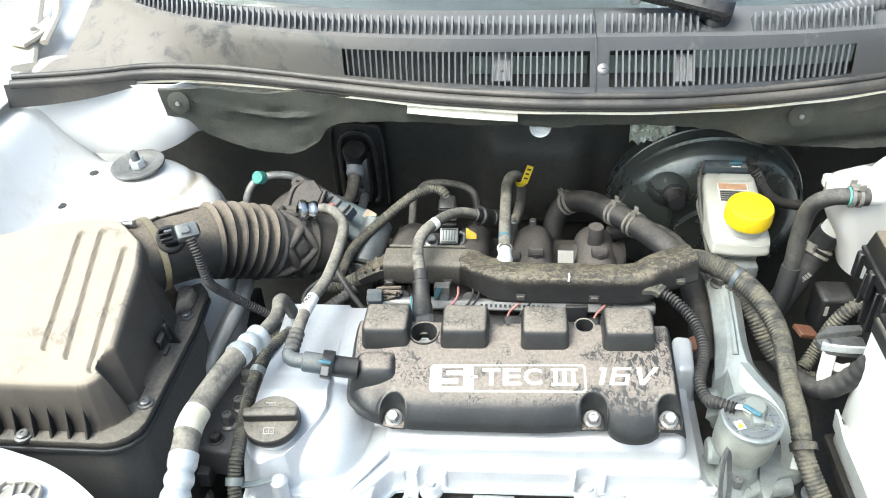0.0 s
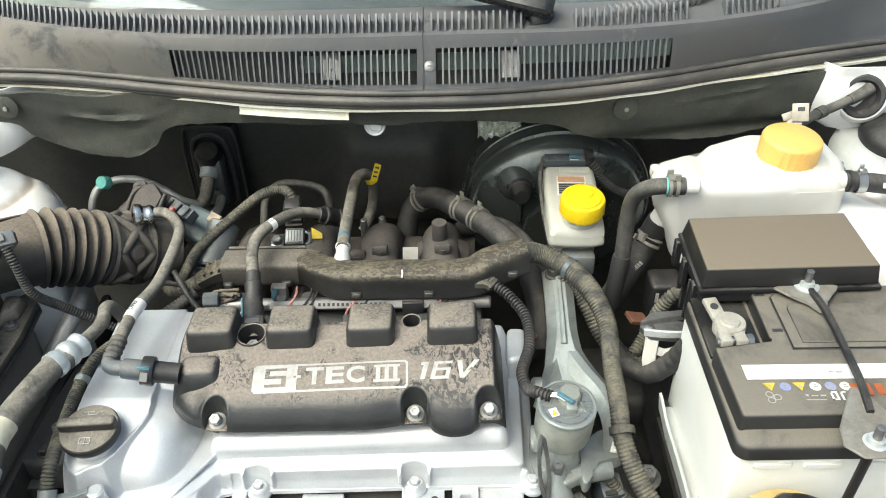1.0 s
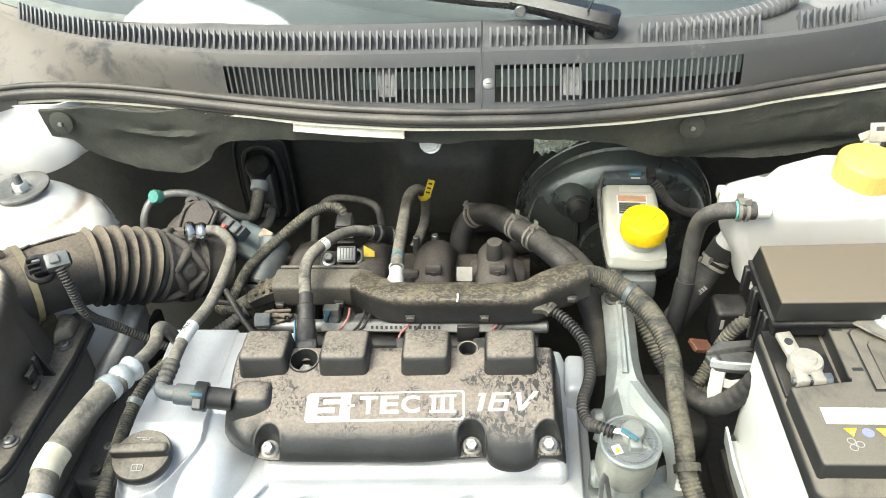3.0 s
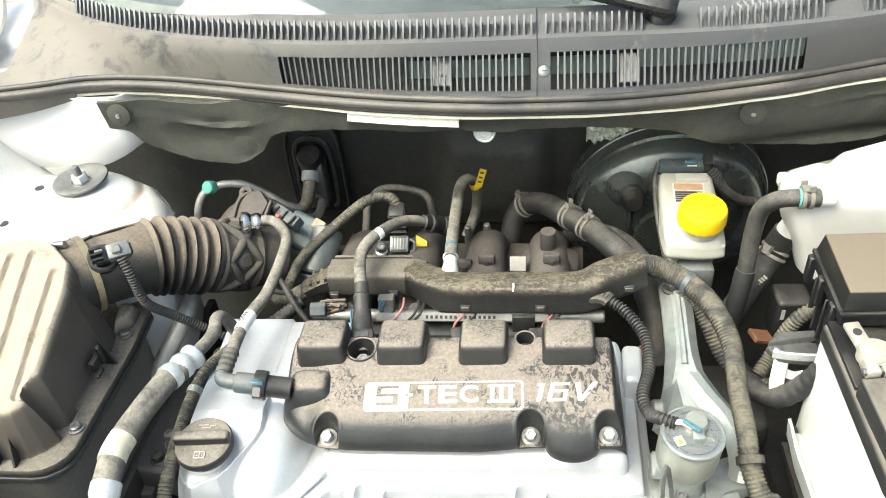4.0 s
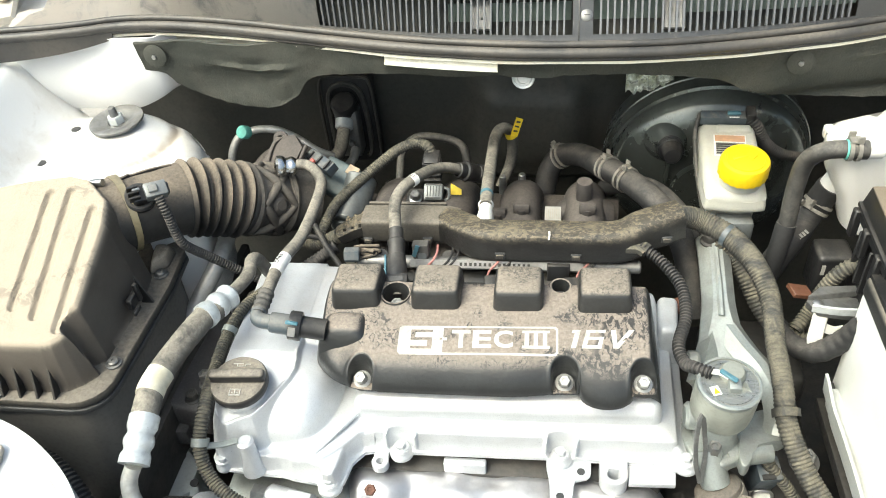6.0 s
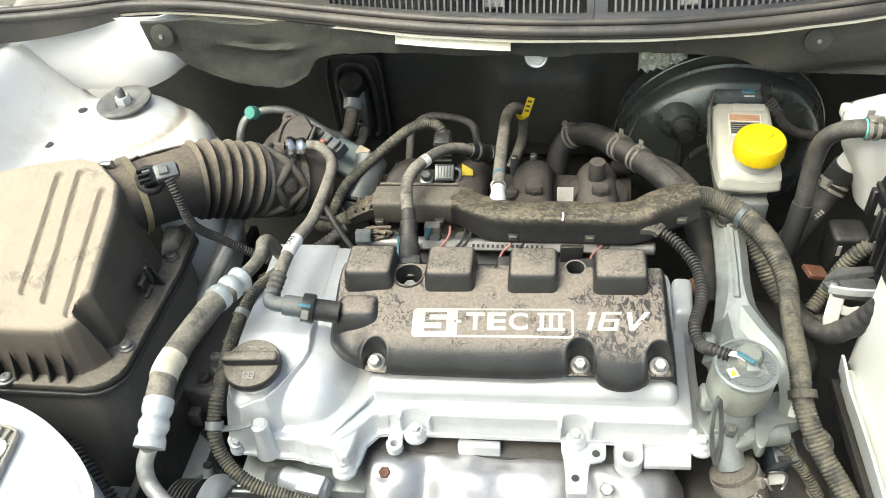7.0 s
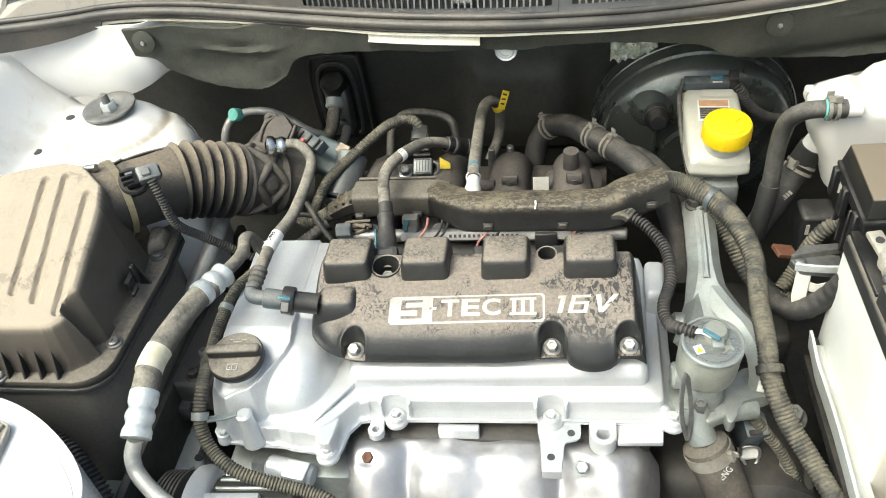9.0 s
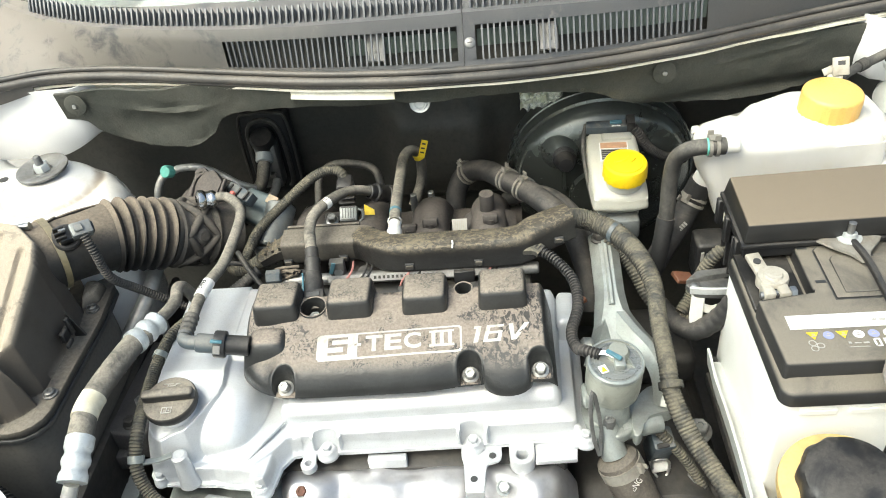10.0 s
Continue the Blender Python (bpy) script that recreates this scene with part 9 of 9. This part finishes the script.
TANK = [(0.384, 0.789), (0.43, 0.7875), (0.50, 0.7875), (0.566, 0.789), (0.582, 0.803), (0.592, 0.84), (0.588, 0.885), (0.570, 0.904), (0.52, 0.908), (0.46, 0.902), (0.41, 0.885), (0.378, 0.870), (0.365, 0.848), (0.362, 0.820), (0.370, 0.797)]


def tank_top(x, y):
    d = edge_gap(x, y, TANK)
    z = 0.906 + 0.008 * step01(x, 0.425, 0.448) + 0.009 * step01(x, 0.45, 0.50)
    z -= 0.005 * math.exp(-((x - 0.430) / 0.009) ** 2) * step01(y, 0.815, 0.84)
    ledge = 0.9165 + 0.004 * step01(x, 0.46, 0.54)
    k = step01(y, 0.800, 0.812) * (1 - step01(x, 0.49, 0.53))
    z = ledge + (z - ledge) * k - 0.004 * math.exp(-((y - 0.812) / 0.005) ** 2) * (1 - step01(x, 0.47, 0.50))
    z += 0.004 * (1 - step01(math.hypot(x - 0.520, y - 0.838), 0.040, 0.050))
    return z - rounded(d, 0.015)


rows = [(1.0, 0.898), (1.0, 0.885), (0.975, 0.866), (0.93, 0.848), (0.91, 0.838), (0.85, 0.80)]
part("tank", moulded(TANK, (0.478, 0.850), tank_top, rows, wc=(0.575, 0.790)), "bottle", et, sharp=50)
part("tab", box((0.373, 0.862, 0.892), (0.012, 0.014, 0.016), 0.004, 3), "bottle", et)
part("neck", lathe([(0.0400, -0.006), (0.0345, 0.004), (0.0335, 0.012)], 40, pose(0.520, 0.838, 0.917)), "bottle", et)
part("cap", lathe([(0.032, 0), (0.0345, 0.001), (0.0345, 0.026), (0.0337, 0.0290), (0.031, 0.0312), (0.0, 0.032)], 72, pose(0.520, 0.838, 0.9215, 3, 2, 0), wobble=lambda a, z: 0.0007 * math.cos(26 * a) if z < 0.028 else 0.0), "amber", et, "amber yellow screw cap")
part("nipple", rod((0.405, 0.787, 0.917), (0.380, 0.7875, 0.917), 0.0092, seg=20, bev=0.002), "bottle", et)
part("nipple", rod((0.392, 0.824, 0.872), (0.3745, 0.829, 0.832), 0.0150, 0.0130, 24, 0.002), "bottle", et)
part("nipple", rod((0.57, 0.806, 0.910), (0.585, 0.804, 0.910), 0.0110, seg=20), "bottle", et)
h = hose("overflow_hose", [(0.578, 0.804, 0.910), (0.60, 0.803, 0.909), (0.64, 0.80, 0.905), (0.68, 0.80, 0.900), (0.73, 0.82, 0.88)], 0.0115, "rubber", "black hose leaving the expansion tank", "hose")
clamp_ring((0.596, 0.803, 0.909), (1, 0, 0), 0.0120, h, 0.010, material="steel")
clamp_ring((0.584, 0.804, 0.910), (1, 0, 0), 0.0118, h, 0.004, material="clean", ear=False)
for k in range(4):
    part("print", box((0.620 + 0.0058 * k, 0.7900 - 0.0002 * k, 0.9115 - 0.0005 * k), (0.0042, 0.0008, 0.0058), 0, rot=(-30, 5, -4)), "label", h, "white printed mark")

# washer bottle neck in front of the battery
wf = thing("washer_filler", (0.425, 0.41, 0.62), "yellowed washer bottle neck with a black cap", "washer bottle")
part("neck", lathe([(0.034, -0.16), (0.044, -0.04), (0.0535, -0.022), (0.0560, -0.012), (0.0555, -0.004), (0.046, 0.0), (0.038, 0.001)], 56, pose(0.4120, 0.3985, 0.802, 8)), "cream", wf)
part("cap", lathe([(0.0415, -0.008), (0.0435, -0.006), (0.0435, 0.006), (0.040, 0.0125), (0.033, 0.015), (0, 0.0165)], 88, pose(0.4140, 0.3965, 0.808, 8), wobble=lambda a, z: 0.0011 * math.cos(11 * a) if z < 0.010 else 0.0), "clean", wf, "black ribbed cap")

# ---- strut tops and the cable pass-through ----
sm = thing("strut_mount", (-0.493, 0.868, 0.89), "grey steel strut washer with a nut on the white tower", "strut mount")
SMm = pose(-0.4935, 0.869, 0.898, 3, -2, 0)
part("washer", lathe([(0.012, 0.001), (0.020, 0.0), (0.031, 0.001), (0.0345, 0.003), (0.0345, 0.006), (0.030, 0.0075), (0.022, 0.005), (0.015, 0.002), (0.012, 0.002)], 48, SMm), "dulsteel", sm)
part("nut", join(bmesh.new(), lathe([(0.0105, 0.002), (0.0105, 0.010), (0.009, 0.012), (0.0055, 0.012)], 6), SMm), "sleeve", sm)
part("stud", join(bmesh.new(), lathe([(0.0055, 0.002), (0.0052, 0.022), (0.004, 0.024), (0, 0.024)], 16), SMm), "dulsteel", sm)
dc = thing("dust_cap", (0.674, 0.885, 0.885), "black plastic dome cap in a pale strut tower ring", "strut cap")
part("dome", lathe([(0.050, -0.010), (0.052, 0.0), (0.050, 0.010), (0.040, 0.020), (0.020, 0.0255), (0, 0.026)], 48, pose(0.692, 0.905, 0.909, 4, -3, 0)), "clean", dc)
part("seat_ring", lathe([(0.080, -0.008), (0.078, 0.0), (0.068, 0.009), (0.052, 0.013), (0.045, 0.010)], 48, pose(0.688, 0.900, 0.896, 4, -3, 0)), "traywhite", dc, "dusty pale ring")
part("nut", lathe([(0.008, -0.004), (0.008, 0.002), (0.0045, 0.003), (0.004, 0.010), (0, 0.0105)], 16, pose(0.602, 0.866, 0.888)), "steel", dc)
for x, y in ((-0.573, 0.893), (-0.580, 0.812)):
    solo("apron_hole", lathe([(0, 0.0), (0.0062, 0.0), (0.0062, -0.001), (0, -0.001)], 20, pose(x, y, 0.8745)), "ink", "dark drain hole in the white apron", "hole", (x, y, 0.874))
cg = thing("cable_grommet", (0.65, 0.945, 0.93), "black rubber grommet with a cable through the white panel", "grommet")
m, _ = aim((0.6400, 0.9335, 0.9545), (0.6280, 0.900, 0.966))
part("seat", join(bmesh.new(), lathe([(0.022, 0.007), (0.030, 0.006), (0.034, 0.001), (0.0355, -0.004)], 40), m @ Matrix.Diagonal((0.95, 1.0, 1, 1))), "body", cg, "white pressed rim")
part("ring", join(bmesh.new(), lathe([(0.000, 0.001), (0.016, 0.002), (0.021, 0.010), (0.025, 0.010), (0.028, 0.006), (0.0285, 0.0)], 40), m @ Matrix.Diagonal((0.95, 1.0, 1, 1))), "rubber", cg)
part("boot", tube([(0.646, 0.931, 0.966), (0.636, 0.926, 0.962), (0.618, 0.919, 0.956)], lambda t: 0.0082 - 0.0012 * t, 16), "hose", cg)
part("cable", tube([(0.630, 0.923, 0.960), (0.602, 0.914, 0.9515), (0.580, 0.904, 0.948), (0.566, 0.898, 0.945), (0.548, 0.891, 0.938), (0.532, 0.890, 0.924)], 0.0060, 14), "hose", cg)
part("cable_band", tube([(0.585, 0.9065, 0.9490), (0.574, 0.9015, 0.9468)], 0.0072, 14, rings=0.003, depth=0.0010), "hose", cg)
cm = look((0.5450, 0.8850, 0.9580), (0.10, 0.10, 1.30), -14)
cable_clip = part("clip", join(bmesh.new(), box((0, 0, 0), (0.019, 0.022, 0.0022), 0.001, 2), cm), "lead", cg, "pale metal clip")
part("clip_hole", join(bmesh.new(), box((-0.001, 0.004, 0.0002), (0.009, 0.006, 0.0030), 0.0006, 1), cm), "ink", cable_clip)
for x, y, r in ((0.012, -0.013, 30), (0.003, -0.014, 10), (0.014, -0.004, 70)):
    part("clip_tab", join(bmesh.new(), box((x, y, 0.002), (0.009, 0.014, 0.0022), 0.0008, 2, (20, 0, r)), cm), "lead", cable_clip)

# ---- wiper ----
wp = thing("wiper_arm", (0.23, 1.0, 1.06), "black wiper arm parked above the cowl", "wiper")
part("pivot", lathe([(0.020, -0.004), (0.019, 0.006), (0.014, 0.012), (0, 0.013)], 32, pose(0.228, 0.948, 1.060, -8)), "gloss", wp)
part("head", strap([(0.243, 0.932, 1.077), (0.215, 0.937, 1.083), (0.175, 0.951, 1.089), (0.135, 0.966, 1.093), (0.124, 0.969, 1.094)], lambda t: 0.042 - 0.008 * t - 0.014 * step01(t, 0.06, 0.0), lambda t: 0.024 - 0.004 * t, bev=0.4), "gloss", wp)
part("cap_joint", strap([(0.2065, 0.919, 1.0955), (0.2120, 0.937, 1.0965), (0.2165, 0.957, 1.0945)], 0.0015, 0.002), "ink", wp)
part("hinge_pin", rod((0.133, 0.945, 1.088), (0.133, 0.94, 1.0885), 0.0065, seg=16, bev=0.001), "dulsteel", wp)
part("arm", strap([(0.137, 0.966, 1.090), (0.08, 0.976, 1.092), (0.0, 0.990, 1.098), (-0.09, 1.006, 1.106), (-0.25, 1.040, 1.125)], lambda t: 0.024 - 0.012 * t, 0.012, bev=0.3), "gloss", wp)
